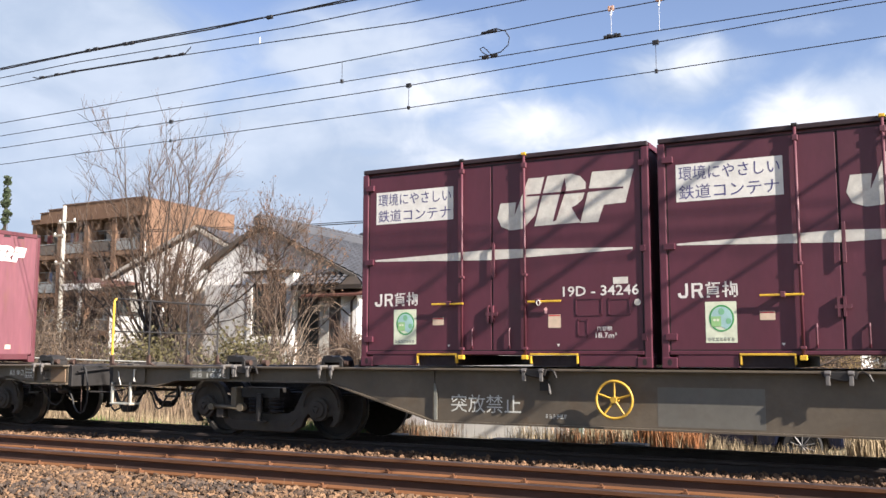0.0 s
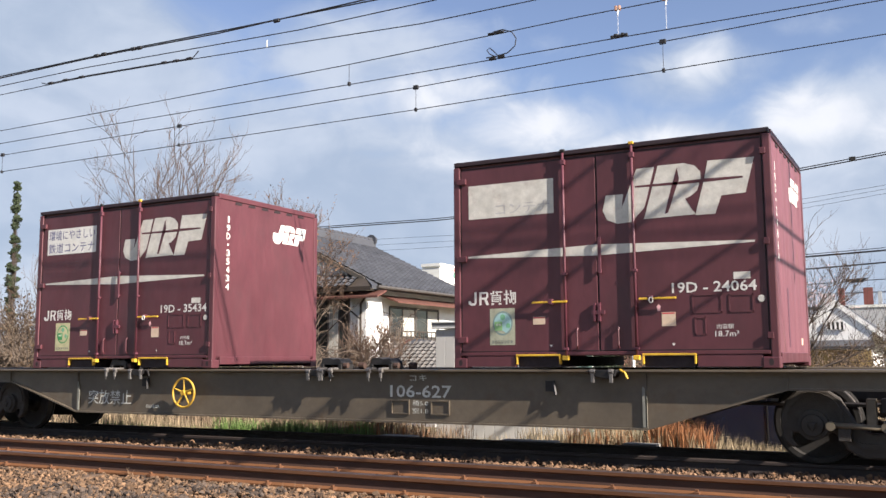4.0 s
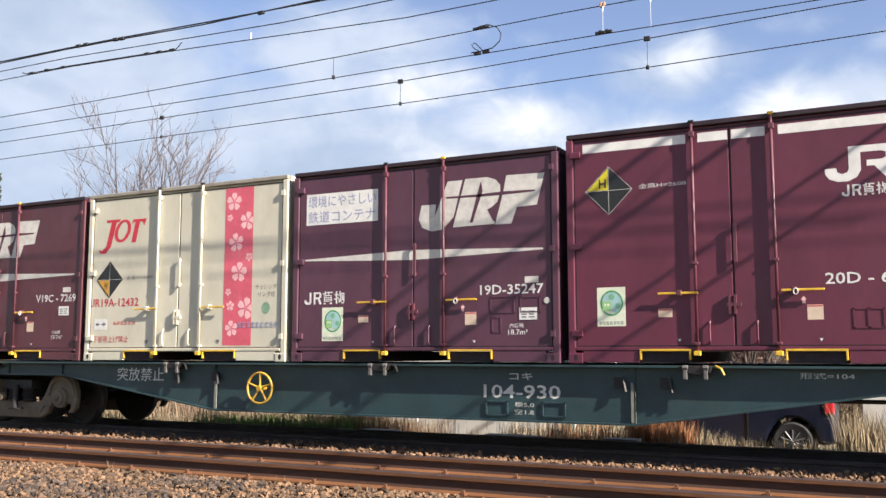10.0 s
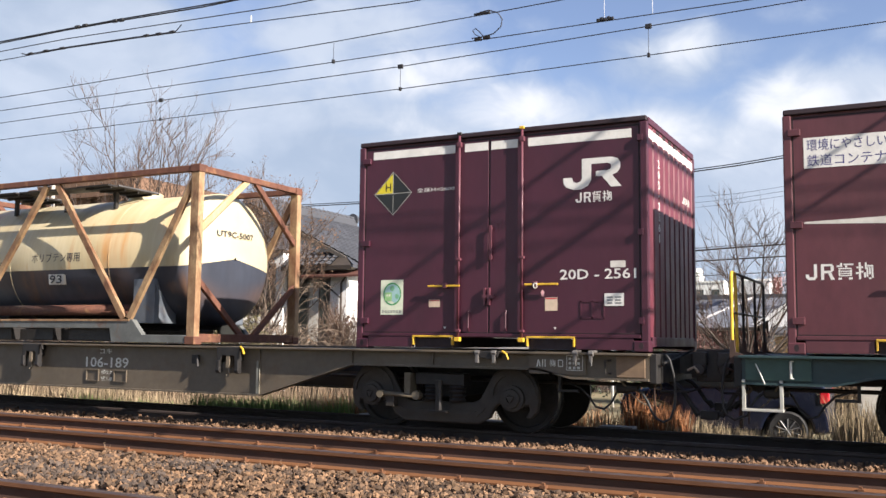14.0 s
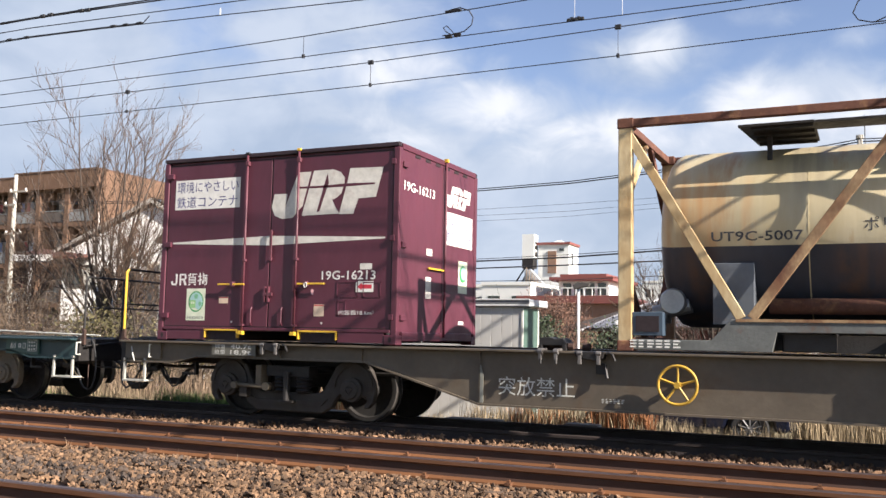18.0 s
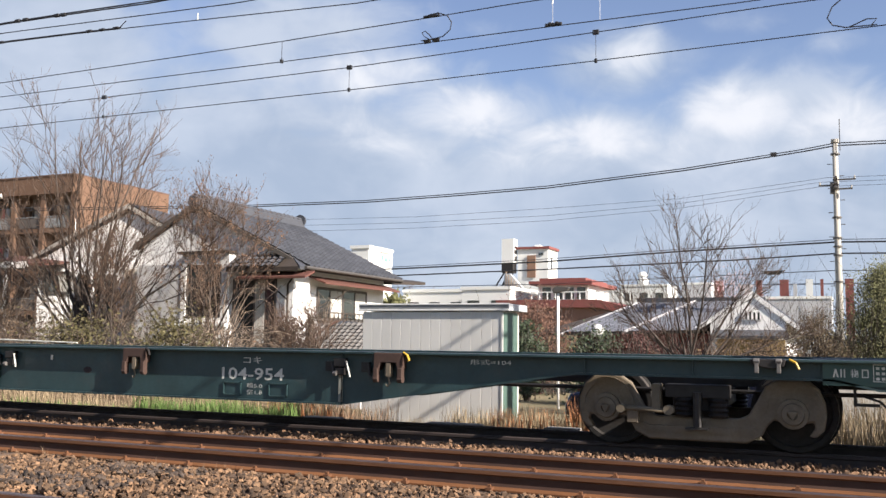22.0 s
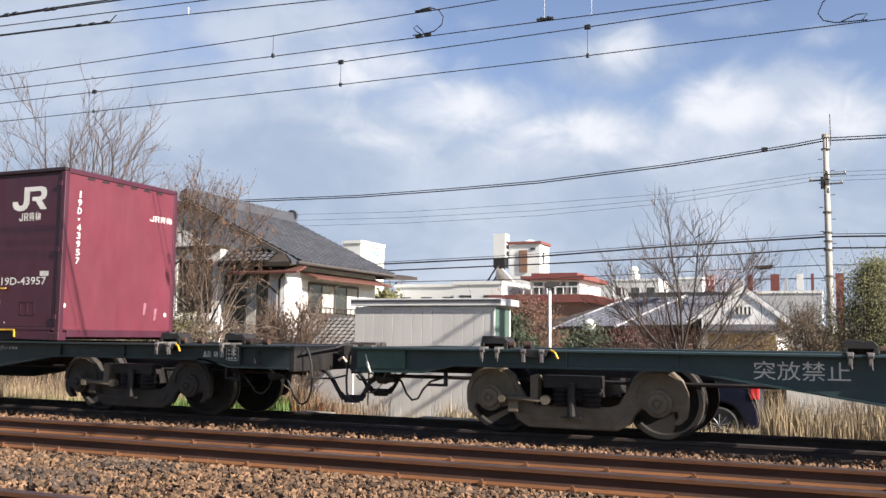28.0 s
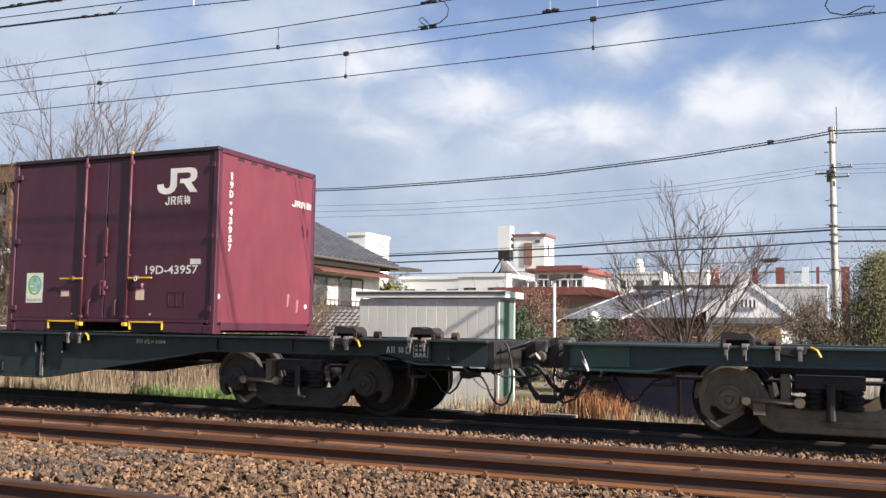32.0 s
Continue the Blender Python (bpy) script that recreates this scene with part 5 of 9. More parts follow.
def wagon(i, teal, number="", wheel=True, rear_rail="", front_rail="", hoods=()):
    last_dark = teal and not number      # the last wagon gets a darker paint
    body = mat("grimy_teal_paint", (0.0105, 0.021, 0.0225), 0.55, 0, 0.4, 2.2, stain=0.4, scol=(0.02, 0.02, 0.018), bump=0.2, bscale=22) if last_dark else TEALSILL if teal else GREYSILL
    w = thing("container_flat_wagon", ("teal" if teal else "grey") + " steel container flat wagon on two bogies" + (", carrying no load" if number == "104-954" else ""), "wagon", "container flat wagons", at=(CW[i], TRACK_Y, 0))
    k = 2.92 if teal else 4.33
    kf = 2.92 if teal else 4.50      # the front bend of the sill
    for sy in (-1, 1):
        ys = [sy * 1.205, sy * 1.19]
        web = [(-9.72, 0.97), (-9.72, 0.71), (-8.85, 0.71), (-8.45, 0.80), (-5.85, 0.80), (-k, 0.36), (kf, 0.36), (5.85 if teal else 5.95, 0.80), (8.45, 0.80), (8.85, 0.71), (9.72, 0.71), (9.72, 0.97)]
        part("side_sill", Geo().prism(web, "y", *ys), body, w, "deep-bellied side sill")
        y0, y1 = sorted((sy * 1.32, sy * 1.10))
        part("top_flange", Geo().box(-9.74, 9.74, y0, y1, 0.96, 0.985), body, w, bevel=0.004)
        y0, y1 = sorted((sy * 1.245, sy * 1.10))
        low = web[1:-1]
        g = Geo()
        for (xa, za), (xb, zb) in zip(low, low[1:]):
            g.prism([(xa, za - 0.022), (xb, zb - 0.022), (xb, zb), (xa, za)], "y", y0, y1)
        part("bottom_flange", g, body, w)
        for x in (-k, kf, -7.1, -5.9, 5.95, 7.1):
            zb = 0.36 if abs(x) < 5 else 0.80
            part("stiffener", Geo().box(x - 0.008, x + 0.008, min(sy * 1.19, sy * 1.232), max(sy * 1.19, sy * 1.232), zb, 0.96), body, w)
        if sy < 0:
            for x in (-k + 0.02, kf - 0.02):
                part("stiffener", Geo().prism([(x - 0.02, 0.37), (x + 0.03, 0.37), (x + 0.03, 0.70), (x, 0.80), (x - 0.02, 0.80)], "y", -1.232, -1.222), mat("scuffed_sill_edge", (0.20, 0.20, 0.17), 0.6, 0, 0.4, 7, stain=0.3), w)
    part("centre_sill", Geo().box(-9.75, 9.75, -0.28, 0.28, 0.66, 0.95), BLACKSTEEL, w)
    for x in [-9.0 + 1.5 * j for j in range(13)]:
        part("cross_beam", Geo().box(x - 0.06, x + 0.06, -1.18, 1.18, 0.80, 0.955), BLACKSTEEL, w)
    part("deck_plate", Geo().box(-9.7, -8.2, -1.09, 1.09, 0.955, 0.975).box(8.2, 9.7, -1.09, 1.09, 0.955, 0.975).box(-8.2, 8.2, -0.45, 0.45, 0.955, 0.97), BLACKSTEEL, w)
    for sx in (-1, 1):
        x0, x1 = sorted((sx * 9.72, sx * 9.80))
        part("end_beam", Geo().box(x0, x1, -1.2, 1.2, 0.66, 0.98), BLACKSTEEL, w, bevel=0.008)
        part("coupler", Geo().box(min(sx * 9.78, sx * 10.05), max(sx * 9.78, sx * 10.05), -0.10, 0.10, 0.74, 0.98).prism([(sx * 10.0, -0.16), (sx * 10.25, -0.15), (sx * 10.32, 0.02), (sx * 10.12, 0.05), (sx * 10.18, 0.16), (sx * 10.0, 0.16)], "z", 0.66, 1.03).box(min(sx * 9.95, sx * 10.12), max(sx * 9.95, sx * 10.12), -0.20, 0.20, 0.70, 0.96), mat("worn_grey_coupler", (0.075, 0.068, 0.06), 0.65, 0.3, 0.5, 6, stain=0.5, scol=(0.10, 0.05, 0.03), bump=0.3), w, "knuckle coupler", bevel=0.015)
        part("coupler_lever", Geo().tube([(sx * 9.86, -1.15, 0.88), (sx * 9.86, -0.3, 0.95), (sx * 9.95, -0.1, 1.02)], 0.014, 6), BLACKSTEEL, w)
        # thick air hoses that hang between the wagons, with cast heads
        for j, (y, low, r0) in enumerate(((-0.42, 0.30, 0.028), (0.40, 0.34, 0.026))):
            pts = [(sx * 9.72, y, 0.68), (sx * 9.84, y - 0.01, 0.62), (sx * 9.93, y - 0.02, 0.52), (sx * 9.99, y - 0.02, 0.42), (sx * 10.06, y - 0.01, low + 0.02), (sx * 10.14, y, low)]
            hs = part("brake_hose", Geo().tube(pts, r0, 9), RUBBER, w, smooth=True)
            part("hose_head", Geo().box(min(sx * 10.10, sx * 10.21), max(sx * 10.10, sx * 10.21), y - 0.045, y + 0.045, low - 0.05, low + 0.05).tube([(sx * 10.02, y, low + 0.07), (sx * 10.08, y, low - 0.01)], 0.038, 8), BLACKSTEEL, hs, bevel=0.012)
        # cock with a thin hose that loops down from it and up to the deck, and its chain
        ck = part("hose_cock", Geo().lathe([(-0.12, 0.035), (-0.10, 0.06), (0.0, 0.065), (0.05, 0.045), (0.13, 0.04)], 12, (sx * 9.42, -1.0, 0.60), "x").tube([(sx * 9.40, -1.0, 0.62), (sx * 9.36, -1.0, 0.74)], 0.03, 8), BLACKSTEEL, w)
        part("cock_handle", Geo().tube([(sx * 9.42, -1.06, 0.62), (sx * 9.36, -1.10, 0.70), (sx * 9.34, -1.10, 0.76)], 0.012, 6), DIRTSTEEL, ck)
        deep = 0.25 if sx > 0 else 0.31
        lp = [(9.52, 0.60), (9.60, 0.55), (9.66, 0.46), (9.70, 0.36), (9.76, deep + 0.03), (9.83, deep), (9.90, deep + 0.04), (9.945, 0.42), (9.955, 0.58), (9.94, 0.76), (9.90, 0.92), (9.86, 0.97)]
        part("looped_hose", Geo().tube([(sx * x, -1.0 + 0.05 * math.sin(5 * x), z) for x, z in lp], 0.0135, 7), RUBBER, w, smooth=True)
        part("safety_chain", Geo().tube([(sx * (9.46 + 0.028 * q), -1.0 + 0.010 * (-1) ** q, 0.55 - 0.034 * q + 0.0022 * q * q) for q in range(10)], 0.007, 5), DIRTSTEEL, w)
        part("sagging_hose", Geo().tube([(sx * x, -0.9 + 0.03 * math.sin(9 * x), z) for x, z in ((9.36, 0.66), (9.27, 0.56), (9.20, 0.42), (9.12, 0.35), (9.03, 0.37), (8.96, 0.48), (8.86, 0.58), (8.70, 0.63))], 0.013, 7), RUBBER, w, smooth=True)
        part("pipe_bracket", Geo().box(min(sx * 8.62, sx * 8.86), max(sx * 8.62, sx * 8.86), -1.02, -0.96, 0.53, 0.56).box(min(sx * 8.62, sx * 8.65), max(sx * 8.62, sx * 8.65), -1.02, -0.96, 0.56, 0.70), BLACKSTEEL, w)
        part("hose_stay", Geo().tube([(sx * 9.70, -0.92, 0.68), (sx * 9.705, -0.92, 0.27)], 0.009, 5), LOCKRUST, w)
        rod = part("release_rod", Geo().tube([(sx * 9.74, -0.80, 0.57), (sx * 10.0, -0.60, 0.56), (sx * 10.12, -0.45, 0.60)], 0.013, 6), BLACKSTEEL, w)
        part("rod_ring", Geo().tube([(sx * 9.72 + 0.035 * math.cos(q), -0.82, 0.62 + 0.035 * math.sin(q)) for q in [k * math.pi / 6 for k in range(13)]], 0.010, 6, False), DIRTSTEEL, rod)
        if sx < 0:
            part("release_lever", Geo().tube([(sx * 9.58, -1.24, 0.90), (sx * 9.58 + 0.05, -1.27, 0.80), (sx * 9.58 + 0.09, -1.27, 0.70)], 0.0075, 6), GREYLIT, w)
        part("knuckle_block", Geo().box(min(sx * 9.98, sx * 10.14), max(sx * 9.98, sx * 10.14), -0.30, -0.16, 0.84, 1.0).tube([(sx * 10.06, -0.32, 0.80), (sx * 10.06, -0.20, 0.80)], 0.07, 10), MATS["worn_grey_coupler"], w, bevel=0.02)
        part("knuckle_pin", Geo().tube([(sx * 9.94, -0.34, 0.79), (sx * 10.02, -0.36, 0.83), (sx * 10.06, -0.33, 0.77)], 0.016, 6), TAN if sx > 0 else LOCKRUST, w)
        part("beam_bracket", Geo().prism([(sx * 9.45, 0.70), (sx * 9.72, 0.70), (sx * 9.72, 0.62), (sx * 9.62, 0.58)], "y", -0.75, -0.70), BLACKSTEEL, w)
        # white foot step and grab iron at the rear corner
        if number == "104-954" and sx < 0:
            part("lever_stay", Geo().tube([(sx * 9.62, -1.22, 0.90), (sx * 9.50, -1.25, 0.68)], 0.014, 6), GREYLIT, w)
        elif sx < 0 or front_rail:
            xs = sx * 9.52
            # the step's cream is toned down to hold the shade it hangs in
            part("foot_step", Geo().box(xs - 0.20, xs - 0.165, -1.24, -1.21, 0.44, 0.74).box(xs + 0.165, xs + 0.20, -1.24, -1.21, 0.44, 0.74).box(xs - 0.20, xs + 0.20, -1.25, -1.05, 0.42, 0.445), mat("dull_cream_step", (0.396, 0.3888, 0.3384), 0.65, 0, 0.35, 8, stain=0.3), w, "white hanging foot step", bevel=0.004)
            part("grab_iron", Geo().tube([(xs + 0.32, -1.215, 0.93), (xs + 0.28, -1.26, 0.93), (xs + 0.28, -1.26, 0.76), (xs + 0.32, -1.215, 0.76)], 0.013, 6), GREYLIT, w)
        else:
            part("grab_iron", Geo().tube([(sx * 9.3, -1.215, 0.9), (sx * 9.25, -1.26, 0.9), (sx * 9.25, -1.26, 0.76), (sx * 9.3, -1.215, 0.76)], 0.013, 6), BLACKSTEEL, w)
    # container locks along both sills
    for q, x in enumerate((-7.45, -3.60, -0.25, 3.60, 7.85) if teal else (-7.20, -3.0, 0.2, 4.05, 7.85)):
        hang = number in ("106-189", "104-954") and q in (2, 3)
        steel = LOCKRUST if hang and teal else BLACKSTEEL
        if hang:
            lk = part("container_lock", Geo().prism([(x - 0.19, 0.98), (x + 0.19, 0.98), (x + 0.19, 0.80), (x + 0.13, 0.77), (x + 0.10, 0.86), (x - 0.10, 0.86), (x - 0.13, 0.77), (x - 0.19, 0.80)], "y", -1.335, -1.215), steel, w, "black hanging container lock", bevel=0.010)
            for dx in (-0.16, 0.16):
                part("lock_hook", Geo().box(x + dx - 0.028, x + dx + 0.028, -1.35, -1.27, 0.66, 0.80).lathe([(x + dx - 0.032, 0.045), (x + dx + 0.032, 0.045)], 10, (0, -1.31, 0.67), "x"), steel, lk, bevel=0.006)
            part("lock_hook", Geo().box(x - 0.03, x + 0.03, -1.33, -1.25, 0.70, 0.86).tube([(x, -1.31, 0.70), (x + 0.015, -1.31, 0.62), (x - 0.01, -1.31, 0.585), (x - 0.03, -1.31, 0.61)], 0.012, 6), DIRTSTEEL, lk, bevel=0.006)
        else:
            lk = part("container_lock", Geo().prism([(x - 0.17, 0.985), (x + 0.17, 0.985), (x + 0.15, 0.91), (x + 0.06, 0.885), (x - 0.05, 0.90), (x - 0.16, 0.93)], "y", -1.335, -1.19), steel, w, bevel=0.010)
            for dx in (-0.11, 0.10):
                part("lock_hook", Geo().box(x + dx - 0.02, x + dx + 0.02, -1.345, -1.30, 0.845, 0.95).lathe([(x + dx - 0.03, 0.028), (x + dx + 0.03, 0.028)], 10, (0, -1.325, 0.965), "x"), GREYLUG, lk, bevel=0.005)
        part("lock_handle", Geo().tube([(x + 0.20, -1.32, 0.985), (x + 0.26, -1.345, 0.955), (x + 0.29, -1.35, 0.89)], 0.013, 6), YELLOW if q in ((0, 3, 4) if teal else (3, 4)) else BLACKSTEEL, lk)
    for x in hoods:
        cap = [(x - 0.17, 1.06), (x - 0.15, 1.13), (x - 0.04, 1.135), (x + 0.02, 1.115), (x + 0.11, 1.125), (x + 0.16, 1.07), (x + 0.15, 1.04), (x - 0.16, 1.04)]
        hd = part("lock_hood", Geo().prism(cap, "y", -1.19, -0.93), BLACKSTEEL, w, "black hinged lock casting", bevel=0.008)
        for dx in (-0.15, 0.13):
            part("hood_cheek", Geo().prism([(x + dx - 0.025, 0.985), (x + dx + 0.03, 0.985), (x + dx + 0.025, 1.05), (x + dx - 0.02, 1.05)], "y", -1.20, -0.92), BLACKSTEEL, hd, bevel=0.006)
        part("hood_back", Geo().box(x - 0.13, x + 0.11, -1.05, -0.95, 0.985, 1.05), LOCKRUST, hd)
        part("hood_barrel", Geo().tube([(x + 0.17, -1.15, 1.035), (x + 0.23, -1.15, 1.035)], 0.036, 10), LOCKRUST, hd)
        part("hood_barrel", Geo().tube([(x + 0.28, -0.95, 1.03), (x + 0.36, -0.95, 1.03)], 0.045, 12), LOCKRUST, hd)
        for dx in (-0.10, 0.08):
            part("hood_lug", Geo().box(x + dx - 0.035, x + dx + 0.035, -1.31, -1.19, 0.985, 1.01).lathe([(x + dx - 0.028, 0.034), (x + dx + 0.028, 0.034)], 10, (0, -1.325, 0.975), "x").box(x + dx - 0.018, x + dx + 0.018, -1.35, -1.325, 0.88, 0.975), GREYLUG, hd, bevel=0.005)
            part("lug_pin", Geo().tube([(x + dx, -1.34, 0.90), (x + dx + 0.01, -1.345, 0.84)], 0.012, 6), BLACKSTEEL, hd)
    for x in (-3.6, -2.9, 2.75, 3.25) if teal else (-2.9, 3.4):
        part("tie_down", Geo().box(x - 0.05, x + 0.05, -1.25, -1.2, 0.74, 0.86).tube([(x + 0.05, -1.25, 0.84), (x + 0.08, -1.27, 0.70)], 0.02, 6), BLACKSTEEL, w)
    if number == "106-540":
        part("repaint_patch", Geo().box(-1.62, -0.52, -1.2062, -1.2052, 0.385, 0.80), mat("newer_grey_paint", (0.125, 0.118, 0.100), 0.5, 0, 0.3, 2.0, stain=0.2), w, "rectangle of newer grey paint")
    if number == "104-954":
        part("web_hole", Geo().prism([(-1.18 + 0.075 * math.cos(q), 0.665 + 0.045 * math.sin(q)) for q in [k * math.pi / 8 for k in range(16)]], "y", -1.2085, -1.2045), SHADOWGAP, w)
        part("web_clip", Geo().box(-1.87, -1.845, -1.222, -1.206, 0.79, 0.86), WHITE, w)
        for x in (-3.02, -2.58, 2.95):
            br = part("release_bracket", Geo().box(x - 0.11, x + 0.05, -1.30, -1.205, 0.80, 0.90).box(x - 0.09, x + 0.03, -1.29, -1.21, 0.70, 0.79), BLACKSTEEL, w, bevel=0.01)
            part("release_bar", Geo().tube([(x + 0.07, -1.30, 0.87), (x + 0.13, -1.31, 0.68)], 0.011, 6), GREYLIT, br)
            part("bracket_roller", Geo().tube([(x - 0.10, -1.31, 0.72), (x - 0.06, -1.31, 0.72)], 0.03, 8), GREYLUG, br)
    part("air_reservoir", Geo().lathe([(-0.75, 0.0), (-0.7, 0.17), (0.7, 0.17), (0.75, 0.0)], 18, (1.0, 0.4, 0.55), "x"), BLACKSTEEL, w, smooth=True)
    part("air_pipe", Geo().tube([(-9.6, -0.62, 0.62), (9.6, -0.62, 0.62)], 0.024, 6), BLACKSTEEL, w)
    if wheel:
        x = -2.06
        ring = Geo()
        pts = [(x + 0.20 * math.cos(a), -1.33, 0.66 + 0.20 * math.sin(a)) for a in [j * math.pi / 14 for j in range(29)]]
        ring.tube(pts, 0.016, 8, False)
        dull = mat("worn_yellow_wheel", (0.47, 0.28, 0.03), 0.55, 0, 0.4, 8, stain=0.6, scol=(0.16, 0.08, 0.03))
        hw = part("hand_brake_wheel", ring, dull, w, "yellow five-spoked hand brake wheel", smooth=True)
        for j in range(5):
            a = 0.3 + j * 1.2566
            part("spoke", Geo().tube([(x, -1.32, 0.66), (x + 0.2 * math.cos(a), -1.33, 0.66 + 0.2 * math.sin(a))], 0.014, 6), dull, hw)
        part("hub", Geo().lathe([(-1.36, 0.035), (-1.20, 0.03)], 12, (x, 0, 0.66)), dull, hw)
    F = -1.2064
    if teal:
        lettering("shunting_notice", "突放禁止", -4.76 if number == "104-930" else -5.15, 0.72, 0.90, 0.19, F, GREYLIT, w, "white stencilled notice")
        if number:
            lettering("wagon_number", number, 1.12, 0.60, 0.95, 0.155, F, GREYLIT, w, "white wagon number")
            lettering("wagon_class", "コキ", 1.45, 0.81, 0.28, 0.085, F, GREYLIT, w)
        lettering("type_note", "形式=104", 4.6, 0.86, 0.5, 0.06, F, GREYLIT, w)
        for x0 in (1.15, 1.85):
            g = Geo().box(x0, x0 + 0.28, -1.222, -1.205, 0.40, 0.415).box(x0, x0 + 0.28, -1.222, -1.205, 0.555, 0.57).box(x0, x0 + 0.015, -1.222, -1.205, 0.40, 0.57).box(x0 + 0.265, x0 + 0.28, -1.222, -1.205, 0.40, 0.57)
            part("card_frame", g, body, w)
        lettering("load_limit", "積5.0", 1.51, 0.50, 0.24, 0.06, F, GREYLIT, w)
        lettering("load_limit", "空1.8", 1.51, 0.42, 0.24, 0.06, F, GREYLIT, w)
    else:
        lettering("shunting_notice", "突放禁止", -4.10, 0.47, 0.90, 0.21, F, GREYLIT, w, "white stencilled notice")
        if number:
            lettering("wagon_number", number, 1.26, 0.645, 0.86, 0.15, F, GREYLIT, w, "white wagon number")
            lettering("wagon_class", "コキ", 1.54, 0.845, 0.24, 0.075, F, GREYLIT, w)
        flat("small_stencil", script_bars(-2.9, 0.43, 0.26, 0.05, 6, 3, 0.4), F, GREYLIT, w)
        lettering("load_limit", "積5.0", 1.58, 0.545, 0.22, 0.065, F, GREYLIT, w)
        lettering("load_limit", "空1.8", 1.58, 0.455, 0.22, 0.065, F, GREYLIT, w)
        for x0 in (1.28, 1.84):
            g = Geo().box(x0, x0 + 0.26, -1.222, -1.205, 0.44, 0.455).box(x0, x0 + 0.26, -1.222, -1.205, 0.60, 0.615).box(x0, x0 + 0.015, -1.222, -1.205, 0.455, 0.60).box(x0 + 0.245, x0 + 0.26, -1.222, -1.205, 0.455, 0.60)
            part("card_frame", g, body, w)
    if number != "104-954":
        load_plate(w, teal)
    pl = part("inspection_plate", Geo().box(8.35, 9.02, -1.245, -1.21, 0.74, 0.965), GREENPLATE if teal and not last_dark else body, w)
    glyph = [[(8.44, 0.82), (8.455, 0.82), (8.467, 0.87), (8.479, 0.82), (8.494, 0.82), (8.474, 0.90), (8.460, 0.90)], rect(8.51, 8.522, 0.82, 0.90), rect(8.54, 8.552, 0.82, 0.90)]
    flat("inspection_print", glyph + block_glyph(8.60, 0.82, 0.07, 0.08, 1) + [rect(8.70, 8.76, 0.89, 0.90), rect(8.70, 8.76, 0.82, 0.83), rect(8.70, 8.71, 0.831, 0.889), rect(8.75, 8.76, 0.831, 0.889)], -1.246, GREYLIT, pl)
    grid = [rect(8.80, 8.99, 0.945, 0.952), rect(8.80, 8.99, 0.783, 0.790), rect(8.80, 8.807, 0.791, 0.944), rect(8.983, 8.99, 0.791, 0.944)]
    for z in (0.80, 0.85, 0.90):
        grid += [rect(8.825 + 0.05 * q, 8.855 + 0.05 * q, z, z + 0.026) for q in range(3)]
    flat("inspection_table", grid, -1.246, GREYLIT, pl)
    if not teal:
        part("end_plate", Geo().box(9.36, 9.68, -1.225, -1.207, 0.72, 0.955), mat("brown_scuffed_plate", (0.19, 0.125, 0.075), 0.7, 0, 0.4, 5, stain=0.4), w, bevel=0.006)
    part("rear_plate", Geo().box(-9.68, -9.05, -1.245, -1.21, 0.74, 0.985), GREENPLATE if teal and not last_dark else body, w)
    for sx, style in ((-1, rear_rail), (1, front_rail)):
        if not style:
            continue
        xe = sx * 9.82
        first = YELLOW if "yellow" in style else BLACKSTEEL
        top = 1.85 if "short" in style else 1.88 if first is BLACKSTEEL else 1.98
        r = part("end_railing", Geo().tube([(xe, -1.15, 1.14), (xe, -1.15, top - 0.04), (xe, -1.11, top)], 0.017, 8), first, w, "end railing with a " + ("yellow" if first is YELLOW else "black") + " post")
        if "short" in style:
            part("rail_bend", Geo().tube([(xe, -1.11, top), (xe, -0.94, top), (xe, -0.90, top - 0.05), (xe, -0.84, 0.98)], 0.017, 8), YELLOW, r)
        part("rail_bar", Geo().tube([(xe, -1.11, top), (xe, 1.11, top), (xe, 1.15, top - 0.04), (xe, 1.15, 0.98)], 0.016, 6), BLACKSTEEL, r)
        part("rail_bar", Geo().tube([(xe, -1.13, 0.5 * top + 0.5), (xe, 1.15, 0.5 * top + 0.5)], 0.012, 6), BLACKSTEEL, r)
        for y in (-1.15, -0.42, 0.42, 1.15):
            part("post_bracket", Geo().prism([(sx * 9.66, 0.90), (xe + sx * 0.025, 0.90), (xe + sx * 0.025, 1.10), (xe - sx * 0.025, 1.14), (xe - sx * 0.03, 1.02), (sx * 9.66, 0.97)], "y", y - 0.02, y + 0.02), LOCKRUST, r)
        for y in (-0.42, 0.42):
            part("rail_post", Geo().tube([(xe, y, 0.98), (xe, y, top)], 0.016, 6), BLACKSTEEL, r)
    bogie(w, 7.1, teal and not last_dark)
    bogie(w, -7.1, teal and not last_dark)
    TRAIN.append((w, CW[i], TRACK_Y, 0))
    return w


wagon(0, False, "106-540", True, "yellow", "", (-7.42, -5.83, 9.03, 7.5))
wagon(1, False, "106-627", True, "yellow", "", (-7.40, -3.5, 0.36, 1.12, 9.2))
wagon(2, True, "104-930", True, "yellow short", "", ())
wagon(3, False, "106-189", True, "yellow", "", (-3.46, 9.03))
wagon(4, True, "104-954", False, "", "black", (-7.95, -4.15))
wagon(5, True, "", False, "", "", (7.85, 8.89))


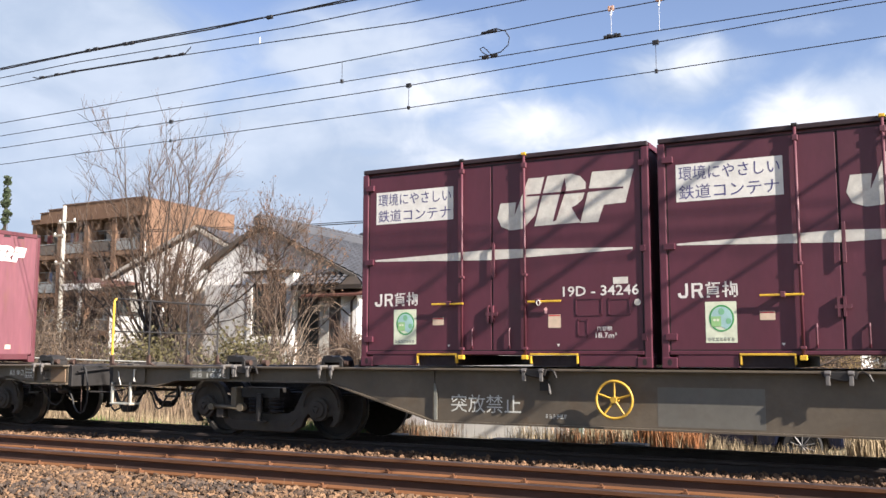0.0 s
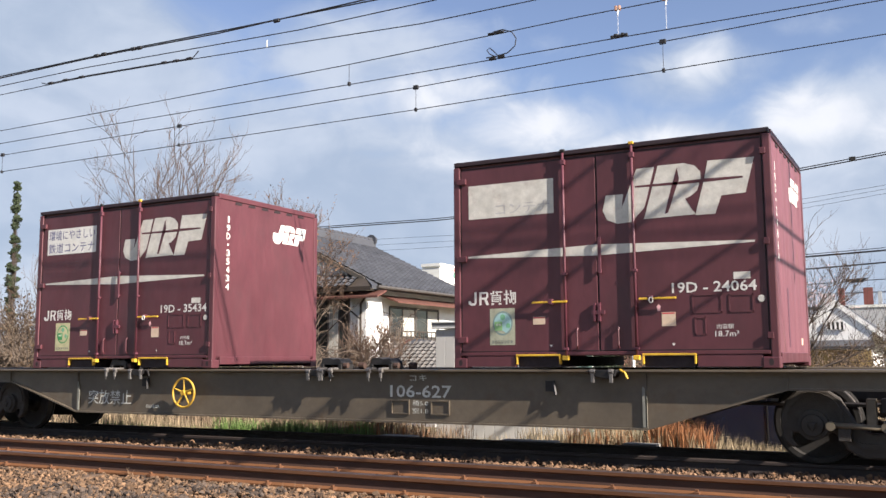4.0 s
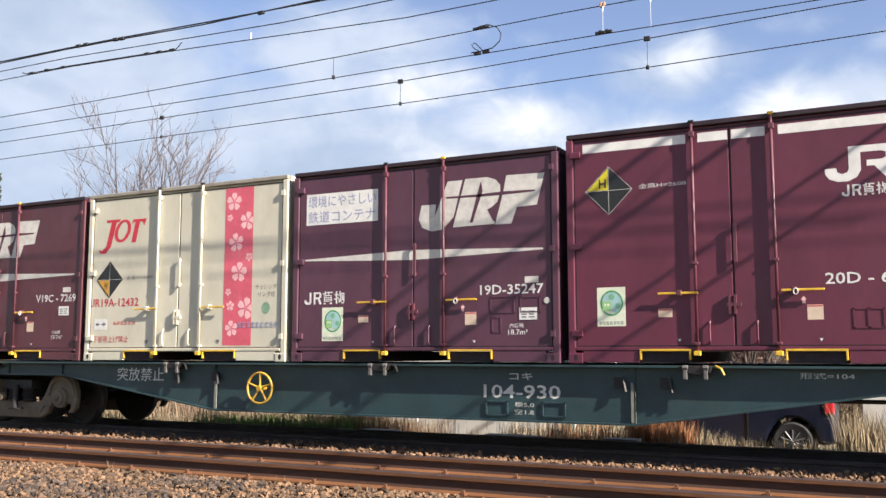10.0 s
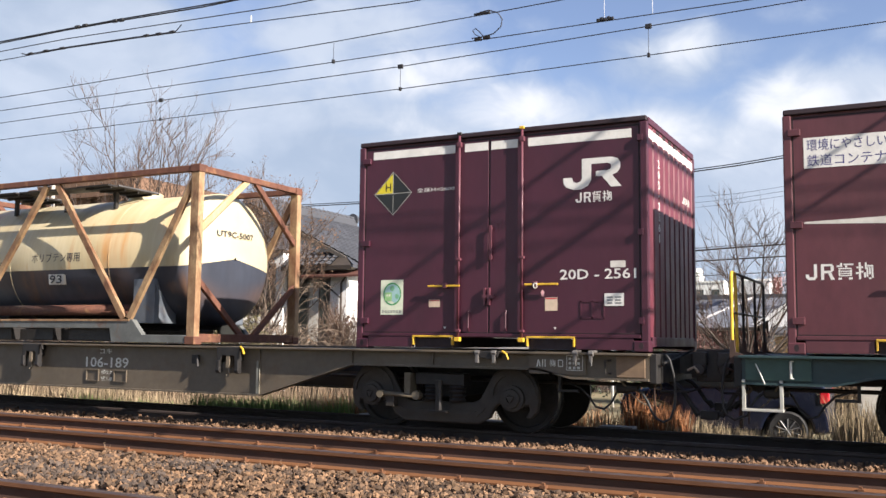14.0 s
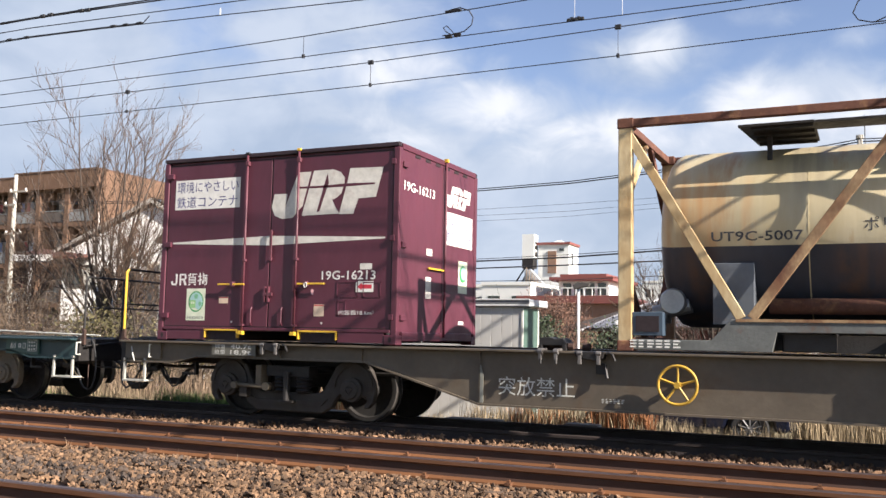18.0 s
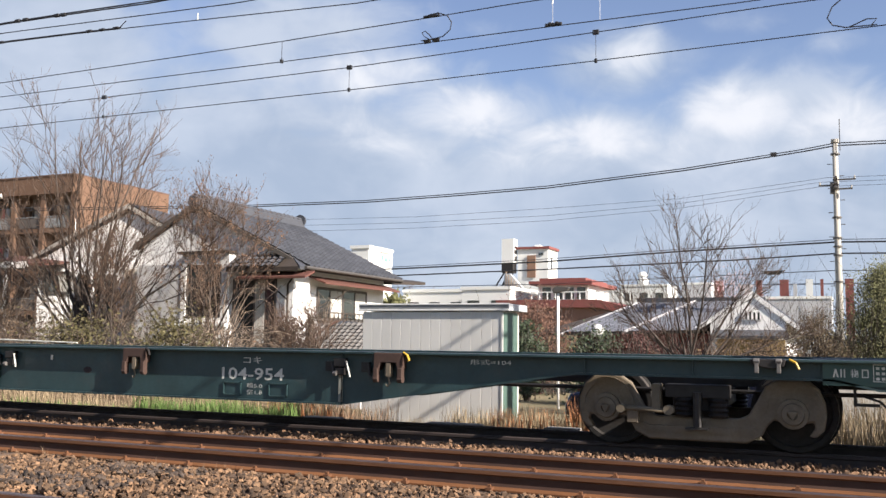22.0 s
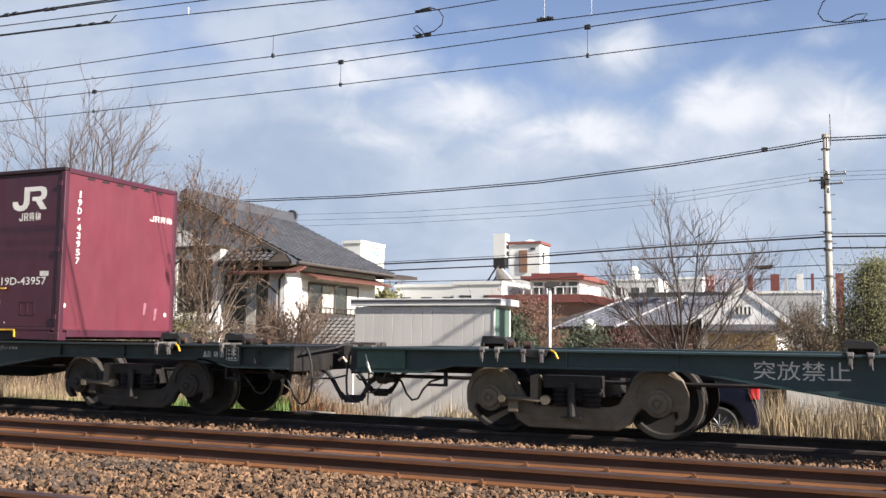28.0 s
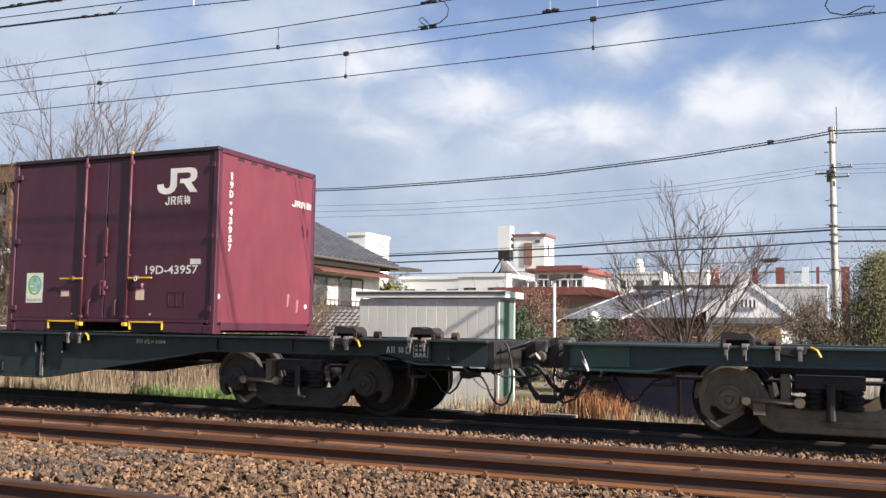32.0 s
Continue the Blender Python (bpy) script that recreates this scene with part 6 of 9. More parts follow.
# ---- the ground and the tracks ----
ROUGHGROUND = mat("dry_earth", (0.17, 0.13, 0.075), 0.95, 0, 0.6, 0.5, col2=(0.11, 0.10, 0.045), bump=0.5, bscale=8)
BALLAST = mat("brown_ballast", (0.085, 0.05, 0.03), 0.95, 0, 0.6, 14, bump=0.8, bscale=30)
STONE = mat("crushed_stone", (0.138, 0.080, 0.043), 0.9, 0, 0.5, 9, isl=0.8, bump=0.4, bscale=50)
# slightly paler stone for the strip beside the train
PALESTONE = mat("sunlit_dusty_stone", (0.1485, 0.0828, 0.0432), 0.9, 0, 0.5, 9, isl=0.6, bump=0.4, bscale=50)
RAILSIDE = mat("rusted_rail", (0.135, 0.06, 0.029), 0.8, 0.0, 0.5, 3, stain=0.5, scol=(0.17, 0.085, 0.045), bump=0.2, bscale=40, stretch=(0.25, 1, 1), spec=0.25)
RAILDARK = mat("oil_dark_rail", (0.042, 0.03, 0.026), 0.7, 0.2, 0.4, 3, bump=0.2, bscale=40)
RAILTOP = mat("dulled_rail_head", (0.16, 0.116, 0.104), 0.35, 0.7, 0.4, 5)
# web rust darkened: the shade under the rail head is in the colour
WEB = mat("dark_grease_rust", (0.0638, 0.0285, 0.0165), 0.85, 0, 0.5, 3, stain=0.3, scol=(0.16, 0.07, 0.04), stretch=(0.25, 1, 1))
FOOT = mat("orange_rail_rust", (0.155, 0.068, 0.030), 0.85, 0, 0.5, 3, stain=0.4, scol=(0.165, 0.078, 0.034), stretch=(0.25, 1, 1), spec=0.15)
SLEEPER = mat("brown_stained_sleeper", (0.114, 0.072, 0.045), 0.9, 0, 0.4, 6, bump=0.3)


def ground():
    g = Geo()
    xs = [-3000, -400, -120, -60, -30, 0, 30, 60, 400, 3000]
    ys = [(-3000, -0.3), (-30, -0.3), (2.0, -0.3), (9.6, -0.28), (12.8, -0.22), (14.6, -0.60), (40, -0.7), (90, -0.7), (400, -0.7), (4000, -0.7)]
    vs = [(x, y, z) for y, z in ys for x in xs]
    n = len(xs)
    g.add(vs, [(j * n + i, j * n + i + 1, (j + 1) * n + i + 1, (j + 1) * n + i) for j in range(len(ys) - 1) for i in range(n - 1)])
    tagged(part("ground", g, ROUGHGROUND), "flat dry earth with withered grass", kind="structure")


ground()
TRACKS = ((TRACK_Y, 0.0, RAILDARK), (7.63, 0.10, RAILSIDE), (3.93, 0.10, RAILSIDE))


def track(y, z, side, x0, x1):
    g = Geo()
    g.prism([(y - 2.3, -0.32), (y - 1.55, z - 0.185), (y + 1.55, z - 0.185), (y + 2.3, -0.32)], "x", -160, 60)
    bedob = tagged(part("track_bed", g, BALLAST), "bed of brown crushed stone under the rails", kind="structure")
    me = Geo().prism([(-1.0, -0.16), (1.0, -0.16), (0.96, 0.0), (-0.96, 0.0)], "x", -0.11, 0.11).mesh("sleeper", SLEEPER)
    clip = Geo().box(-0.024, 0.024, -0.04, 0.03, 0.0, 0.024).box(-0.013, 0.013, -0.025, 0.0, 0.02, 0.045).mesh("rail_clip", RAILSIDE if side is RAILSIDE else RAILDARK)
    xs = [-4.15 + 0.745 * k for k in range(math.ceil((x0 + 4.15) / 0.745), math.floor((x1 + 4.15) / 0.745))]
    for x in xs:
        part("sleeper", me, None, bedob).matrix_basis = pose(x, y, z - 0.162)
    for s in (-1, 1):
        yr = y + s * 0.5635
        foot = [(-0.065, -0.16), (0.065, -0.16), (0.065, -0.146), (0.014, -0.128), (-0.014, -0.128), (-0.065, -0.146)]
        web = [(-0.014, -0.128), (0.014, -0.128), (0.009, -0.10), (0.009, -0.05), (-0.009, -0.05), (-0.009, -0.10)]
        head = [(-0.009, -0.05), (0.009, -0.05), (0.033, -0.036), (0.033, -0.008), (-0.033, -0.008), (-0.033, -0.036)]
        r = part("rail", Geo().prism([(yr + a, z + b) for a, b in head], "x", -150, 50), side)
        tagged(r, "rusty steel rail clipped to sleepers" if side is RAILSIDE else "dark oily rail under the train", "rail", "rails")
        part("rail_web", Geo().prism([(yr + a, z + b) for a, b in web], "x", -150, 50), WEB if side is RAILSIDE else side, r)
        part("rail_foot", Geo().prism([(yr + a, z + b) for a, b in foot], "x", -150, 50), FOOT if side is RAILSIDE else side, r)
        part("rail_head", Geo().prism([(yr - 0.031, z - 0.008), (yr + 0.031, z - 0.008), (yr + 0.024, z), (yr - 0.024, z)], "x", -150, 50), RAILTOP if side is RAILSIDE else side, r)
        for x in xs:
            for k in (-1, 1):
                c = part("rail_clip", clip, None, r)
                c.matrix_basis = pose(x, yr + k * 0.075, z - 0.15, 0, 0, 0 if k < 0 else 180)
    return bedob


track(*TRACKS[0], -15, 2)
near_bed = track(*TRACKS[1], -11, 1.5)
track(*TRACKS[2], -8, 1.5)


def stones(name, spans, count, size, seed, top, label, rock=None):
    """Crushed stones, heaped and turned at random."""
    rnd = random.Random(seed)
    shapes = []
    for k in range(14):
        pts = [Vector((rnd.gauss(0, 1), rnd.gauss(0, 1), rnd.gauss(0, 1))).normalized() for _ in range(9)]
        pts = [Vector((p.x * rnd.uniform(0.7, 1.15), p.y * rnd.uniform(0.6, 1.0), p.z * rnd.uniform(0.5, 0.85))) for p in pts]
        bm = bmesh.new()
        for p in pts:
            bm.verts.new(p)
        bmesh.ops.convex_hull(bm, input=bm.verts)
        bmesh.ops.delete(bm, geom=[v for v in bm.verts if not v.link_faces], context="VERTS")
        bm.verts.index_update()
        shapes.append(([v.co.copy() for v in bm.verts], [[v.index for v in f.verts] for f in bm.faces]))
        bm.free()
    vs, fs = [], []
    for x0, x1, y0, y1, share in spans:
        for _ in range(int(count * share)):
            x, y = rnd.uniform(x0, x1), rnd.uniform(y0, y1)
            s = size * rnd.choice((0.55, 0.7, 0.85, 1.0, 1.0, 1.25))
            z = top(x, y) + rnd.uniform(-0.5, 0.35) * s
            m = Euler((rnd.uniform(0, 6.3), rnd.uniform(0, 6.3), rnd.uniform(0, 6.3))).to_matrix()
            pv, pf = shapes[rnd.randrange(14)]
            k = len(vs)
            for p in pv:
                q = m @ p
                vs.append((x + q.x * s, y + q.y * s, z + q.z * s))
            fs.extend([tuple(i + k for i in f) for f in pf])
    me = bpy.data.meshes.new(name)
    me.from_pydata(vs, [], fs)
    me.materials.append(rock or STONE)
    tagged(new(name, me), label, "ballast", kind="stuff")


def bed_top(x, y):
    hump = 0.028 * noise.noise((x * 0.9, y * 1.3, 0.0)) + 0.02 * noise.noise((x * 3.1, y * 3.3, 4.0))
    if y > 8.35:
        return -0.10 + 0.04 * max(0.0, 1 - abs(y - 9.0) / 0.7) + 0.7 * hump
    if y > 6.98:
        return -0.075 + 0.6 * hump
    mid = 0.5 - abs(y - 5.8)
    return -0.068 + hump + 0.03 * max(0.0, mid)


stones("ballast_stones", [(-10.5, 1.2, 4.6, 6.99, 0.88), (-10.5, 1.2, 7.15, 8.05, 0.12)], 19000, 0.031, 3, bed_top, "loose brown crushed stone between the rails")
stones("ballast_stones", [(-13.5, 1.8, 8.28, 10.40, 1.0)], 9000, 0.036, 4, bed_top, "paler brown stone beside the train's track", PALESTONE)
stones("ballast_stones", [(-30, -13.5, 8.28, 10.40, 0.5), (-24, -10.5, 4.6, 6.99, 0.5)], 6000, 0.040, 8, bed_top, "loose brown crushed stone further along the track")
stones("ballast_stones", [(-7.4, -5.3, 5.4, 6.1, 0.7), (-6.3, -5.2, 6.3, 6.8, 0.3)], 900, 0.034, 9, lambda x, y: bed_top(x, y) + 0.012, "patch of oil-darkened crushed stone", mat("oil_darkened_stone", (0.062, 0.043, 0.031), 0.85, 0, 0.5, 9, isl=0.6, bump=0.4, bscale=50))


def single_stones(parent):
    """The larger stones that lie on top of the ballast, each one loose."""
    rnd = random.Random(77)
    rock = mat("loose_crushed_stone", (0.1288, 0.0762, 0.0403), 0.9, 0, 0.5, 9, rand=0.6, bump=0.4, bscale=50)
    shapes = []
    for _ in range(16):
        bm = bmesh.new()
        for _ in range(11):
            p = Vector((rnd.gauss(0, 1), rnd.gauss(0, 1), rnd.gauss(0, 1))).normalized()
            bm.verts.new((p.x * rnd.uniform(0.8, 1.2), p.y * rnd.uniform(0.6, 1.0), p.z * rnd.uniform(0.5, 0.8)))
        bmesh.ops.convex_hull(bm, input=bm.verts)
        bmesh.ops.delete(bm, geom=[v for v in bm.verts if not v.link_faces], context="VERTS")
        me = bpy.data.meshes.new("stone")
        bm.to_mesh(me)
        bm.free()
        me.materials.append(rock)
        shapes.append(me)
    for _ in range(300):
        x, y = rnd.uniform(-8.0, -0.5), rnd.uniform(4.75, 6.9)
        k = rnd.uniform(0.027, 0.043)
        ob = part("stone", rnd.choice(shapes), None, parent)
        ob.matrix_basis = pose(x, y, bed_top(x, y) + 0.35 * k + 0.012, rnd.uniform(-25, 25), rnd.uniform(-25, 25), rnd.uniform(0, 360)) @ Matrix.Scale(k, 4)


single_stones(near_bed)

# ---- wires over the tracks ----
WIRE = mat("tarnished_wire", (0.035, 0.035, 0.04), 0.5, 0.5, 0.3, 8)
CLAMP = mat("dark_clamp", (0.02, 0.02, 0.022), 0.6, 0.3, 0.3, 8)


def wire(name, label, pts, r, y):
    """A wire through places given as x and z, drawn on past both ends of the view."""
    (xa, za), (xb, zb) = pts[0], pts[-1]
    full = [(xa - 60, za + 0.25), (xa - 25, za + 0.05)] + list(pts) + [(xb + 20, zb + 0.1), (xb + 45, zb + 0.4)]
    o = part(name, Geo().tube([(x, y, z) for x, z in full], r, 6), WIRE, smooth=True)
    return tagged(o, label, "wire", "overhead wires")


def clamp(parent, x, y, z, w=0.05, h=0.035):
    part("clamp", Geo().box(x - w, x + w, y - 0.02, y + 0.02, z - h, z + h), CLAMP, parent, bevel=0.008)


w1 = wire("contact_wire", "thin dark contact wire over the far edge of the track", [(-14.88, 5.14), (-7.26, 5.12), (-3.21, 5.14), (0.58, 5.18)], 0.0068, 12.6)
w2 = wire("messenger_wire", "dark messenger wire with dropper clamps", [(-14.91, 5.50), (-7.26, 5.49), (-3.23, 5.56), (-0.74, 5.62)], 0.0072, 12.6)
for x, za, zb in ((-12.41, 5.135, 5.50), (-7.26, 5.12, 5.49), (-3.22, 5.14, 5.56), (0.9, 5.18, 5.66), (-17.5, 5.14, 5.51)):
    clamp(w1, x, 12.6, za, 0.02, 0.03)
    clamp(w2, x, 12.6, zb, 0.045)
    part("dropper", Geo().tube([(x, 12.6, za), (x, 12.6, zb)], 0.004, 5), WIRE, w2)
w3 = wire("contact_wire", "thin dark contact wire over the train", [(-13.14, 5.21), (-7.54, 5.18), (-3.4, 5.18), (-1.16, 5.17)], 0.0065, TRACK_Y)
w4 = wire("messenger_wire", "dark messenger wire over the train", [(-13.16, 5.46), (-7.55, 5.49), (-5.12, 5.53), (-3.94, 5.555)], 0.0068, TRACK_Y)
part("dropper", Geo().tube([(-7.54, TRACK_Y, 5.18), (-7.54, TRACK_Y, 5.49)], 0.004, 5), WIRE, w4)
clamp(w3, -7.54, TRACK_Y, 5.19, 0.02, 0.03)
for i in range(5):
    clamp(w3, -3.48 + 0.045 * i, TRACK_Y, 5.20 + 0.012 * (i % 2), 0.022, 0.022)
PLAINWHITE = mat("white_clamp_link", (0.75, 0.74, 0.72), 0.5, 0, 0.2, 12)
COPPER = mat("bright_copper_clamp", (0.62, 0.36, 0.24), 0.4, 0.5, 0.3, 20)
PALEWIRE = mat("pale_hanger_wire", (0.45, 0.46, 0.48), 0.5, 0.4, 0.2, 10)
for x, z0, z1 in ((-3.40, 5.2, 5.575), (-2.78, 5.18, 5.59)):
    part("dropper", Geo().tube([(x, TRACK_Y, z0), (x, TRACK_Y, z1)], 0.004, 5), PALEWIRE, w3)
    for dx in (-0.022, 0.022):
        part("copper_clamp", Geo().box(x + dx - 0.016, x + dx + 0.016, TRACK_Y - 0.022, TRACK_Y + 0.022, z1 - 0.035, z1 + 0.03), COPPER, w4, bevel=0.006)
    part("clamp_link", Geo().tube([(x, TRACK_Y - 0.015, z1 - 0.10), (x + 0.012, TRACK_Y - 0.015, z1 - 0.03)], 0.011, 6), PLAINWHITE, w4)
loop = [(-5.25, 5.20), (-5.10, 5.20), (-4.93, 5.22), (-4.82, 5.30), (-4.80, 5.40), (-4.86, 5.50), (-5.0, 5.56), (-5.12, 5.55), (-5.22, 5.52)]
part("jumper_loop", Geo().tube([(x, TRACK_Y - 0.05, z) for x, z in loop], 0.008, 6), WIRE, w4)
part("jumper_loop", Geo().tube([(x, TRACK_Y - 0.05, z) for x, z in ((-5.12, 5.20), (-5.20, 5.25), (-5.24, 5.31), (-5.19, 5.33), (-5.13, 5.27), (-5.08, 5.21), (-4.98, 5.21))], 0.007, 6), WIRE, w4)
for x, z in ((-5.18, 5.195), (-5.05, 5.20)):
    clamp(w3, x, TRACK_Y, z, 0.05, 0.025)
clamp(w4, -5.12, TRACK_Y, 5.545, 0.12, 0.018)
part("jumper_loop", Geo().tube([(x, 12.55, z) for x, z in ((0.42, 5.18), (0.05, 5.19), (-0.10, 5.24), (-0.16, 5.34), (-0.10, 5.48), (0.05, 5.60), (0.2, 5.66))], 0.008, 6), WIRE, w1)
part("jumper_loop", Geo().tube([(x, 12.55, z) for x, z in ((0.10, 5.19), (0.30, 5.27), (0.42, 5.26), (0.36, 5.19))], 0.008, 6), WIRE, w1)
w5 = wire("contact_wire", "contact wire over the nearer track, with a splice", [(-10.65, 5.19), (-9.35, 5.15), (-7.34, 5.07), (-5.09, 4.97)], 0.0061, 8.94)
for x, z in ((-11.40, 5.197), (-11.08, 5.196), (-10.74, 5.19), (-9.12, 5.142), (-8.90, 5.134), (-8.66, 5.126)):
    clamp(w5, x, 8.94, z + 0.012, 0.045, 0.016)
part("splice_rod", Geo().tube([(-11.6, 8.94, 5.24), (-11.5, 8.94, 5.21), (-10.6, 8.94, 5.203), (-9.4, 8.94, 5.165), (-8.6, 8.94, 5.135), (-8.50, 8.94, 5.215)], 0.0075, 6), WIRE, w5)
part("dropper", Geo().tube([(-7.34, 8.94, 5.07), (-7.34, 8.94, 5.16)], 0.008, 5), GREYLIT, w5)
wire("messenger_wire", "messenger wire over the nearer track", [(-10.66, 5.33), (-8.16, 5.25), (-6.83, 5.21)], 0.0065, 8.94)
w7 = wire("feeder_cable", "thick twin feeder cable", [(-10.67, 5.46), (-9.62, 5.44), (-8.16, 5.40)], 0.0091, 8.94)
part("second_strand", Geo().tube([(-30, 8.94, 5.62), (-10.67, 8.94, 5.475), (-9.62, 8.94, 5.46), (-8.16, 8.94, 5.425), (4, 8.94, 5.2)], 0.009, 6), WIRE, w7)
for x, z in ((-10.45, 5.47), (-10.3, 5.47), (-9.72, 5.45), (-9.60, 5.445), (-7.19, 5.395)):
    clamp(w7, x, 8.94, z, 0.045, 0.022)


def gantry(x):
    """Lattice arm over the tracks, whose shadow falls across the passing train."""
    steel = mat("galvanised_steel", (0.36, 0.37, 0.37), 0.5, 0.6, 0.25, 3, stain=0.2, scol=(0.25, 0.18, 0.12))
    g = thing("overhead_line_gantry", "galvanised lattice arm reaching over the tracks", "gantry", at=(x, 0, 0))
    part("mast", Geo().box(-0.13, 0.13, 14.2, 14.46, -0.65, 8.1), steel, g)
    for dz in (6.78, 7.33):
        part("chord", Geo().box(-0.026, 0.026, 5.6, 14.2, dz - 0.026, dz + 0.026), steel, g)
    for k in range(12):
        y = 5.6 + 0.7 * k
        part("lattice_bar", Geo().tube([(0.0, y, 6.78), (0.0, y + 0.35, 7.33), (0.0, y + 0.7, 6.78)], 0.008, 5), steel, g)
    for z, r in ((7.80, 0.03), (5.86, 0.024), (5.46, 0.024)):
        part("cross_pipe", Geo().tube([(0, 5.6, z), (0, 14.2, z)], r, 8), steel, g)
    for y in (7.63, 11.09):
        part("drop_arm", Geo().tube([(0, y - 0.9, 5.3), (0, y - 0.9, 6.78)], 0.03, 8), steel, g)


gantry(3.85)

# ---- behind the train: hut, car, reeds ----
HUTWALL = mat("pale_grey_steel_sheet", (0.528, 0.5192, 0.484), 0.5, 0, 0.14, 1.5, stain=0.15, scol=(0.44, 0.42, 0.38), stretch=(1, 1, 0.2))
HUTROOF = mat("light_roof_sheet", (0.50, 0.51, 0.52), 0.4, 0.2, 0.15, 2)
# green side sheet, darkened in colour for the shade of a bush
HUTGREEN = mat("dull_green_sheet", (0.07, 0.119, 0.098), 0.5, 0, 0.2, 3)


def hut():
    h = thing("equipment_hut", "low pale grey sheet-steel hut with flat roof", "hut", at=(0, 0, 0))
    x0, x1, y0, y1, z0, z1 = -8.78, -5.86, 16.0, 16.85, -0.65, 1.70
    part("wall", Geo().box(x0 + 0.01, x1 - 0.02, y0 + 0.008, y1, z0, z1 - 0.02), HUTWALL, h)
    n = 14
    for i in range(n):
        a, b = x0 + (x1 - x0) * i / n, x0 + (x1 - x0) * (i + 1) / n
        part("wall_panel", Geo().prism([(a + 0.001, y0 + 0.008), (a + 0.008, y0), (b - 0.008, y0), (b - 0.001, y0 + 0.008)], "z", z0 + 0.1, z1 - 0.02), HUTWALL, h)
    part("side_panel", Geo().box(x1 - 0.015, x1 + 0.01, y0 + 0.02, y1 - 0.25, z0, z1 - 0.03), HUTGREEN, h)
    part("side_panel", Geo().box(x1 - 0.015, x1 + 0.012, y1 - 0.25, y1, z0, z1 - 0.03), HUTGREEN, h)
    part("corner_trim", Geo().box(x1 - 0.03, x1 + 0.012, y0 - 0.012, y0 + 0.02, z0, z1 - 0.03), HUTWALL, h, bevel=0.005)
    part("corner_trim", Geo().box(x1 - 0.03, x1 + 0.02, y1 - 0.05, y1 + 0.01, z0, z1 - 0.03), HUTWALL, h, bevel=0.005)
    r = part("roof", Geo().box(x0 - 0.06, x1 + 0.14, y0 - 0.03, y1 + 0.16, z1, z1 + 0.125), HUTROOF, h, bevel=0.01)
    edge = mat("pale_roof_edge", (0.62, 0.62, 0.60), 0.45, 0.1, 0.12, 3)
    part("roof_edge", Geo().box(x0 - 0.08, x1 + 0.15, y0 - 0.06, y0 - 0.03, z1 + 0.105, z1 + 0.135), edge, r, bevel=0.006)
    part("roof_edge", Geo().box(x0 - 0.08, x1 + 0.15, y0 - 0.055, y0 - 0.03, z1 - 0.005, z1 + 0.03), edge, r, bevel=0.006)
    part("fascia_band", Geo().box(x0 - 0.07, x1 + 0.14, y0 - 0.045, y0 - 0.032, z1 + 0.03, z1 + 0.105), mat("grey_gutter", (0.17, 0.175, 0.18), 0.5, 0.1, 0.2, 3), r)
    part("plinth", Geo().box(x0 - 0.03, x1 + 0.03, y0 - 0.03, y1 + 0.03, z0 - 0.15, z0 + 0.12), mat("grey_concrete", (0.40, 0.39, 0.36), 0.85, 0, 0.3, 3, bump=0.2), h)


hut()


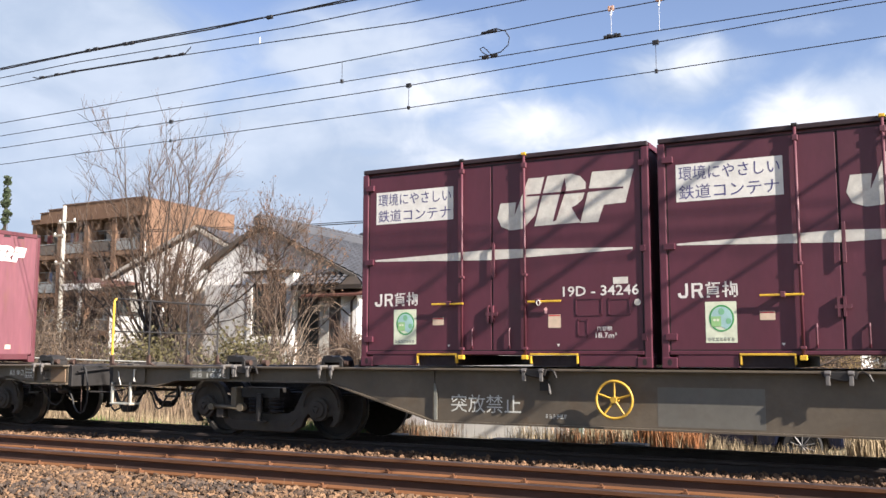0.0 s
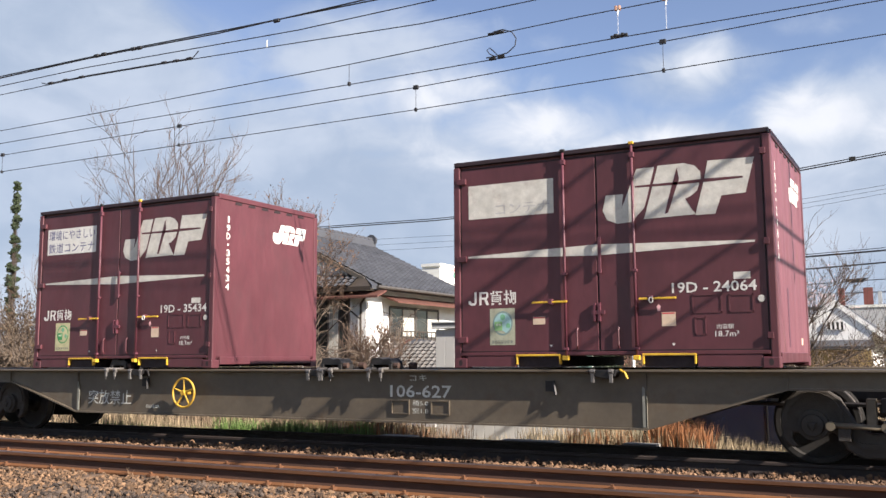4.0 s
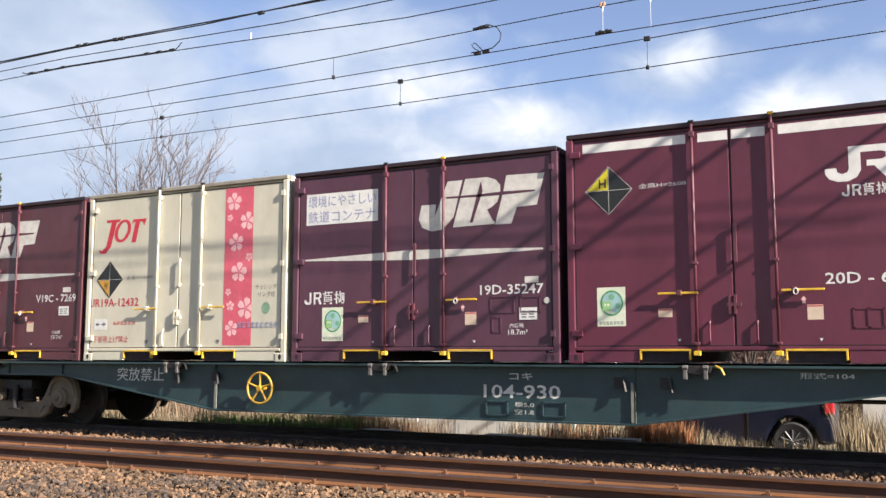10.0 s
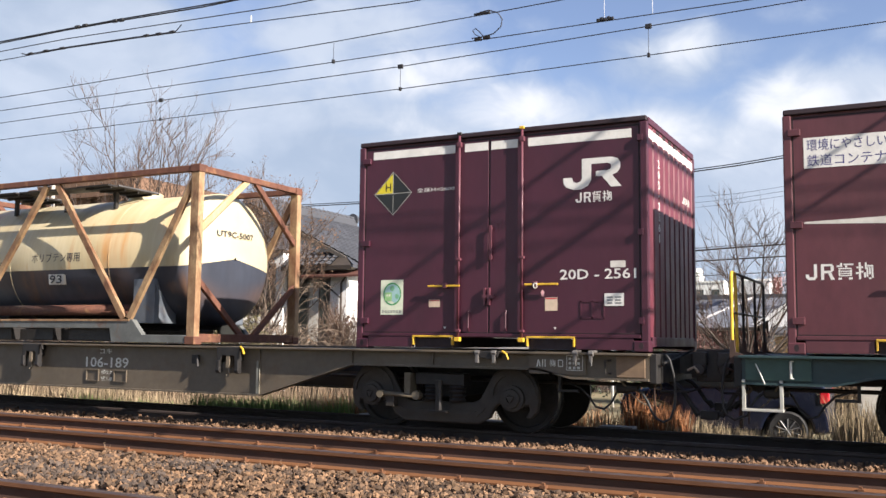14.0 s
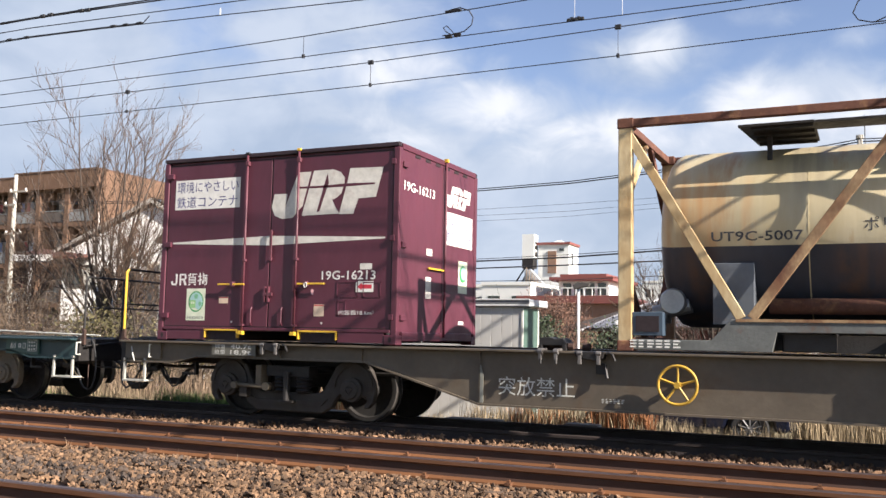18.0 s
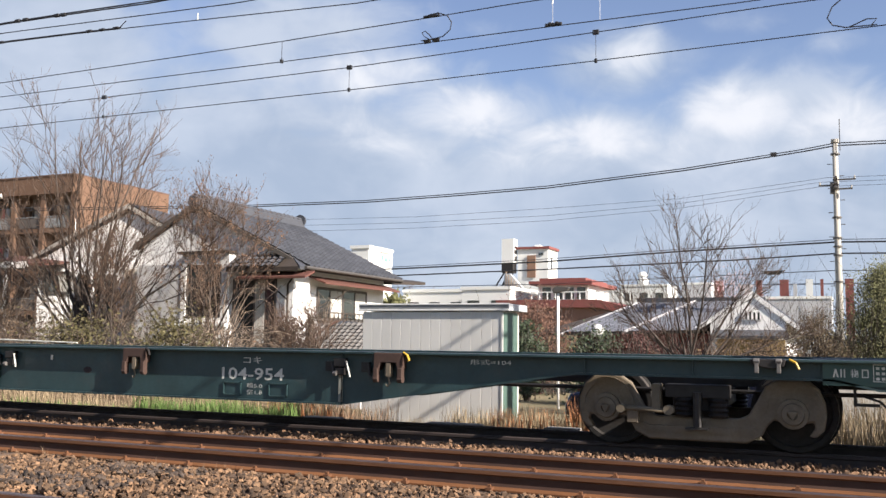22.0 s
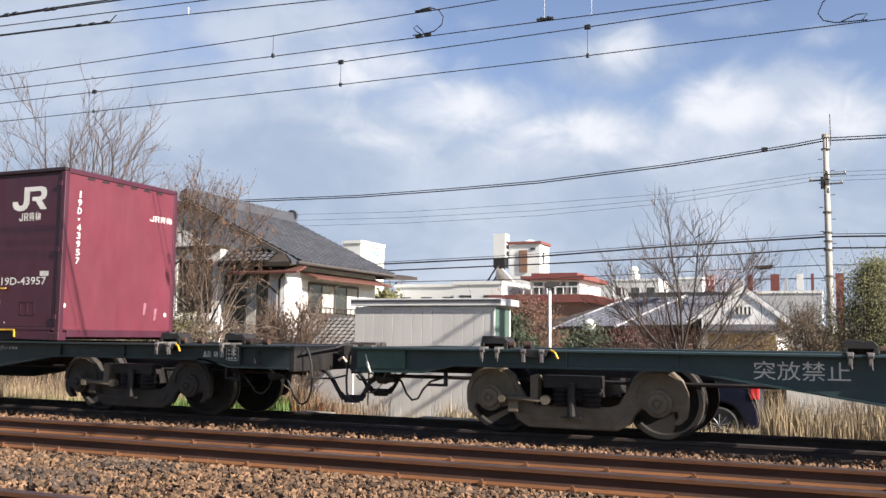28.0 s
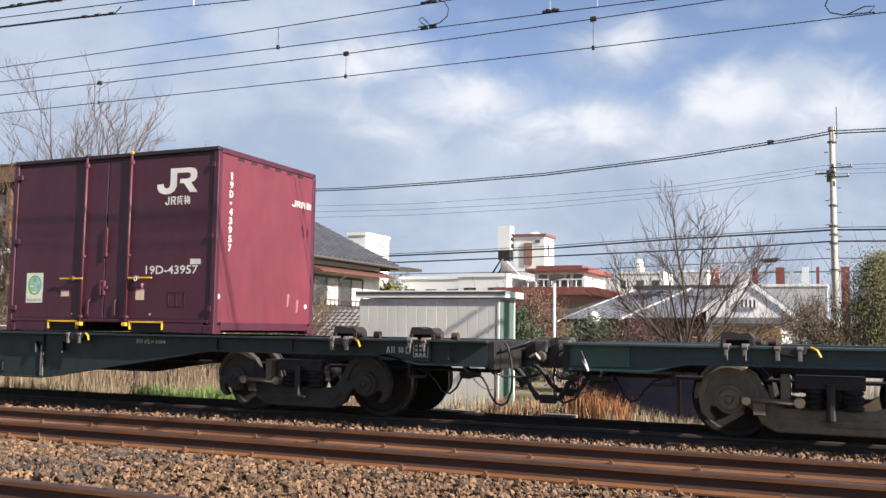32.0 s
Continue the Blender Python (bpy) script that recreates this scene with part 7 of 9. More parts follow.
def car():
    navy = mat("navy_car_paint", (0.010, 0.013, 0.028), 0.18, 0.1, 0.2, 2, spec=0.7)
    tyre = mat("tyre_rubber", (0.018, 0.018, 0.018), 0.85, 0, 0.3, 10)
    alloy = mat("grey_alloy", (0.132, 0.135, 0.138), 0.5, 0.4, 0.2, 8)
    lens = mat("red_tail_lens", (0.55, 0.02, 0.03), 0.2, 0, 0.1, 8)
    glass = glass_mat("dark_car_glass", (0.012, 0.014, 0.016), 0.05)
    c = thing("parked_car", "dark navy small car parked beside the reeds", "car", at=(-3.0, 16.8, -0.62))
    side = [(-1.68, 0.28), (-1.70, 0.62), (-1.62, 0.84), (-1.05, 0.96), (-0.55, 1.42), (-0.30, 1.50), (1.30, 1.50), (1.55, 1.42), (1.70, 0.92), (1.72, 0.60), (1.74, 0.36), (1.66, 0.26), (1.50, 0.26)]
    arch_r = [(1.10 + 0.38 * math.cos(a), 0.31 + 0.38 * math.sin(a)) for a in [math.pi * k / 10 for k in range(11)]]
    arch_f = [(-1.08 + 0.38 * math.cos(a), 0.31 + 0.38 * math.sin(a)) for a in [math.pi * k / 10 for k in range(11)]]
    part("body", Geo().prism(side + arch_r + [(0.66, 0.26), (-0.64, 0.26)] + arch_f + [(-1.5, 0.28)], "y", -0.74, 0.74), navy, c, bevel=0.05)
    part("underbody", Geo().box(-1.4, 1.4, -0.6, 0.6, 0.2, 0.5), BLACKSTEEL, c)
    for s in (-1, 1):
        y0, y1 = sorted((s * 0.742, s * 0.752))
        part("side_window", Geo().prism([(-0.82, 0.98), (-0.42, 1.38), (0.38, 1.40), (0.38, 0.98)], "y", y0, y1), glass, c)
        part("side_window", Geo().prism([(0.46, 0.98), (0.46, 1.40), (1.30, 1.40), (1.48, 1.0)], "y", y0, y1), glass, c)
        part("tail_lamp", Geo().box(1.60, 1.74 if s < 0 else 1.69, min(s * 0.62, s * 0.76), max(s * 0.62, s * 0.76), 0.76, 0.98), lens, c, "red tail lamp", bevel=0.02)
        part("sill_trim", Geo().box(-0.64, 0.66, min(s * 0.73, s * 0.76), max(s * 0.73, s * 0.76), 0.24, 0.30), BLACKSTEEL, c)
        part("door_gap", Geo().box(0.40, 0.415, y0, y1, 0.34, 1.45), BLACKSTEEL, c)
        for x in (-1.08, 1.10):
            yo = s * 0.755
            w = part("wheel", Geo().lathe([(yo - s * 0.20, 0.20), (yo - s * 0.20, 0.29), (yo - s * 0.17, 0.31), (yo - s * 0.03, 0.31), (yo, 0.285), (yo - s * 0.01, 0.205)], 28, (x, 0, 0.31)), tyre, c)
            rim = part("rim", Geo().lathe([(yo - s * 0.02, 0.205), (yo - s * 0.005, 0.20), (yo - s * 0.03, 0.17), (yo - s * 0.06, 0.05)], 24, (x, 0, 0.31)), BLACKSTEEL, w)
            for k in range(10):
                a = k * math.pi / 5 + 0.3
                part("rim_spoke", Geo().tube([(x, yo - s * 0.01, 0.31), (x + 0.19 * math.cos(a), yo - s * 0.008, 0.31 + 0.19 * math.sin(a))], 0.012, 6), alloy, w)
    part("rear_window", Geo().prism([(-0.60, 1.02), (0.60, 1.02), (0.52, 1.38), (-0.52, 1.38)], "x", 1.66, 1.675), glass, c)
    part("bumper", Geo().box(1.66, 1.78, -0.70, 0.70, 0.30, 0.52), navy, c, bevel=0.03)


car()


def blades(name, spans, seed, colour, label, category="grass"):
    """Upright stalks and leaves, each a thin bent strip."""
    rnd = random.Random(seed)
    vs, fs = [], []
    for x0, x1, y0, y1, n, h0, h1, w in spans:
        for _ in range(n):
            x, y = rnd.uniform(x0, x1), rnd.uniform(y0, y1)
            z = -0.22 - 0.38 * max(0, min(1, (y - 12.8) / 1.8)) if y > 12.0 else -0.07
            h = rnd.uniform(h0, h1) * (0.75 + 0.5 * noise.noise((x * 0.7, y * 0.7, 3.0)))
            a, lean = rnd.uniform(0, 6.28), rnd.uniform(0.02, 0.38) * h
            dx, dy = math.cos(a) * lean, math.sin(a) * lean
            b = rnd.uniform(0, 6.28)
            wx, wy = math.cos(b) * w, math.sin(b) * w
            k = len(vs)
            vs += [(x - wx, y - wy, z), (x + wx, y + wy, z), (x + 0.35 * dx + wx * 0.8, y + 0.35 * dy + wy * 0.8, z + 0.6 * h), (x + 0.35 * dx - wx * 0.8, y + 0.35 * dy - wy * 0.8, z + 0.6 * h), (x + dx, y + dy, z + h)]
            fs += [(k, k + 1, k + 2, k + 3), (k + 3, k + 2, k + 4)]
    me = bpy.data.meshes.new(name)
    me.from_pydata(vs, [], fs)
    me.materials.append(colour)
    return tagged(new(name, me), label, category, kind="stuff")


REED = mat("dry_reed", (0.2472, 0.1913, 0.1148), 0.85, 0, 0.3, 3, isl=0.5)
REDREED = mat("russet_dry_stalk", (0.2475, 0.1013, 0.0375), 0.85, 0, 0.3, 3, isl=0.45)
GRASS = mat("green_grass", (0.10, 0.17, 0.04), 0.8, 0, 0.4, 3, isl=0.5)
GREYSTALK = mat("grey_brown_stalk", (0.168, 0.119, 0.077), 0.9, 0, 0.3, 3, isl=0.5)
blades("dry_reeds", [(-1.05, 6.0, 13.3, 15.5, 6500, 0.55, 1.2, 0.006), (-3.1, -1.05, 12.9, 13.5, 800, 0.15, 0.42, 0.005), (-3.4, 0.2, 14.8, 15.9, 1900, 0.25, 0.58, 0.006), (-9.5, -8.0, 13.3, 15.0, 1250, 0.35, 0.75, 0.006), (-8.0, -5.9, 13.3, 15.0, 900, 0.15, 0.40, 0.006), (-5.9, -3.1, 13.3, 15.0, 2300, 0.35, 0.75, 0.006), (-16.0, -9.3, 13.3, 15.4, 4200, 0.35, 0.75, 0.006), (-40, -16, 12.8, 16, 5000, 0.3, 0.7, 0.008)], 11, REED, "pale dry reeds and grass beside the track")
blades("russet_reeds", [(-3.85, -3.0, 13.4, 14.0, 800, 0.6, 1.05, 0.006), (-5.2, -3.6, 13.4, 14.4, 520, 0.35, 0.75, 0.006), (-9.2, -7.6, 13.1, 14.6, 500, 0.4, 0.75, 0.005)], 12, REDREED, "russet dried stalks beside the track")
blades("green_grass", [(-11.8, -8.4, 12.95, 14.3, 4300, 0.22, 0.58, 0.006), (-15, -11.6, 12.9, 14.5, 1200, 0.15, 0.35, 0.006)], 13, GRASS, "green grass tufts among the dry reeds")
blades("tangled_stalks", [(-9.6, -7.4, 13.2, 15.0, 1300, 0.5, 0.9, 0.006), (-30, -10, 14.6, 17.0, 6500, 0.7, 1.5, 0.007), (-1.0, 5.0, 14.0, 15.6, 1200, 0.6, 1.1, 0.006)], 14, GREYSTALK, "grey-brown tangled dead stalks")
blades("rail_side_weeds", [(-5.45, -5.0, 6.95, 7.02, 10, 0.10, 0.2, 0.002), (-7.55, -7.4, 6.98, 7.03, 5, 0.08, 0.14, 0.003), (-6.2, -5.9, 6.95, 7.0, 5, 0.08, 0.15, 0.002)], 15, GREYSTALK, "thin dead weeds growing at the rail")


def low_things():
    for x, y, w in ((-7.55, 12.55, 0.30), (-5.35, 12.6, 0.42), (-3.75, 12.75, 0.24)):
        o = part("concrete_cable_cover", Geo().box(x - w, x + w, y - 0.12, y + 0.12, -0.30, -0.07), mat("dirty_concrete", (0.20, 0.185, 0.16), 0.9, 0, 0.35, 4, bump=0.2), bevel=0.01)
        tagged(o, "short concrete trough cover beside the track", "trough", "trough covers")
    wl = part("boundary_wall", Geo().box(-1.0, 14, 19.2, 19.35, -0.75, 0.55), mat("whitish_block_wall", (0.55, 0.53, 0.48), 0.8, 0, 0.25, 2, stain=0.3, scol=(0.3, 0.28, 0.24)))
    tagged(wl, "low whitish block wall behind the reeds", kind="structure")


low_things()

# ---- houses ----
PLASTER = mat("white_plaster", (0.82, 0.81, 0.78), 0.8, 0, 0.15, 1.2, stain=0.2, scol=(0.5, 0.47, 0.42), bump=0.1)
GREYPLASTER = mat("weathered_grey_plaster", (0.46, 0.45, 0.45), 0.85, 0, 0.25, 1.0, stain=0.3, scol=(0.3, 0.28, 0.26), bump=0.1)
TILE = mat("grey_clay_tile", (0.052, 0.055, 0.063), 0.55, 0, 0.3, 1.2, isl=0.22)
PALEPLASTER = mat("pale_grey_plaster", (0.60, 0.59, 0.57), 0.85, 0, 0.22, 1.0, stain=0.3, scol=(0.4, 0.38, 0.35), bump=0.1)
SLATE = mat("blue_grey_tile", (0.155, 0.165, 0.19), 0.8, 0, 0.25, 1.2, isl=0.15, spec=0.25)
TILE_ONE = mat("grey_roof_tile", (0.052, 0.055, 0.063), 0.55, 0, 0.3, 1.2, rand=0.22)
DARKWOOD = mat("dark_timber", (0.04, 0.03, 0.023), 0.8, 0, 0.4, 4, bump=0.2)
RUSTROOF = mat("rusty_sheet_awning", (0.105, 0.040, 0.028), 0.75, 0, 0.4, 3, stain=0.4, scol=(0.13, 0.05, 0.04))
PANE = glass_mat("dim_window_glass", (0.03, 0.035, 0.035), 0.08)
CURTAIN = mat("pale_curtain", (0.48, 0.47, 0.42), 0.9, 0, 0.2, 6, stretch=(6, 6, 0.3))
FRAME = mat("bronze_window_frame", (0.11, 0.10, 0.09), 0.5, 0.4, 0.2, 6)


def tiled(parent, o, u, v, pitch=0.27, course=0.25, name="roof_tiles", clay=None, relief=1.0, singles=0):
    """Rows of curved tiles over a slope: o is a lower corner, u the eave, v the way up."""
    o, u, v = Vector(o), Vector(u), Vector(v)
    n = u.cross(v).normalized()
    if n.z < 0:
        n = -n
    cols, rows = max(1, round(u.length / pitch)), max(1, round(v.length / course))
    du, dv = u / cols, v / rows
    g = Geo()
    wave = ((0.0, 0.035), (0.22, 0.0), (0.55, -0.012), (0.8, 0.02), (1.0, 0.05))
    m = len(wave)
    low = [du * k - dv * 0.10 + n * (h + 0.045) * relief for k, h in wave]
    top = [du * k + dv * 1.0 + n * (h + 0.008) * relief for k, h in wave]
    lip = [p - n * 0.03 * relief for p in low]
    faces = [(i, i + 1, m + i + 1, m + i) for i in range(m - 1)] + [(2 * m + i, 2 * m + i + 1, i + 1, i) for i in range(m - 1)]
    one = None
    if singles:
        one = bpy.data.meshes.new("roof_tile")
        one.from_pydata([tuple(p) for p in low + top + lip], [], faces)
        one.materials.append(clay or TILE_ONE)
    left = singles
    for r in range(rows):
        for c in range(cols):
            a = o + du * c + dv * r
            if left > 0:
                left -= 1
                part("roof_tile", one, None, parent).matrix_basis = pose(a.x, a.y, a.z)
            else:
                g.add([p + a for p in low + top + lip], faces)
    if not g.f:
        return None
    me = bpy.data.meshes.new(name)
    me.from_pydata([tuple(p) for p in g.v], [], g.f)
    me.materials.append(clay or TILE)
    ob = part(name, me, clay or TILE, parent, kind="stuff")
    return ob


def slab(parent, pts, t, m, name="roof"):
    """A sloping plate from four corners, t thick downwards."""
    g = Geo()
    g.add(list(pts) + [(p[0], p[1], p[2] - t) for p in pts], [(0, 1, 2, 3), (7, 6, 5, 4), (0, 4, 5, 1), (1, 5, 6, 2), (2, 6, 7, 3), (3, 7, 4, 0)])
    return part(name, g, m, parent)


def window(parent, x0, x1, y, z0, z1, face="y", panes=2, curtain=True, depth=0.08):
    """A framed window set in a wall that faces the viewer (y) or the right-hand side (x; then x0, x1 run along y)."""
    def bx(a, b, d0, d1, c, d):
        return Geo().box(a, b, y + d0, y + d1, c, d) if face == "y" else Geo().box(y - d1, y - d0, a, b, c, d)
    w = part("window", bx(x0, x1, 0.02, depth + 0.03, z0, z1), FRAME, parent)
    for i in range(panes):
        a, b = x0 + (x1 - x0) * i / panes + 0.03, x0 + (x1 - x0) * (i + 1) / panes - 0.03
        part("pane", bx(a, b, -0.004, 0.02, z0 + 0.05, z1 - 0.05), CURTAIN if curtain and i % 4 == 2 - (panes < 4) else PANE, w)
    g = bx(x0 - 0.03, x0 + 0.03, -0.03, 0.03, z0, z1)
    for q in (bx(x1 - 0.03, x1 + 0.03, -0.03, 0.03, z0, z1), bx(x0, x1, -0.03, 0.03, z1 - 0.04, z1 + 0.03), bx(x0, x1, -0.04, 0.03, z0 - 0.05, z0 + 0.03), bx((x0 + x1) / 2 - 0.025, (x0 + x1) / 2 + 0.025, -0.02, 0.03, z0, z1)):
        g.add(q.v, q.f)
    part("window_frame", g, FRAME, w)


def main_house():
    h = thing("tiled_house", "white plastered house with a grey tiled roof", "house", "houses")
    xe, xr, xl, y0, y1 = -14.17, -18.33, -20.6, 22.2, 28.5
    ze, zr, gz = 3.2, 5.2, -0.7
    xw, yw = xe - 0.60, y0 + 0.30
    # walls with window openings left open
    g = Geo()
    g.box(-18.4, xw, yw + 0.2, y1 - 0.7, gz, ze - 0.15)
    # solid block, its dark colour standing in for the gloom of unlit rooms
    part("wall_core", g, mat("dim_interior", (0.05, 0.045, 0.04), 0.9), h)
    part("wall", Geo().box(-15.22, xw, yw, yw + 0.2, gz, ze), PLASTER, h, "white plastered corner wall")
    part("wall", Geo().box(-16.75, -15.22, yw, yw + 0.2, gz, 0.9), DARKWOOD, h)
    part("wall", Geo().box(-16.75, -15.22, yw, yw + 0.2, 2.90, ze), PLASTER, h)
    # white bay with a deep window
    part("bay_wall", Geo().box(-18.50, -18.32, y0 + 0.05, 24.2, gz, 3.64), PLASTER, h)
    part("bay_wall", Geo().box(-17.02, -16.75, y0 + 0.05, 24.2, gz, 3.64), PLASTER, h)
    part("bay_wall", Geo().box(-18.32, -17.02, y0 + 0.05, y0 + 0.25, 3.32, 3.64), PLASTER, h)
    part("bay_wall", Geo().box(-18.32, -17.02, y0 + 0.05, y0 + 0.25, gz, 1.72), PLASTER, h)
    part("bay_roof", Geo().box(-18.6, -16.70, y0 - 0.05, 24.2, 3.64, 3.72), DARKWOOD, h)
    part("bay_sill", Geo().box(-18.6, -16.75, y0 - 0.10, y0 + 0.04, 1.48, 1.58), PLASTER, h)
    window(h, -18.30, -17.04, y0 + 0.12, 1.74, 3.30, "y", 2, False)
    part("wall", Geo().box(xw - 0.0, xw + 0.12, yw, 23.75, gz, ze), PLASTER, h)
    part("wall", Geo().box(xw, xw + 0.12, 23.75, 28.1, gz, 1.72), PLASTER, h)
    part("wall", Geo().box(xw, xw + 0.12, 23.75, 28.1, 2.70, ze), PLASTER, h)
    part("wall", Geo().box(xw, xw + 0.12, 26.9, 28.1, 1.72, 2.70), PLASTER, h)
    window(h, 23.8, 25.3, xw + 0.12, 1.74, 2.68, "x", 2)
    window(h, 25.35, 26.85, xw + 0.12, 1.74, 2.68, "x", 2)
    window(h, -16.72, -15.24, yw, 0.92, 2.88, "y", 4)
    part("balcony_rail", Geo().box(xw + 0.14, xw + 0.40, 23.8, 26.8, 1.62, 1.70).box(xw + 0.37, xw + 0.40, 23.8, 26.8, 1.92, 1.96), DARKWOOD, h)
    for k in range(12):
        part("rail_baluster", Geo().box(xw + 0.375, xw + 0.395, 23.85 + 0.26 * k, 23.875 + 0.26 * k, 1.70, 1.92), DARKWOOD, h)
    # roof: two slopes on a ridge that runs away from the tracks, and a skirt below the gable
    zl = 4.0
    part("wall", Geo().box(xl + 0.35, -18.5, y0 + 0.08, y1 - 0.7, gz, 3.35), PALEPLASTER, h)
    for z, x in ((ze, xe), (zl, xl)):
        slab(h, [(x, y0 + 0.3, z), (x, y1, z), (xr, y1, zr), (xr, y0 + 0.3, zr)], 0.12, DARKWOOD)
    tiled(h, (xe, y0 + 0.3, ze), (0, y1 - y0 - 0.3, 0), (xr - xe, 0, zr - ze), singles=300)
    tiled(h, (xl, y0 + 0.3, zl), (0, y1 - y0 - 0.3, 0), (xr - xl, 0, zr - zl))
    slab(h, [(-16.7, y0 - 0.15, ze - 0.02), (xe - 0.05, y0 - 0.15, ze - 0.02), (xe - 0.75, y0 + 0.5, ze + 0.42), (-16.7, y0 + 0.5, ze + 0.42)], 0.12, DARKWOOD)
    tiled(h, (-16.65, y0 - 0.15, ze), (xe + 16.0, 0, 0), (0, 0.65, 0.44), 0.22, 0.2, singles=80)
    slab(h, [(xe, y0 - 0.15, ze), (xe, y0 + 0.3, ze), (xe - 0.75, y0 + 0.5, ze + 0.42), (xe - 0.75, y0 + 0.5, ze + 0.42)], 0.10, TILE)
    part("gable_wall", Geo().prism([(xl + 0.3, 3.3), (xe - 1.0, ze + 0.1), (xe - 1.0, ze + 0.35), (xr + 0.2, zr - 0.25), (xr - 0.2, zr - 0.25), (xl + 0.3, zl)], "y", y0 + 0.38, y0 + 0.6), PLASTER, h)
    part("barge_board", Geo().prism([(xr, zr + 0.02), (xr, zr - 0.12), (xe - 0.5, ze + 0.14), (xe - 0.5, ze + 0.27)], "y", y0 + 0.22, y0 + 0.3), mat("greyed_barge_board", (0.085, 0.075, 0.065), 0.85, 0, 0.4, 1.5, stain=0.4), h)
    part("barge_board", Geo().prism([(xr, zr + 0.02), (xr, zr - 0.12), (xl, zl - 0.14), (xl, zl + 0.0)], "y", y0 + 0.22, y0 + 0.3), mat("greyed_barge_board", (0.085, 0.075, 0.065), 0.85, 0, 0.4, 1.5, stain=0.4), h)
    rd = part("ridge", Geo().prism([(xr - 0.16, zr + 0.0), (xr + 0.16, zr), (xr + 0.13, zr + 0.20), (xr + 0.07, zr + 0.27), (xr - 0.07, zr + 0.27), (xr - 0.13, zr + 0.20)], "y", y0 + 0.2, y1 + 0.05), TILE, h)
    for k in range(22):
        y = y0 + 0.3 + k * (y1 - y0 - 0.3) / 22
        part("ridge_tile", Geo().lathe([(y, 0.085), (y + 0.20, 0.085), (y + 0.21, 0.10), (y + 0.235, 0.10)], 10, (xr, 0, zr + 0.27)), TILE, rd)
    part("ridge_end", Geo().lathe([(y1 - 0.05, 0.22), (y1 + 0.08, 0.2), (y1 + 0.12, 0.1)], 14, (xr, 0, zr + 0.25)), TILE, rd)
    slab(h, [(xe - 0.6, y1 - 0.2, ze - 0.05), (xe + 0.5, y1 + 0.9, ze - 0.02), (xe - 0.3, y1 + 1.6, ze + 0.1), (xe - 1.5, y1 + 1.0, ze + 0.2)], 0.1, DARKWOOD)
    slab(h, [(xw + 0.72, 23.3, 2.80), (xw + 0.72, 28.2, 2.80), (xw + 0.1, 28.2, 3.02), (xw + 0.1, 23.3, 3.02)], 0.05, RUSTROOF, "awning")
    slab(h, [(-16.3, yw - 0.5, 2.90), (-13.95, yw - 0.5, 2.90), (-13.95, yw, 3.08), (-16.3, yw, 3.08)], 0.06, RUSTROOF, "awning")
    part("downpipe", Geo().tube([(xw + 0.55, yw - 0.10, ze - 0.10), (xw + 0.12, yw - 0.07, ze - 0.32), (xw - 0.03, yw - 0.06, ze - 0.50), (xw - 0.03, yw - 0.06, gz)], 0.032, 8), DARKWOOD, h)
    part("downpipe", Geo().tube([(-15.3, yw - 0.40, 2.84), (-15.2, yw - 0.06, 2.55), (xw - 0.03, yw - 0.06, 2.25)], 0.022, 6), DARKWOOD, h)
    part("gutter", Geo().tube([(xe + 0.05, y0 + 0.1, ze - 0.03), (xe + 0.05, y1, ze - 0.03)], 0.05, 8), FRAME, h)
    # low tiled porch beside the wall
    slab(h, [(-13.4, 20.6, 0.75), (-11.3, 20.6, 0.75), (-11.6, 21.7, 1.55), (-12.6, 21.7, 1.65)], 0.08, TILE, "porch_roof")
    tiled(h, (-13.3, 20.55, 0.78), (2.0, 0, 0), (0.15, 1.1, 0.8), 0.17, 0.16, name="porch_tiles", clay=mat("pale_porch_tile", (0.135, 0.128, 0.118), 0.7, 0, 0.3, 3, rand=0.2), relief=0.6, singles=120)
    part("porch_wall", Geo().box(-13.1, -11.5, 20.9, 22.3, gz, 0.75), GREYPLASTER, h)
    part("porch_board", Geo().tube([(-13.45, 20.5, 0.72), (-12.7, 21.7, 1.62)], 0.05, 4).tube([(-11.25, 20.5, 0.72), (-11.6, 21.7, 1.55)], 0.05, 4), RUSTROOF, h)


main_house()


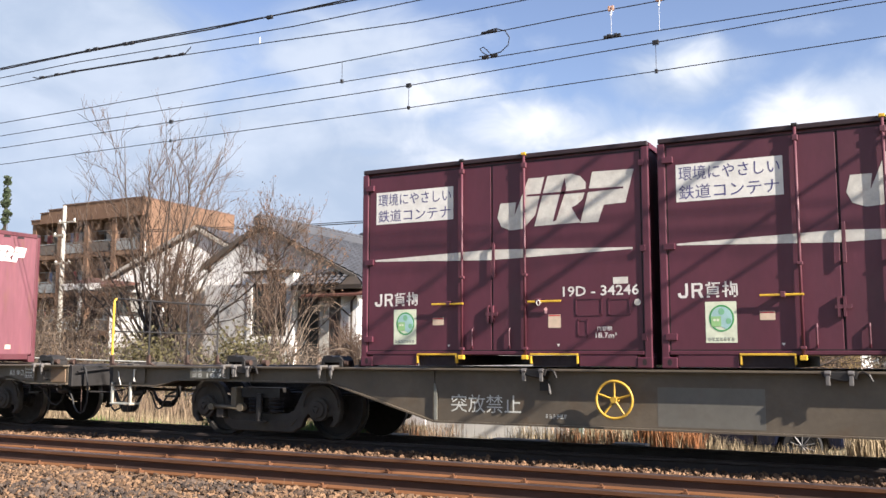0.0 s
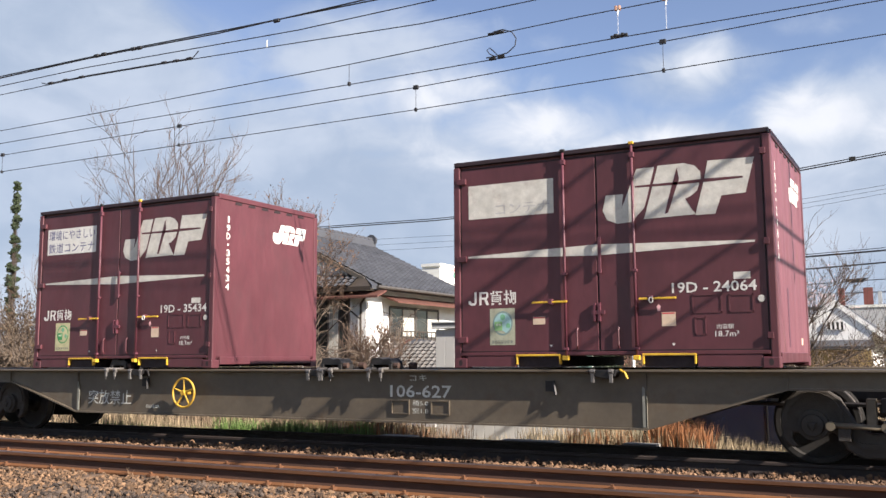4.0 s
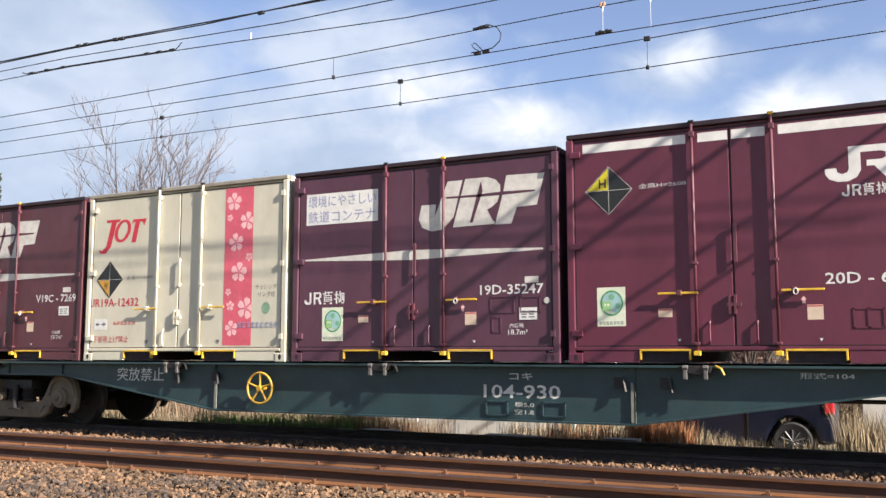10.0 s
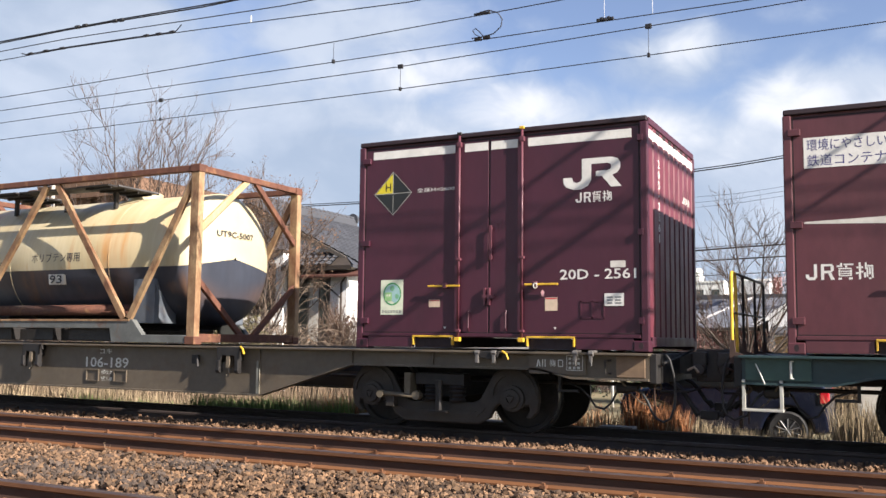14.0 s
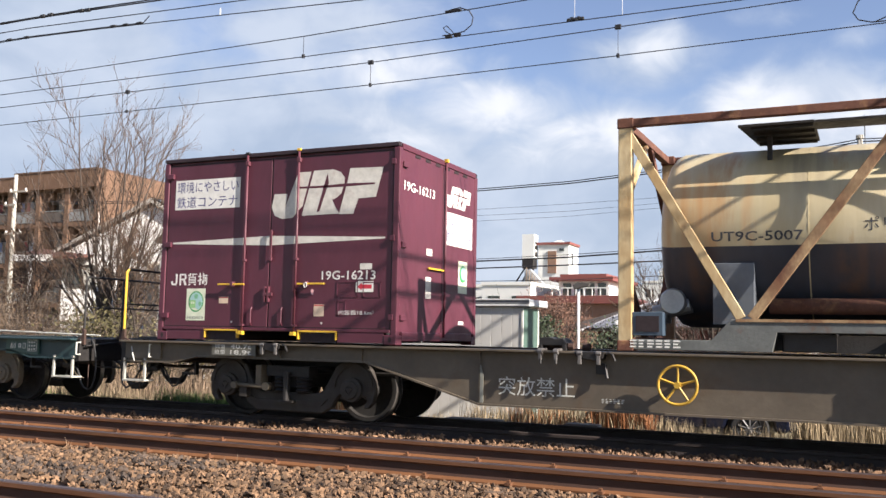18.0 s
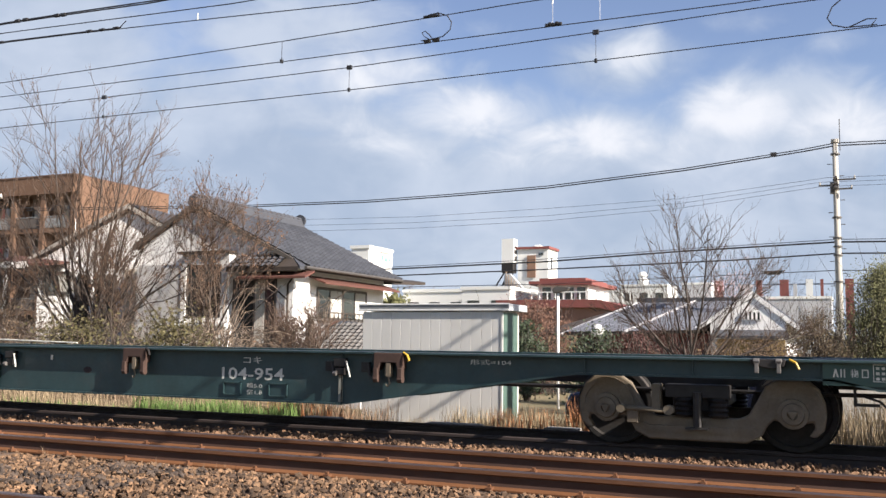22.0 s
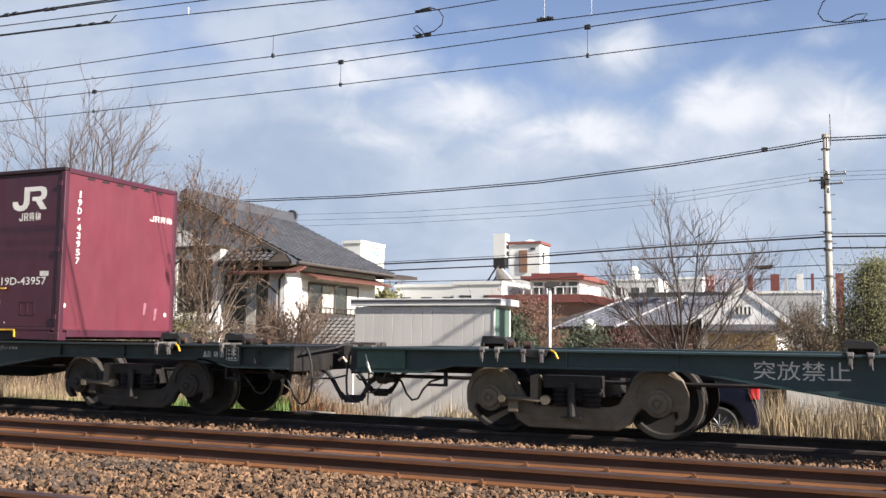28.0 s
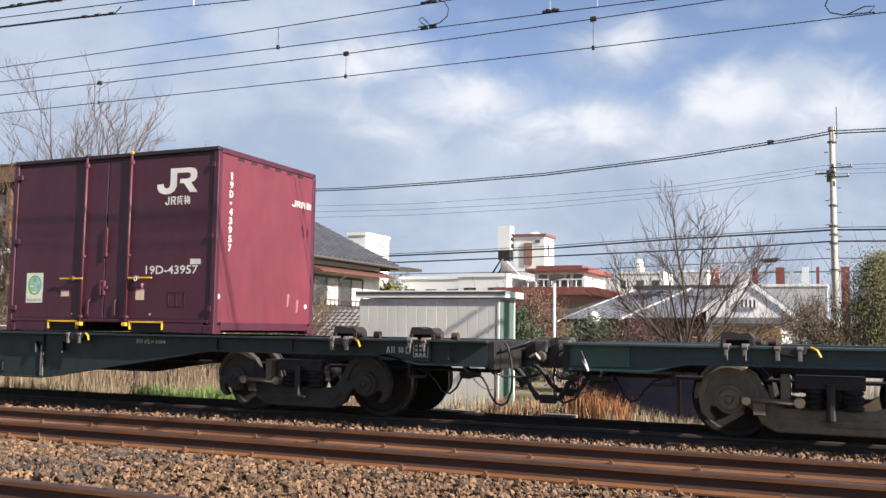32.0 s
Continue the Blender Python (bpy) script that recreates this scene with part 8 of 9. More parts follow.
def left_house():
    q, px, py = radians(12.0), -22.2, 24.0
    h = thing("gabled_house", "pale gabled house half hidden behind bare trees", "house", "houses", at=(px - px * math.cos(q) + py * math.sin(q), py - px * math.sin(q) - py * math.cos(q), 0), rz=12.0)
    y0, y1, gz = 24.0, 31.0, -0.7
    xc, zp = -22.2, 5.6
    part("wall", Geo().prism([(-25.6, gz), (-19.5, gz), (-19.5, 3.9), (xc, 5.35), (-25.6, 3.75)], "y", y0, y1), PLASTER, h)
    part("wall_panel", Geo().box(-25.55, -24.6, y0 - 0.06, y0 + 0.02, 1.4, 2.6), PLASTER, h)
    part("wall_panel", Geo().box(-20.6, -19.5, y0 - 0.06, y0 + 0.02, 0.8, 3.55), PALEPLASTER, h)
    for a, b in (((xc, zp), (-26.4, 3.55)), ((xc, zp), (-18.6, 3.55))):
        slab(h, [(b[0], y0 - 0.16, b[1]), (b[0], y1, b[1]), (a[0], y1, a[1]), (a[0], y0 - 0.16, a[1])], 0.12, TILE)
        part("barge_board", Geo().prism([a, b, (b[0], b[1] - 0.13), (a[0], a[1] - 0.15)], "y", y0 - 0.21, y0 - 0.16), mat("weathered_pale_board", (0.36, 0.34, 0.3), 0.85, 0, 0.35, 1.5, stain=0.3), h)
    tiled(h, (-18.6, y0 - 0.16, 3.55), (0, y1 - y0 + 0.16, 0), (xc + 18.6, 0, zp - 3.55))
    window(h, -25.3, -24.3, y0 - 0.06, 2.6, 3.3, "y", 2)
    window(h, -24.0, -22.6, y0 - 0.06, 1.2, 3.2, "y", 4)
    part("wall_panel", Geo().box(-22.3, -21.0, y0 - 0.05, y0 + 0.02, 0.2, 3.4), mat("beige_board", (0.52, 0.46, 0.36), 0.85, 0, 0.25, 1.5, stain=0.3, scol=(0.35, 0.3, 0.24)), h)
    part("veranda_post", Geo().box(-23.4, -23.3, y0 - 0.3, y0 - 0.2, gz, 3.5), PLASTER, h)
    part("veranda_post", Geo().box(-20.7, -20.5, y0 - 0.3, y0 - 0.15, gz, 3.5), PLASTER, h)
    slab(h, [(-26.5, y0 - 1.4, 3.55), (-24.4, y0 - 1.4, 3.50), (-24.4, y0 + 0.1, 3.7), (-26.5, y0 + 0.1, 3.9)], 0.08, RUSTROOF, "lean_to_roof")
    part("fascia", Geo().box(-26.5, -25.0, y0 - 1.46, y0 - 1.38, 3.35, 3.56), PLASTER, h)
    part("veranda_post", Geo().box(-25.95, -25.85, y0 - 1.3, y0 - 1.2, gz, 3.5), PLASTER, h)


left_house()


def right_house():
    h = thing("gabled_house", "white gabled house with a wide grey tiled roof", "house", "houses")
    y0, gz = 32.0, -0.7
    part("wall", Geo().prism([(-4.3, gz), (-1.9, gz), (-1.9, 1.93), (-2.93, 2.74), (-4.3, 1.90)], "y", y0, y0 + 6), PLASTER, h)
    part("wall", Geo().box(-9.0, -4.3, y0 + 0.4, y0 + 6, gz, 1.5), mat("dull_red_boarding", (0.13, 0.035, 0.03), 0.8, 0, 0.3, 2), h)
    for b in ((-5.05, 1.55), (-1.35, 1.62)):
        slab(h, [(b[0], y0 - 0.01, b[1]), (b[0], y0 + 6, b[1]), (-2.93, y0 + 6, 2.85), (-2.93, y0 - 0.01, 2.85)], 0.10, TILE)
        part("barge_board", Geo().prism([(-2.93, 2.90), b, (b[0], b[1] - 0.16), (-2.93, 2.70)], "y", y0 - 0.045, y0 - 0.015), PLASTER, h)
    part("gable_vent", Geo().box(-3.25, -2.65, y0 - 0.03, y0 + 0.05, 1.95, 2.2), PANE, h)
    for k in range(5):
        part("vent_bar", Geo().box(-3.24 + 0.13 * k, -3.18 + 0.13 * k, y0 - 0.06, y0 - 0.03, 1.95, 2.2), PLASTER, h)
    slab(h, [(-4.2, y0 - 0.5, 1.42), (-1.8, y0 - 0.5, 1.42), (-1.9, y0, 1.62), (-4.1, y0, 1.62)], 0.08, TILE, "skirt_roof")
    part("wall_band", Geo().box(-4.1, -1.95, y0 - 0.02, y0 + 0.0, gz, 1.3), mat("ochre_plaster", (0.42, 0.30, 0.12), 0.85, 0, 0.2, 2), h)
    slab(h, [(-10.35, y0 - 0.4, 1.45), (-4.6, y0 - 0.4, 1.60), (-5.2, y0 + 4.5, 2.75), (-7.6, y0 + 4.5, 2.72)], 0.1, DARKWOOD)
    tiled(h, (-9.2, y0 - 0.4, 1.50), (4.5, 0, 0.1), (1.4, 4.9, 1.22), clay=SLATE, relief=0.35)
    slab(h, [(-9.5, y0 - 0.5, 1.42), (-9.32, y0 - 0.5, 1.46), (-7.57, y0 + 4.5, 2.80), (-7.7, y0 + 4.5, 2.78)], 0.06, GREYPLASTER, "verge_trim")
    slab(h, [(-7.15, y0 - 0.5, 1.55), (-7.02, y0 - 0.5, 1.57), (-5.37, y0 + 4.5, 2.85), (-5.5, y0 + 4.5, 2.83)], 0.06, GREYPLASTER, "verge_trim")
    part("ridge", Geo().box(-7.7, -2.9, y0 + 4.4, y0 + 4.7, 2.70, 2.92), TILE, h)
    d = part("dish_aerial", Geo().lathe([(0.0, 0.02), (0.03, 0.14), (0.08, 0.23)], 18, (-8.0, y0 - 0.7, 1.55)), PLASTER, h)
    part("dish_arm", Geo().tube([(-8.0, y0 - 0.6, 1.55), (-8.1, y0 - 0.45, 1.2)], 0.02, 6), FRAME, d)


right_house()


def apartment():
    brick = mat("orange_brown_brick", (0.1503, 0.0853, 0.0523), 0.85, 0, 0.25, 0.6, stain=0.15, scol=(0.2, 0.1, 0.05), bump=0.2, bscale=18)
    a = thing("apartment_building", "orange-brown brick apartment block with balconies", "building")
    x0, x1, y0, y1, top = -66.2, -53.7, 52.0, 62.5, 13.4
    part("wall_core", Geo().box(x0, x1 - 0.2, y0 + 1.6, y1, -0.7, top - 0.4), brick, a)
    part("end_wall", Geo().box(x1 - 0.35, x1, y0, y1, -0.7, top - 0.3), brick, a)
    steps = ((x0 - 0.2, x0 + 0.9, 1.05), (x0 + 0.9, x0 + 1.9, 0.5), (x0 + 1.9, x0 + 3.6, 0.28), (x0 + 3.6, x1 + 0.05, 0.0))
    coping = mat("dark_coping", (0.12, 0.07, 0.05), 0.8)
    for xa, xb, drop in steps:
        part("roof", Geo().box(xa, xb, y0 - 0.2, y1, top - 1.35, top - drop), brick, a)
        part("roof_cap", Geo().box(xa - 0.03, xb + 0.03, y0 - 0.25, y1 + 0.05, top - drop, top - drop + 0.10), coping, a)
    # balcony shade is painted: this dark colour covers recess walls and some fronts
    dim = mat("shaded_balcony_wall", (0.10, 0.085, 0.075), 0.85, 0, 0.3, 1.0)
    greyrail = mat("grey_balcony_panel", (0.26, 0.27, 0.27), 0.6, 0.2, 0.25, 1.5)
    rnd = random.Random(17)
    cloths = [mat("washing_" + n, c, 0.9, 0, 0.2, 3) for n, c in (("white", (0.6, 0.6, 0.58)), ("blue", (0.12, 0.16, 0.26)), ("red", (0.28, 0.07, 0.07)), ("grey", (0.25, 0.24, 0.24)))]
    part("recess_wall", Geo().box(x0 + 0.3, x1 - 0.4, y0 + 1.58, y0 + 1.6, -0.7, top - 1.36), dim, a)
    for f in range(4):
        z = top - 1.0 - 3.15 * (f + 1)
        part("floor_slab", Geo().box(x0, x1, y0, y0 + 1.57, z - 0.2, z + 0.12), brick, a)
        for k in range(4):
            xa, xb = x0 + 3.1 * k + 0.25, x0 + 3.1 * (k + 1) - 0.2
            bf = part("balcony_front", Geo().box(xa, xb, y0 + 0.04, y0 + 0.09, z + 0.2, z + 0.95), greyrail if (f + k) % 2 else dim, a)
            part("balcony_rail", Geo().box(xa, xb, y0 + 0.02, y0 + 0.11, z + 1.02, z + 1.09), greyrail, bf)
            w = part("window", Geo().box(xa + 0.25, xb - 0.25, y0 + 1.50, y0 + 1.57, z + 0.2, z + 2.2), PANE, a)
            part("curtain", Geo().box(xa + 0.4, xa + 1.0, y0 + 1.47, y0 + 1.50, z + 0.3, z + 2.1), CURTAIN, w)
            part("window_frame", Geo().box((xa + xb) / 2 - 0.05, (xa + xb) / 2 + 0.05, y0 + 1.45, y0 + 1.5, z + 0.2, z + 2.2), FRAME, w)
            part("drying_pole", Geo().tube([(xa, y0 + 0.5, z + 1.95), (xb, y0 + 0.5, z + 1.93)], 0.025, 5), greyrail, a)
            for _ in range(rnd.choice((0, 2, 3))):
                xc, ln = rnd.uniform(xa + 0.2, xb - 0.5), rnd.uniform(0.5, 0.9)
                part("washing", Geo().prism([(xc, z + 1.93), (xc + 0.32, z + 1.93), (xc + 0.36, z + 1.93 - ln), (xc + 0.15, z + 1.90 - ln), (xc - 0.04, z + 1.95 - ln)], "y", y0 + 0.49, y0 + 0.51), rnd.choice(cloths), a)
    for k in range(5):
        x = x0 + 3.1 * k
        part("pier", Geo().box(x - 0.2, x + 0.25, y0 - 0.05, y0 + 1.6, -0.7, top - 1.36), brick, a)
    for f in range(3):
        z = top - 3.2 - 3.25 * f
        w = part("window", Geo().box(x1 - 0.02, x1 + 0.03, y0 + 0.5, y0 + 0.9, z, z + 1.4), PANE, a)
    part("drain_pipe", Geo().tube([(x1 + 0.1, y0 + 0.1, top - 3.4), (x1 + 0.1, y0 + 0.1, 0)], 0.08, 6), PLASTER, a)


apartment()


def far_buildings():
    white = mat("far_white_wall", (0.66, 0.67, 0.64), 0.7, 0, 0.1, 0.3)
    red = mat("far_red_trim", (0.184, 0.056, 0.0464), 0.7, 0, 0.15, 0.5)
    grey = mat("far_grey_wall", (0.40, 0.41, 0.42), 0.7, 0, 0.15, 0.3)
    t = thing("tower_building", "white stair tower with red cornice and rooftop sign", "building")
    part("tower_wall", Geo().box(-38.3, -34.3, 110, 114, -0.7, 12.8), white, t)
    part("cornice", Geo().box(-38.5, -34.1, 109.8, 114.2, 12.8, 13.1), red, t)
    part("door", Geo().box(-37.0, -35.9, 109.85, 110.0, 9.2, 12.0), mat("tan_door", (0.22, 0.13, 0.085), 0.7), t)
    part("window", Geo().box(-35.5, -34.9, 109.9, 110, 12.0, 12.3), PANE, t)
    part("window", Geo().box(-34.35, -34.25, 111.2, 111.7, 10.3, 11.8), PANE, t)
    part("water_tank", Geo().lathe([(13.1, 0.9), (13.3, 0.8), (13.5, 0.3)], 16, (-36.2, 112, 0), "z"), white, t)
    sg = part("sign_board", Geo().box(-40.1, -38.5, 109.0, 110.4, 11.0, 14.1), white, t, "tall white rooftop sign")
    part("sign_foot", Geo().box(-40.1, -38.6, 109.0, 110.4, 9.8, 11.0), BLACKSTEEL, sg)
    part("sign_letters", Geo().prism([(109.2, 12.2), (110.2, 12.2), (110.2, 12.7), (109.2, 12.7)], "x", -38.5, -38.45).prism([(109.3, 12.9), (110.1, 12.9), (110.1, 13.2), (109.3, 13.2)], "x", -38.5, -38.45).prism([(109.3, 11.3), (110.1, 11.3), (110.1, 11.9), (109.3, 11.9)], "x", -38.5, -38.45), BLACKSTEEL, sg)
    for k in range(3):
        part("sign_strut", Geo().tube([(-39.9 + 0.6 * k, 109.4, 9.8), (-41.2 + 0.9 * k, 109.0, 7.6)], 0.1, 5), BLACKSTEEL, sg)
    st = part("stair", Geo().prism([(-39.6, 9.6), (-38.8, 9.6), (-36.0, 6.6), (-39.6, 6.6)], "y", 108.6, 109.3), grey, t)
    for k in range(9):
        part("stair_rail", Geo().tube([(-39.3 + 0.36 * k, 108.5, 9.9 - 0.38 * k), (-39.3 + 0.36 * k, 108.5, 6.5)], 0.06, 4), mat("tan_steel", (0.35, 0.27, 0.20), 0.6), st)
    r = thing("red_roofed_building", "low building with red roof bands and a terrace", "building")
    part("lower_wall", Geo().box(-29.6, -16.0, 80, 92, -0.7, 4.3), mat("reddish_brown_wall", (0.24, 0.13, 0.09), 0.8, 0, 0.3, 0.6), r)
    part("roof_band", Geo().box(-29.8, -20.3, 79.6, 92, 4.25, 4.95), red, r)
    part("roof_band", Geo().prism([(-20.3, 4.25), (-15.8, 3.3), (-15.8, 3.8), (-20.3, 4.95)], "y", 79.6, 92), red, r)
    part("upper_wall", Geo().box(-26.5, -21.8, 82, 90, 4.95, 6.5), white, r)
    part("upper_roof", Geo().box(-27.2, -21.2, 81.2, 91, 6.4, 6.75).box(-26.4, -22.0, 82, 90, 6.75, 7.05), red, r)
    for k in range(4):
        part("window", Geo().box(-26.1 + 1.1 * k, -25.3 + 1.1 * k, 81.95, 82.02, 5.1, 6.2), PANE, r)
    part("terrace_rail", Geo().box(-26.5, -16.5, 79.8, 79.9, 5.6, 5.7), white, r)
    for k in range(14):
        part("rail_post", Geo().box(-26.5 + 0.75 * k, -26.42 + 0.75 * k, 79.8, 79.9, 4.8, 5.65), white, r)
    part("glazed_bay", Geo().box(-18.2, -16.2, 79.9, 80.1, 1.6, 3.4), mat("green_tint_glass", (0.12, 0.20, 0.12), 0.2), r)
    for (x0, x1, y, z0, z1, m, nm) in ((-33.4, -28.6, 80, -0.7, 5.95, white, "flat white building beside the red roofs"), (-45.4, -43.4, 80, -0.7, 10.2, white, "tall white building behind the tiled house"), (-41.5, -34.5, 84, -0.7, 6.0, white, "low white building in the distance"),
                                       (-32.0, -25.0, 140, -0.7, 9.8, white, "white office block in the distance"), (-24.5, -20.0, 150, -0.7, 10.6, grey, "grey block in the distance"), (-38, -31, 150, -0.7, 9.6, white, "pale hall in the distance"), (-10.0, -2.0, 120, -0.7, 6.8, grey, "long grey roof in the distance")):
        b = thing("distant_building", nm, "building", "distant buildings")
        far = y + (5.1 if nm.startswith("tall") else 9)
        part("wall", Geo().box(x0, x1, y, far, z0, z1), m, b)
        part("parapet", Geo().box(x0 - 0.1, x1 + 0.1, y - 0.1, far + 0.1, z1, z1 + 0.3), white, b)
        n = max(2, int((x1 - x0) / 1.9))
        for k in range(n):
            xa = x0 + (x1 - x0) * (k + 0.25) / n
            part("window", Geo().box(xa, xa + 0.5 * (x1 - x0) / n, y - 0.04, y + 0.02, z1 - 2.2, z1 - 1.0), PANE if nm.startswith(("white", "low", "flat")) else m, b)
        if nm.startswith("tall"):
            pale = mat("faded_green_sign", (0.16, 0.40, 0.26), 0.7)
            for ya, yb, za, zb in ((82.6, 83.1, 9.25, 9.75), (83.3, 84.0, 9.15, 9.6), (84.2, 84.7, 9.25, 9.75)):
                part("sign_mark", Geo().prism([(ya, za), (yb, za), (yb, zb), (ya + 0.2, zb)], "x", x1, x1 + 0.05), pale, b)
            part("sign_mark", Geo().prism([(82.4, 9.92), (84.6, 9.92), (84.6, 10.08), (82.4, 10.08)], "x", x1, x1 + 0.05), mat("faded_pink_sign", (0.58, 0.22, 0.20), 0.7), b)
        if nm.startswith("white office"):
            part("water_tank", Geo().lathe([(9.8, 0.9), (11.0, 0.9), (11.4, 0.5), (11.6, 0.9), (12.2, 0.4)], 14, (-29.3, 143, 0), "z"), white, b)
    f = thing("panel_fence", "row of tall red and white panels with a rail", "fence")
    pans = ((-18.1, -16.9, red), (-12.3, -11.5, red), (-9.1, -7.9, red), (-7.3, -6.8, grey), (-5.6, -4.7, white), (-3.7, -3.3, red), (-0.5, 0.6, red), (3.0, 3.8, white), (4.3, 4.8, red), (7.0, 8.1, white), (9.5, 10.4, red), (-14.6, -12.8, grey))
    for xa, xb, m in pans:
        part("panel", Geo().box(xa, xb, 140, 140.4, -0.7, 10.5 if m is not grey else 9.9), m, f)
    part("rail_beam", Geo().box(-19, 18, 140.5, 140.7, 9.75, 9.95), mat("blue_grey_rail", (0.15, 0.19, 0.25), 0.5), f)


far_buildings()


# ---- poles and cables behind ----
CONCRETE_POLE = mat("pale_concrete_pole", (0.376, 0.352, 0.304), 0.8, 0, 0.2, 2, stain=0.2, scol=(0.3, 0.27, 0.22), stretch=(1, 1, 0.2))


def utility_pole():
    p = thing("utility_pole", "pale concrete utility pole with crossarms and cables", "pole", at=(-0.31, 34.0, -0.7))
    part("shaft", Geo().tube([(0, 0, 0), (0, 0, 8.85)], [0.135, 0.085], 16), CONCRETE_POLE, p, smooth=True)
    part("pole_cap", Geo().tube([(0, 0, 8.80), (0, 0, 8.92)], 0.13, 12), CONCRETE_POLE, p)
    part("lightning_rod", Geo().tube([(0.16, -0.1, 8.5), (0.16, -0.1, 9.6)], 0.015, 6), BLACKSTEEL, p)
    # crossarms that point across the street, and short side arms
    for z, x0, x1 in ((7.48, -0.10, 0.62), (7.30, -0.55, 0.10), (7.16, -0.16, 0.52)):
        arm = part("crossarm", Geo().box(-0.05, 0.05, -0.75, 0.9, z - 0.035, z + 0.035).box(x0, x1, -0.19, -0.14, z - 0.025, z + 0.025), FRAME, p)
        for x in (x0 + 0.04, x1 - 0.04):
            part("insulator", Geo().lathe([(z + 0.025, 0.022), (z + 0.055, 0.032), (z + 0.08, 0.022), (z + 0.11, 0.028), (z + 0.12, 0.01)], 10, (x, -0.165, 0), "z"), CONCRETE_POLE, arm)
    part("switch_box", Geo().box(-0.19, -0.08, -0.22, 0.05, 7.02, 7.40), FRAME, p, bevel=0.01)
    for z in (2.6, 4.0, 4.9, 5.2, 5.5, 6.2, 8.4):
        part("pole_band", Geo().lathe([(z - 0.025, 0.155), (z + 0.025, 0.155)], 14, (0, 0, 0), "z"), FRAME, p)
    for k in range(14):
        part("climbing_step", Geo().tube([(0.12 * (-1) ** k, 0, 2.6 + 0.42 * k), (0.26 * (-1) ** k, 0, 2.6 + 0.42 * k)], 0.014, 5), FRAME, p)
    # lines that run along the street on both sides of the pole
    for name, r, pts in (
        ("power_line", 0.022, ((0.0, 8.70), (-1.08, 8.56), (-5.16, 8.15), (-10.35, 7.80), (-14.17, 7.70), (-18.33, 7.64), (-24.4, 7.73), (-38, 8.2))),
        ("power_line", 0.018, ((0.0, 8.79), (-1.08, 8.64), (-5.16, 8.23), (-10.35, 7.88), (-14.17, 7.78), (-18.33, 7.72), (-24.4, 7.81), (-38, 8.3))),
        ("thin_line", 0.006, ((-0.3, 7.60), (-5.2, 7.13), (-10.35, 7.0), (-16, 6.92), (-34, 7.3))),
        ("thin_line", 0.006, ((-0.5, 7.45), (-5.2, 6.95), (-10.35, 6.72), (-16, 6.68), (-34, 7.0))),
        ("thin_line", 0.006, ((-0.5, 7.30), (-5.2, 6.78), (-10.35, 6.52), (-16, 6.45), (-34, 6.7))),
        ("telephone_cable", 0.030, ((0.0, 5.36), (-5.2, 5.19), (-10.35, 4.93), (-16.94, 4.78), (-34, 4.9))),
        ("telephone_cable", 0.026, ((0.0, 4.97), (-3.1, 4.83), (-10.35, 4.63), (-16.94, 4.50), (-34, 4.6))),
        ("telephone_cable", 0.014, ((0.0, 4.39), (-1.5, 4.35), (-10.35, 4.06), (-16.94, 4.02), (-34, 4.1))),
        ("telephone_cable", 0.012, ((0.0, 5.45), (-5.2, 5.27), (-10.35, 5.03), (-16.94, 4.86), (-34, 5.0)))):
        path = [(x, 0.0, z) for x, z in reversed(pts)] + [(3.0, 0.0, pts[0][1] - 0.06), (22.0, 0.0, pts[0][1] - 0.4), (45.0, 0.0, pts[0][1])]
        part(name, Geo().tube(path, r, 6), WIRE, p, smooth=True)
    part("cable_joint", Geo().prism([(-2.5, 4.40), (-1.75, 4.42), (-1.9, 4.28), (-2.3, 4.27)], "y", -0.08, 0.08), BLACKSTEEL, p)
    part("cable_joint", Geo().box(-2.1, -1.9, -0.06, 0.06, 8.46, 8.60), BLACKSTEEL, p)


utility_pole()


def slim_pole():
    p = thing("utility_pole", "slim pale pole with short crossarms before the apartment block", "pole", at=(-48.2, 40.0, -0.7))
    part("shaft", Geo().tube([(0, 0, 0), (0, 0, 11.3)], [0.17, 0.11], 12), CONCRETE_POLE, p, smooth=True)
    for z, x0, x1 in ((10.2, -0.3, 1.2), (7.6, -0.5, 0.9), (9.4, -0.7, 0.3)):
        arm = part("crossarm", Geo().box(x0, x1, -0.20, -0.12, z - 0.05, z + 0.05), CONCRETE_POLE, p)
        for x in (x0 + 0.1, x1 - 0.1):
            part("insulator", Geo().lathe([(z + 0.05, 0.05), (z + 0.12, 0.07), (z + 0.2, 0.03)], 8, (x, -0.16, 0), "z"), PLASTER, arm)


slim_pole()


def lamp_post():
    p = thing("street_lamp", "slim white street lamp with a small flat head", "street lamp", at=(-7.2, 24.0, -0.7))
    part("post", Geo().tube([(0, 0, 0), (0, 0, 3.15)], 0.036, 10), PLASTER, p, smooth=True)
    part("head", Geo().prism([(-0.12, 3.15), (0.28, 3.22), (0.32, 3.30), (0.0, 3.34), (-0.14, 3.26)], "y", -0.09, 0.09), FRAME, p, bevel=0.01)


lamp_post()

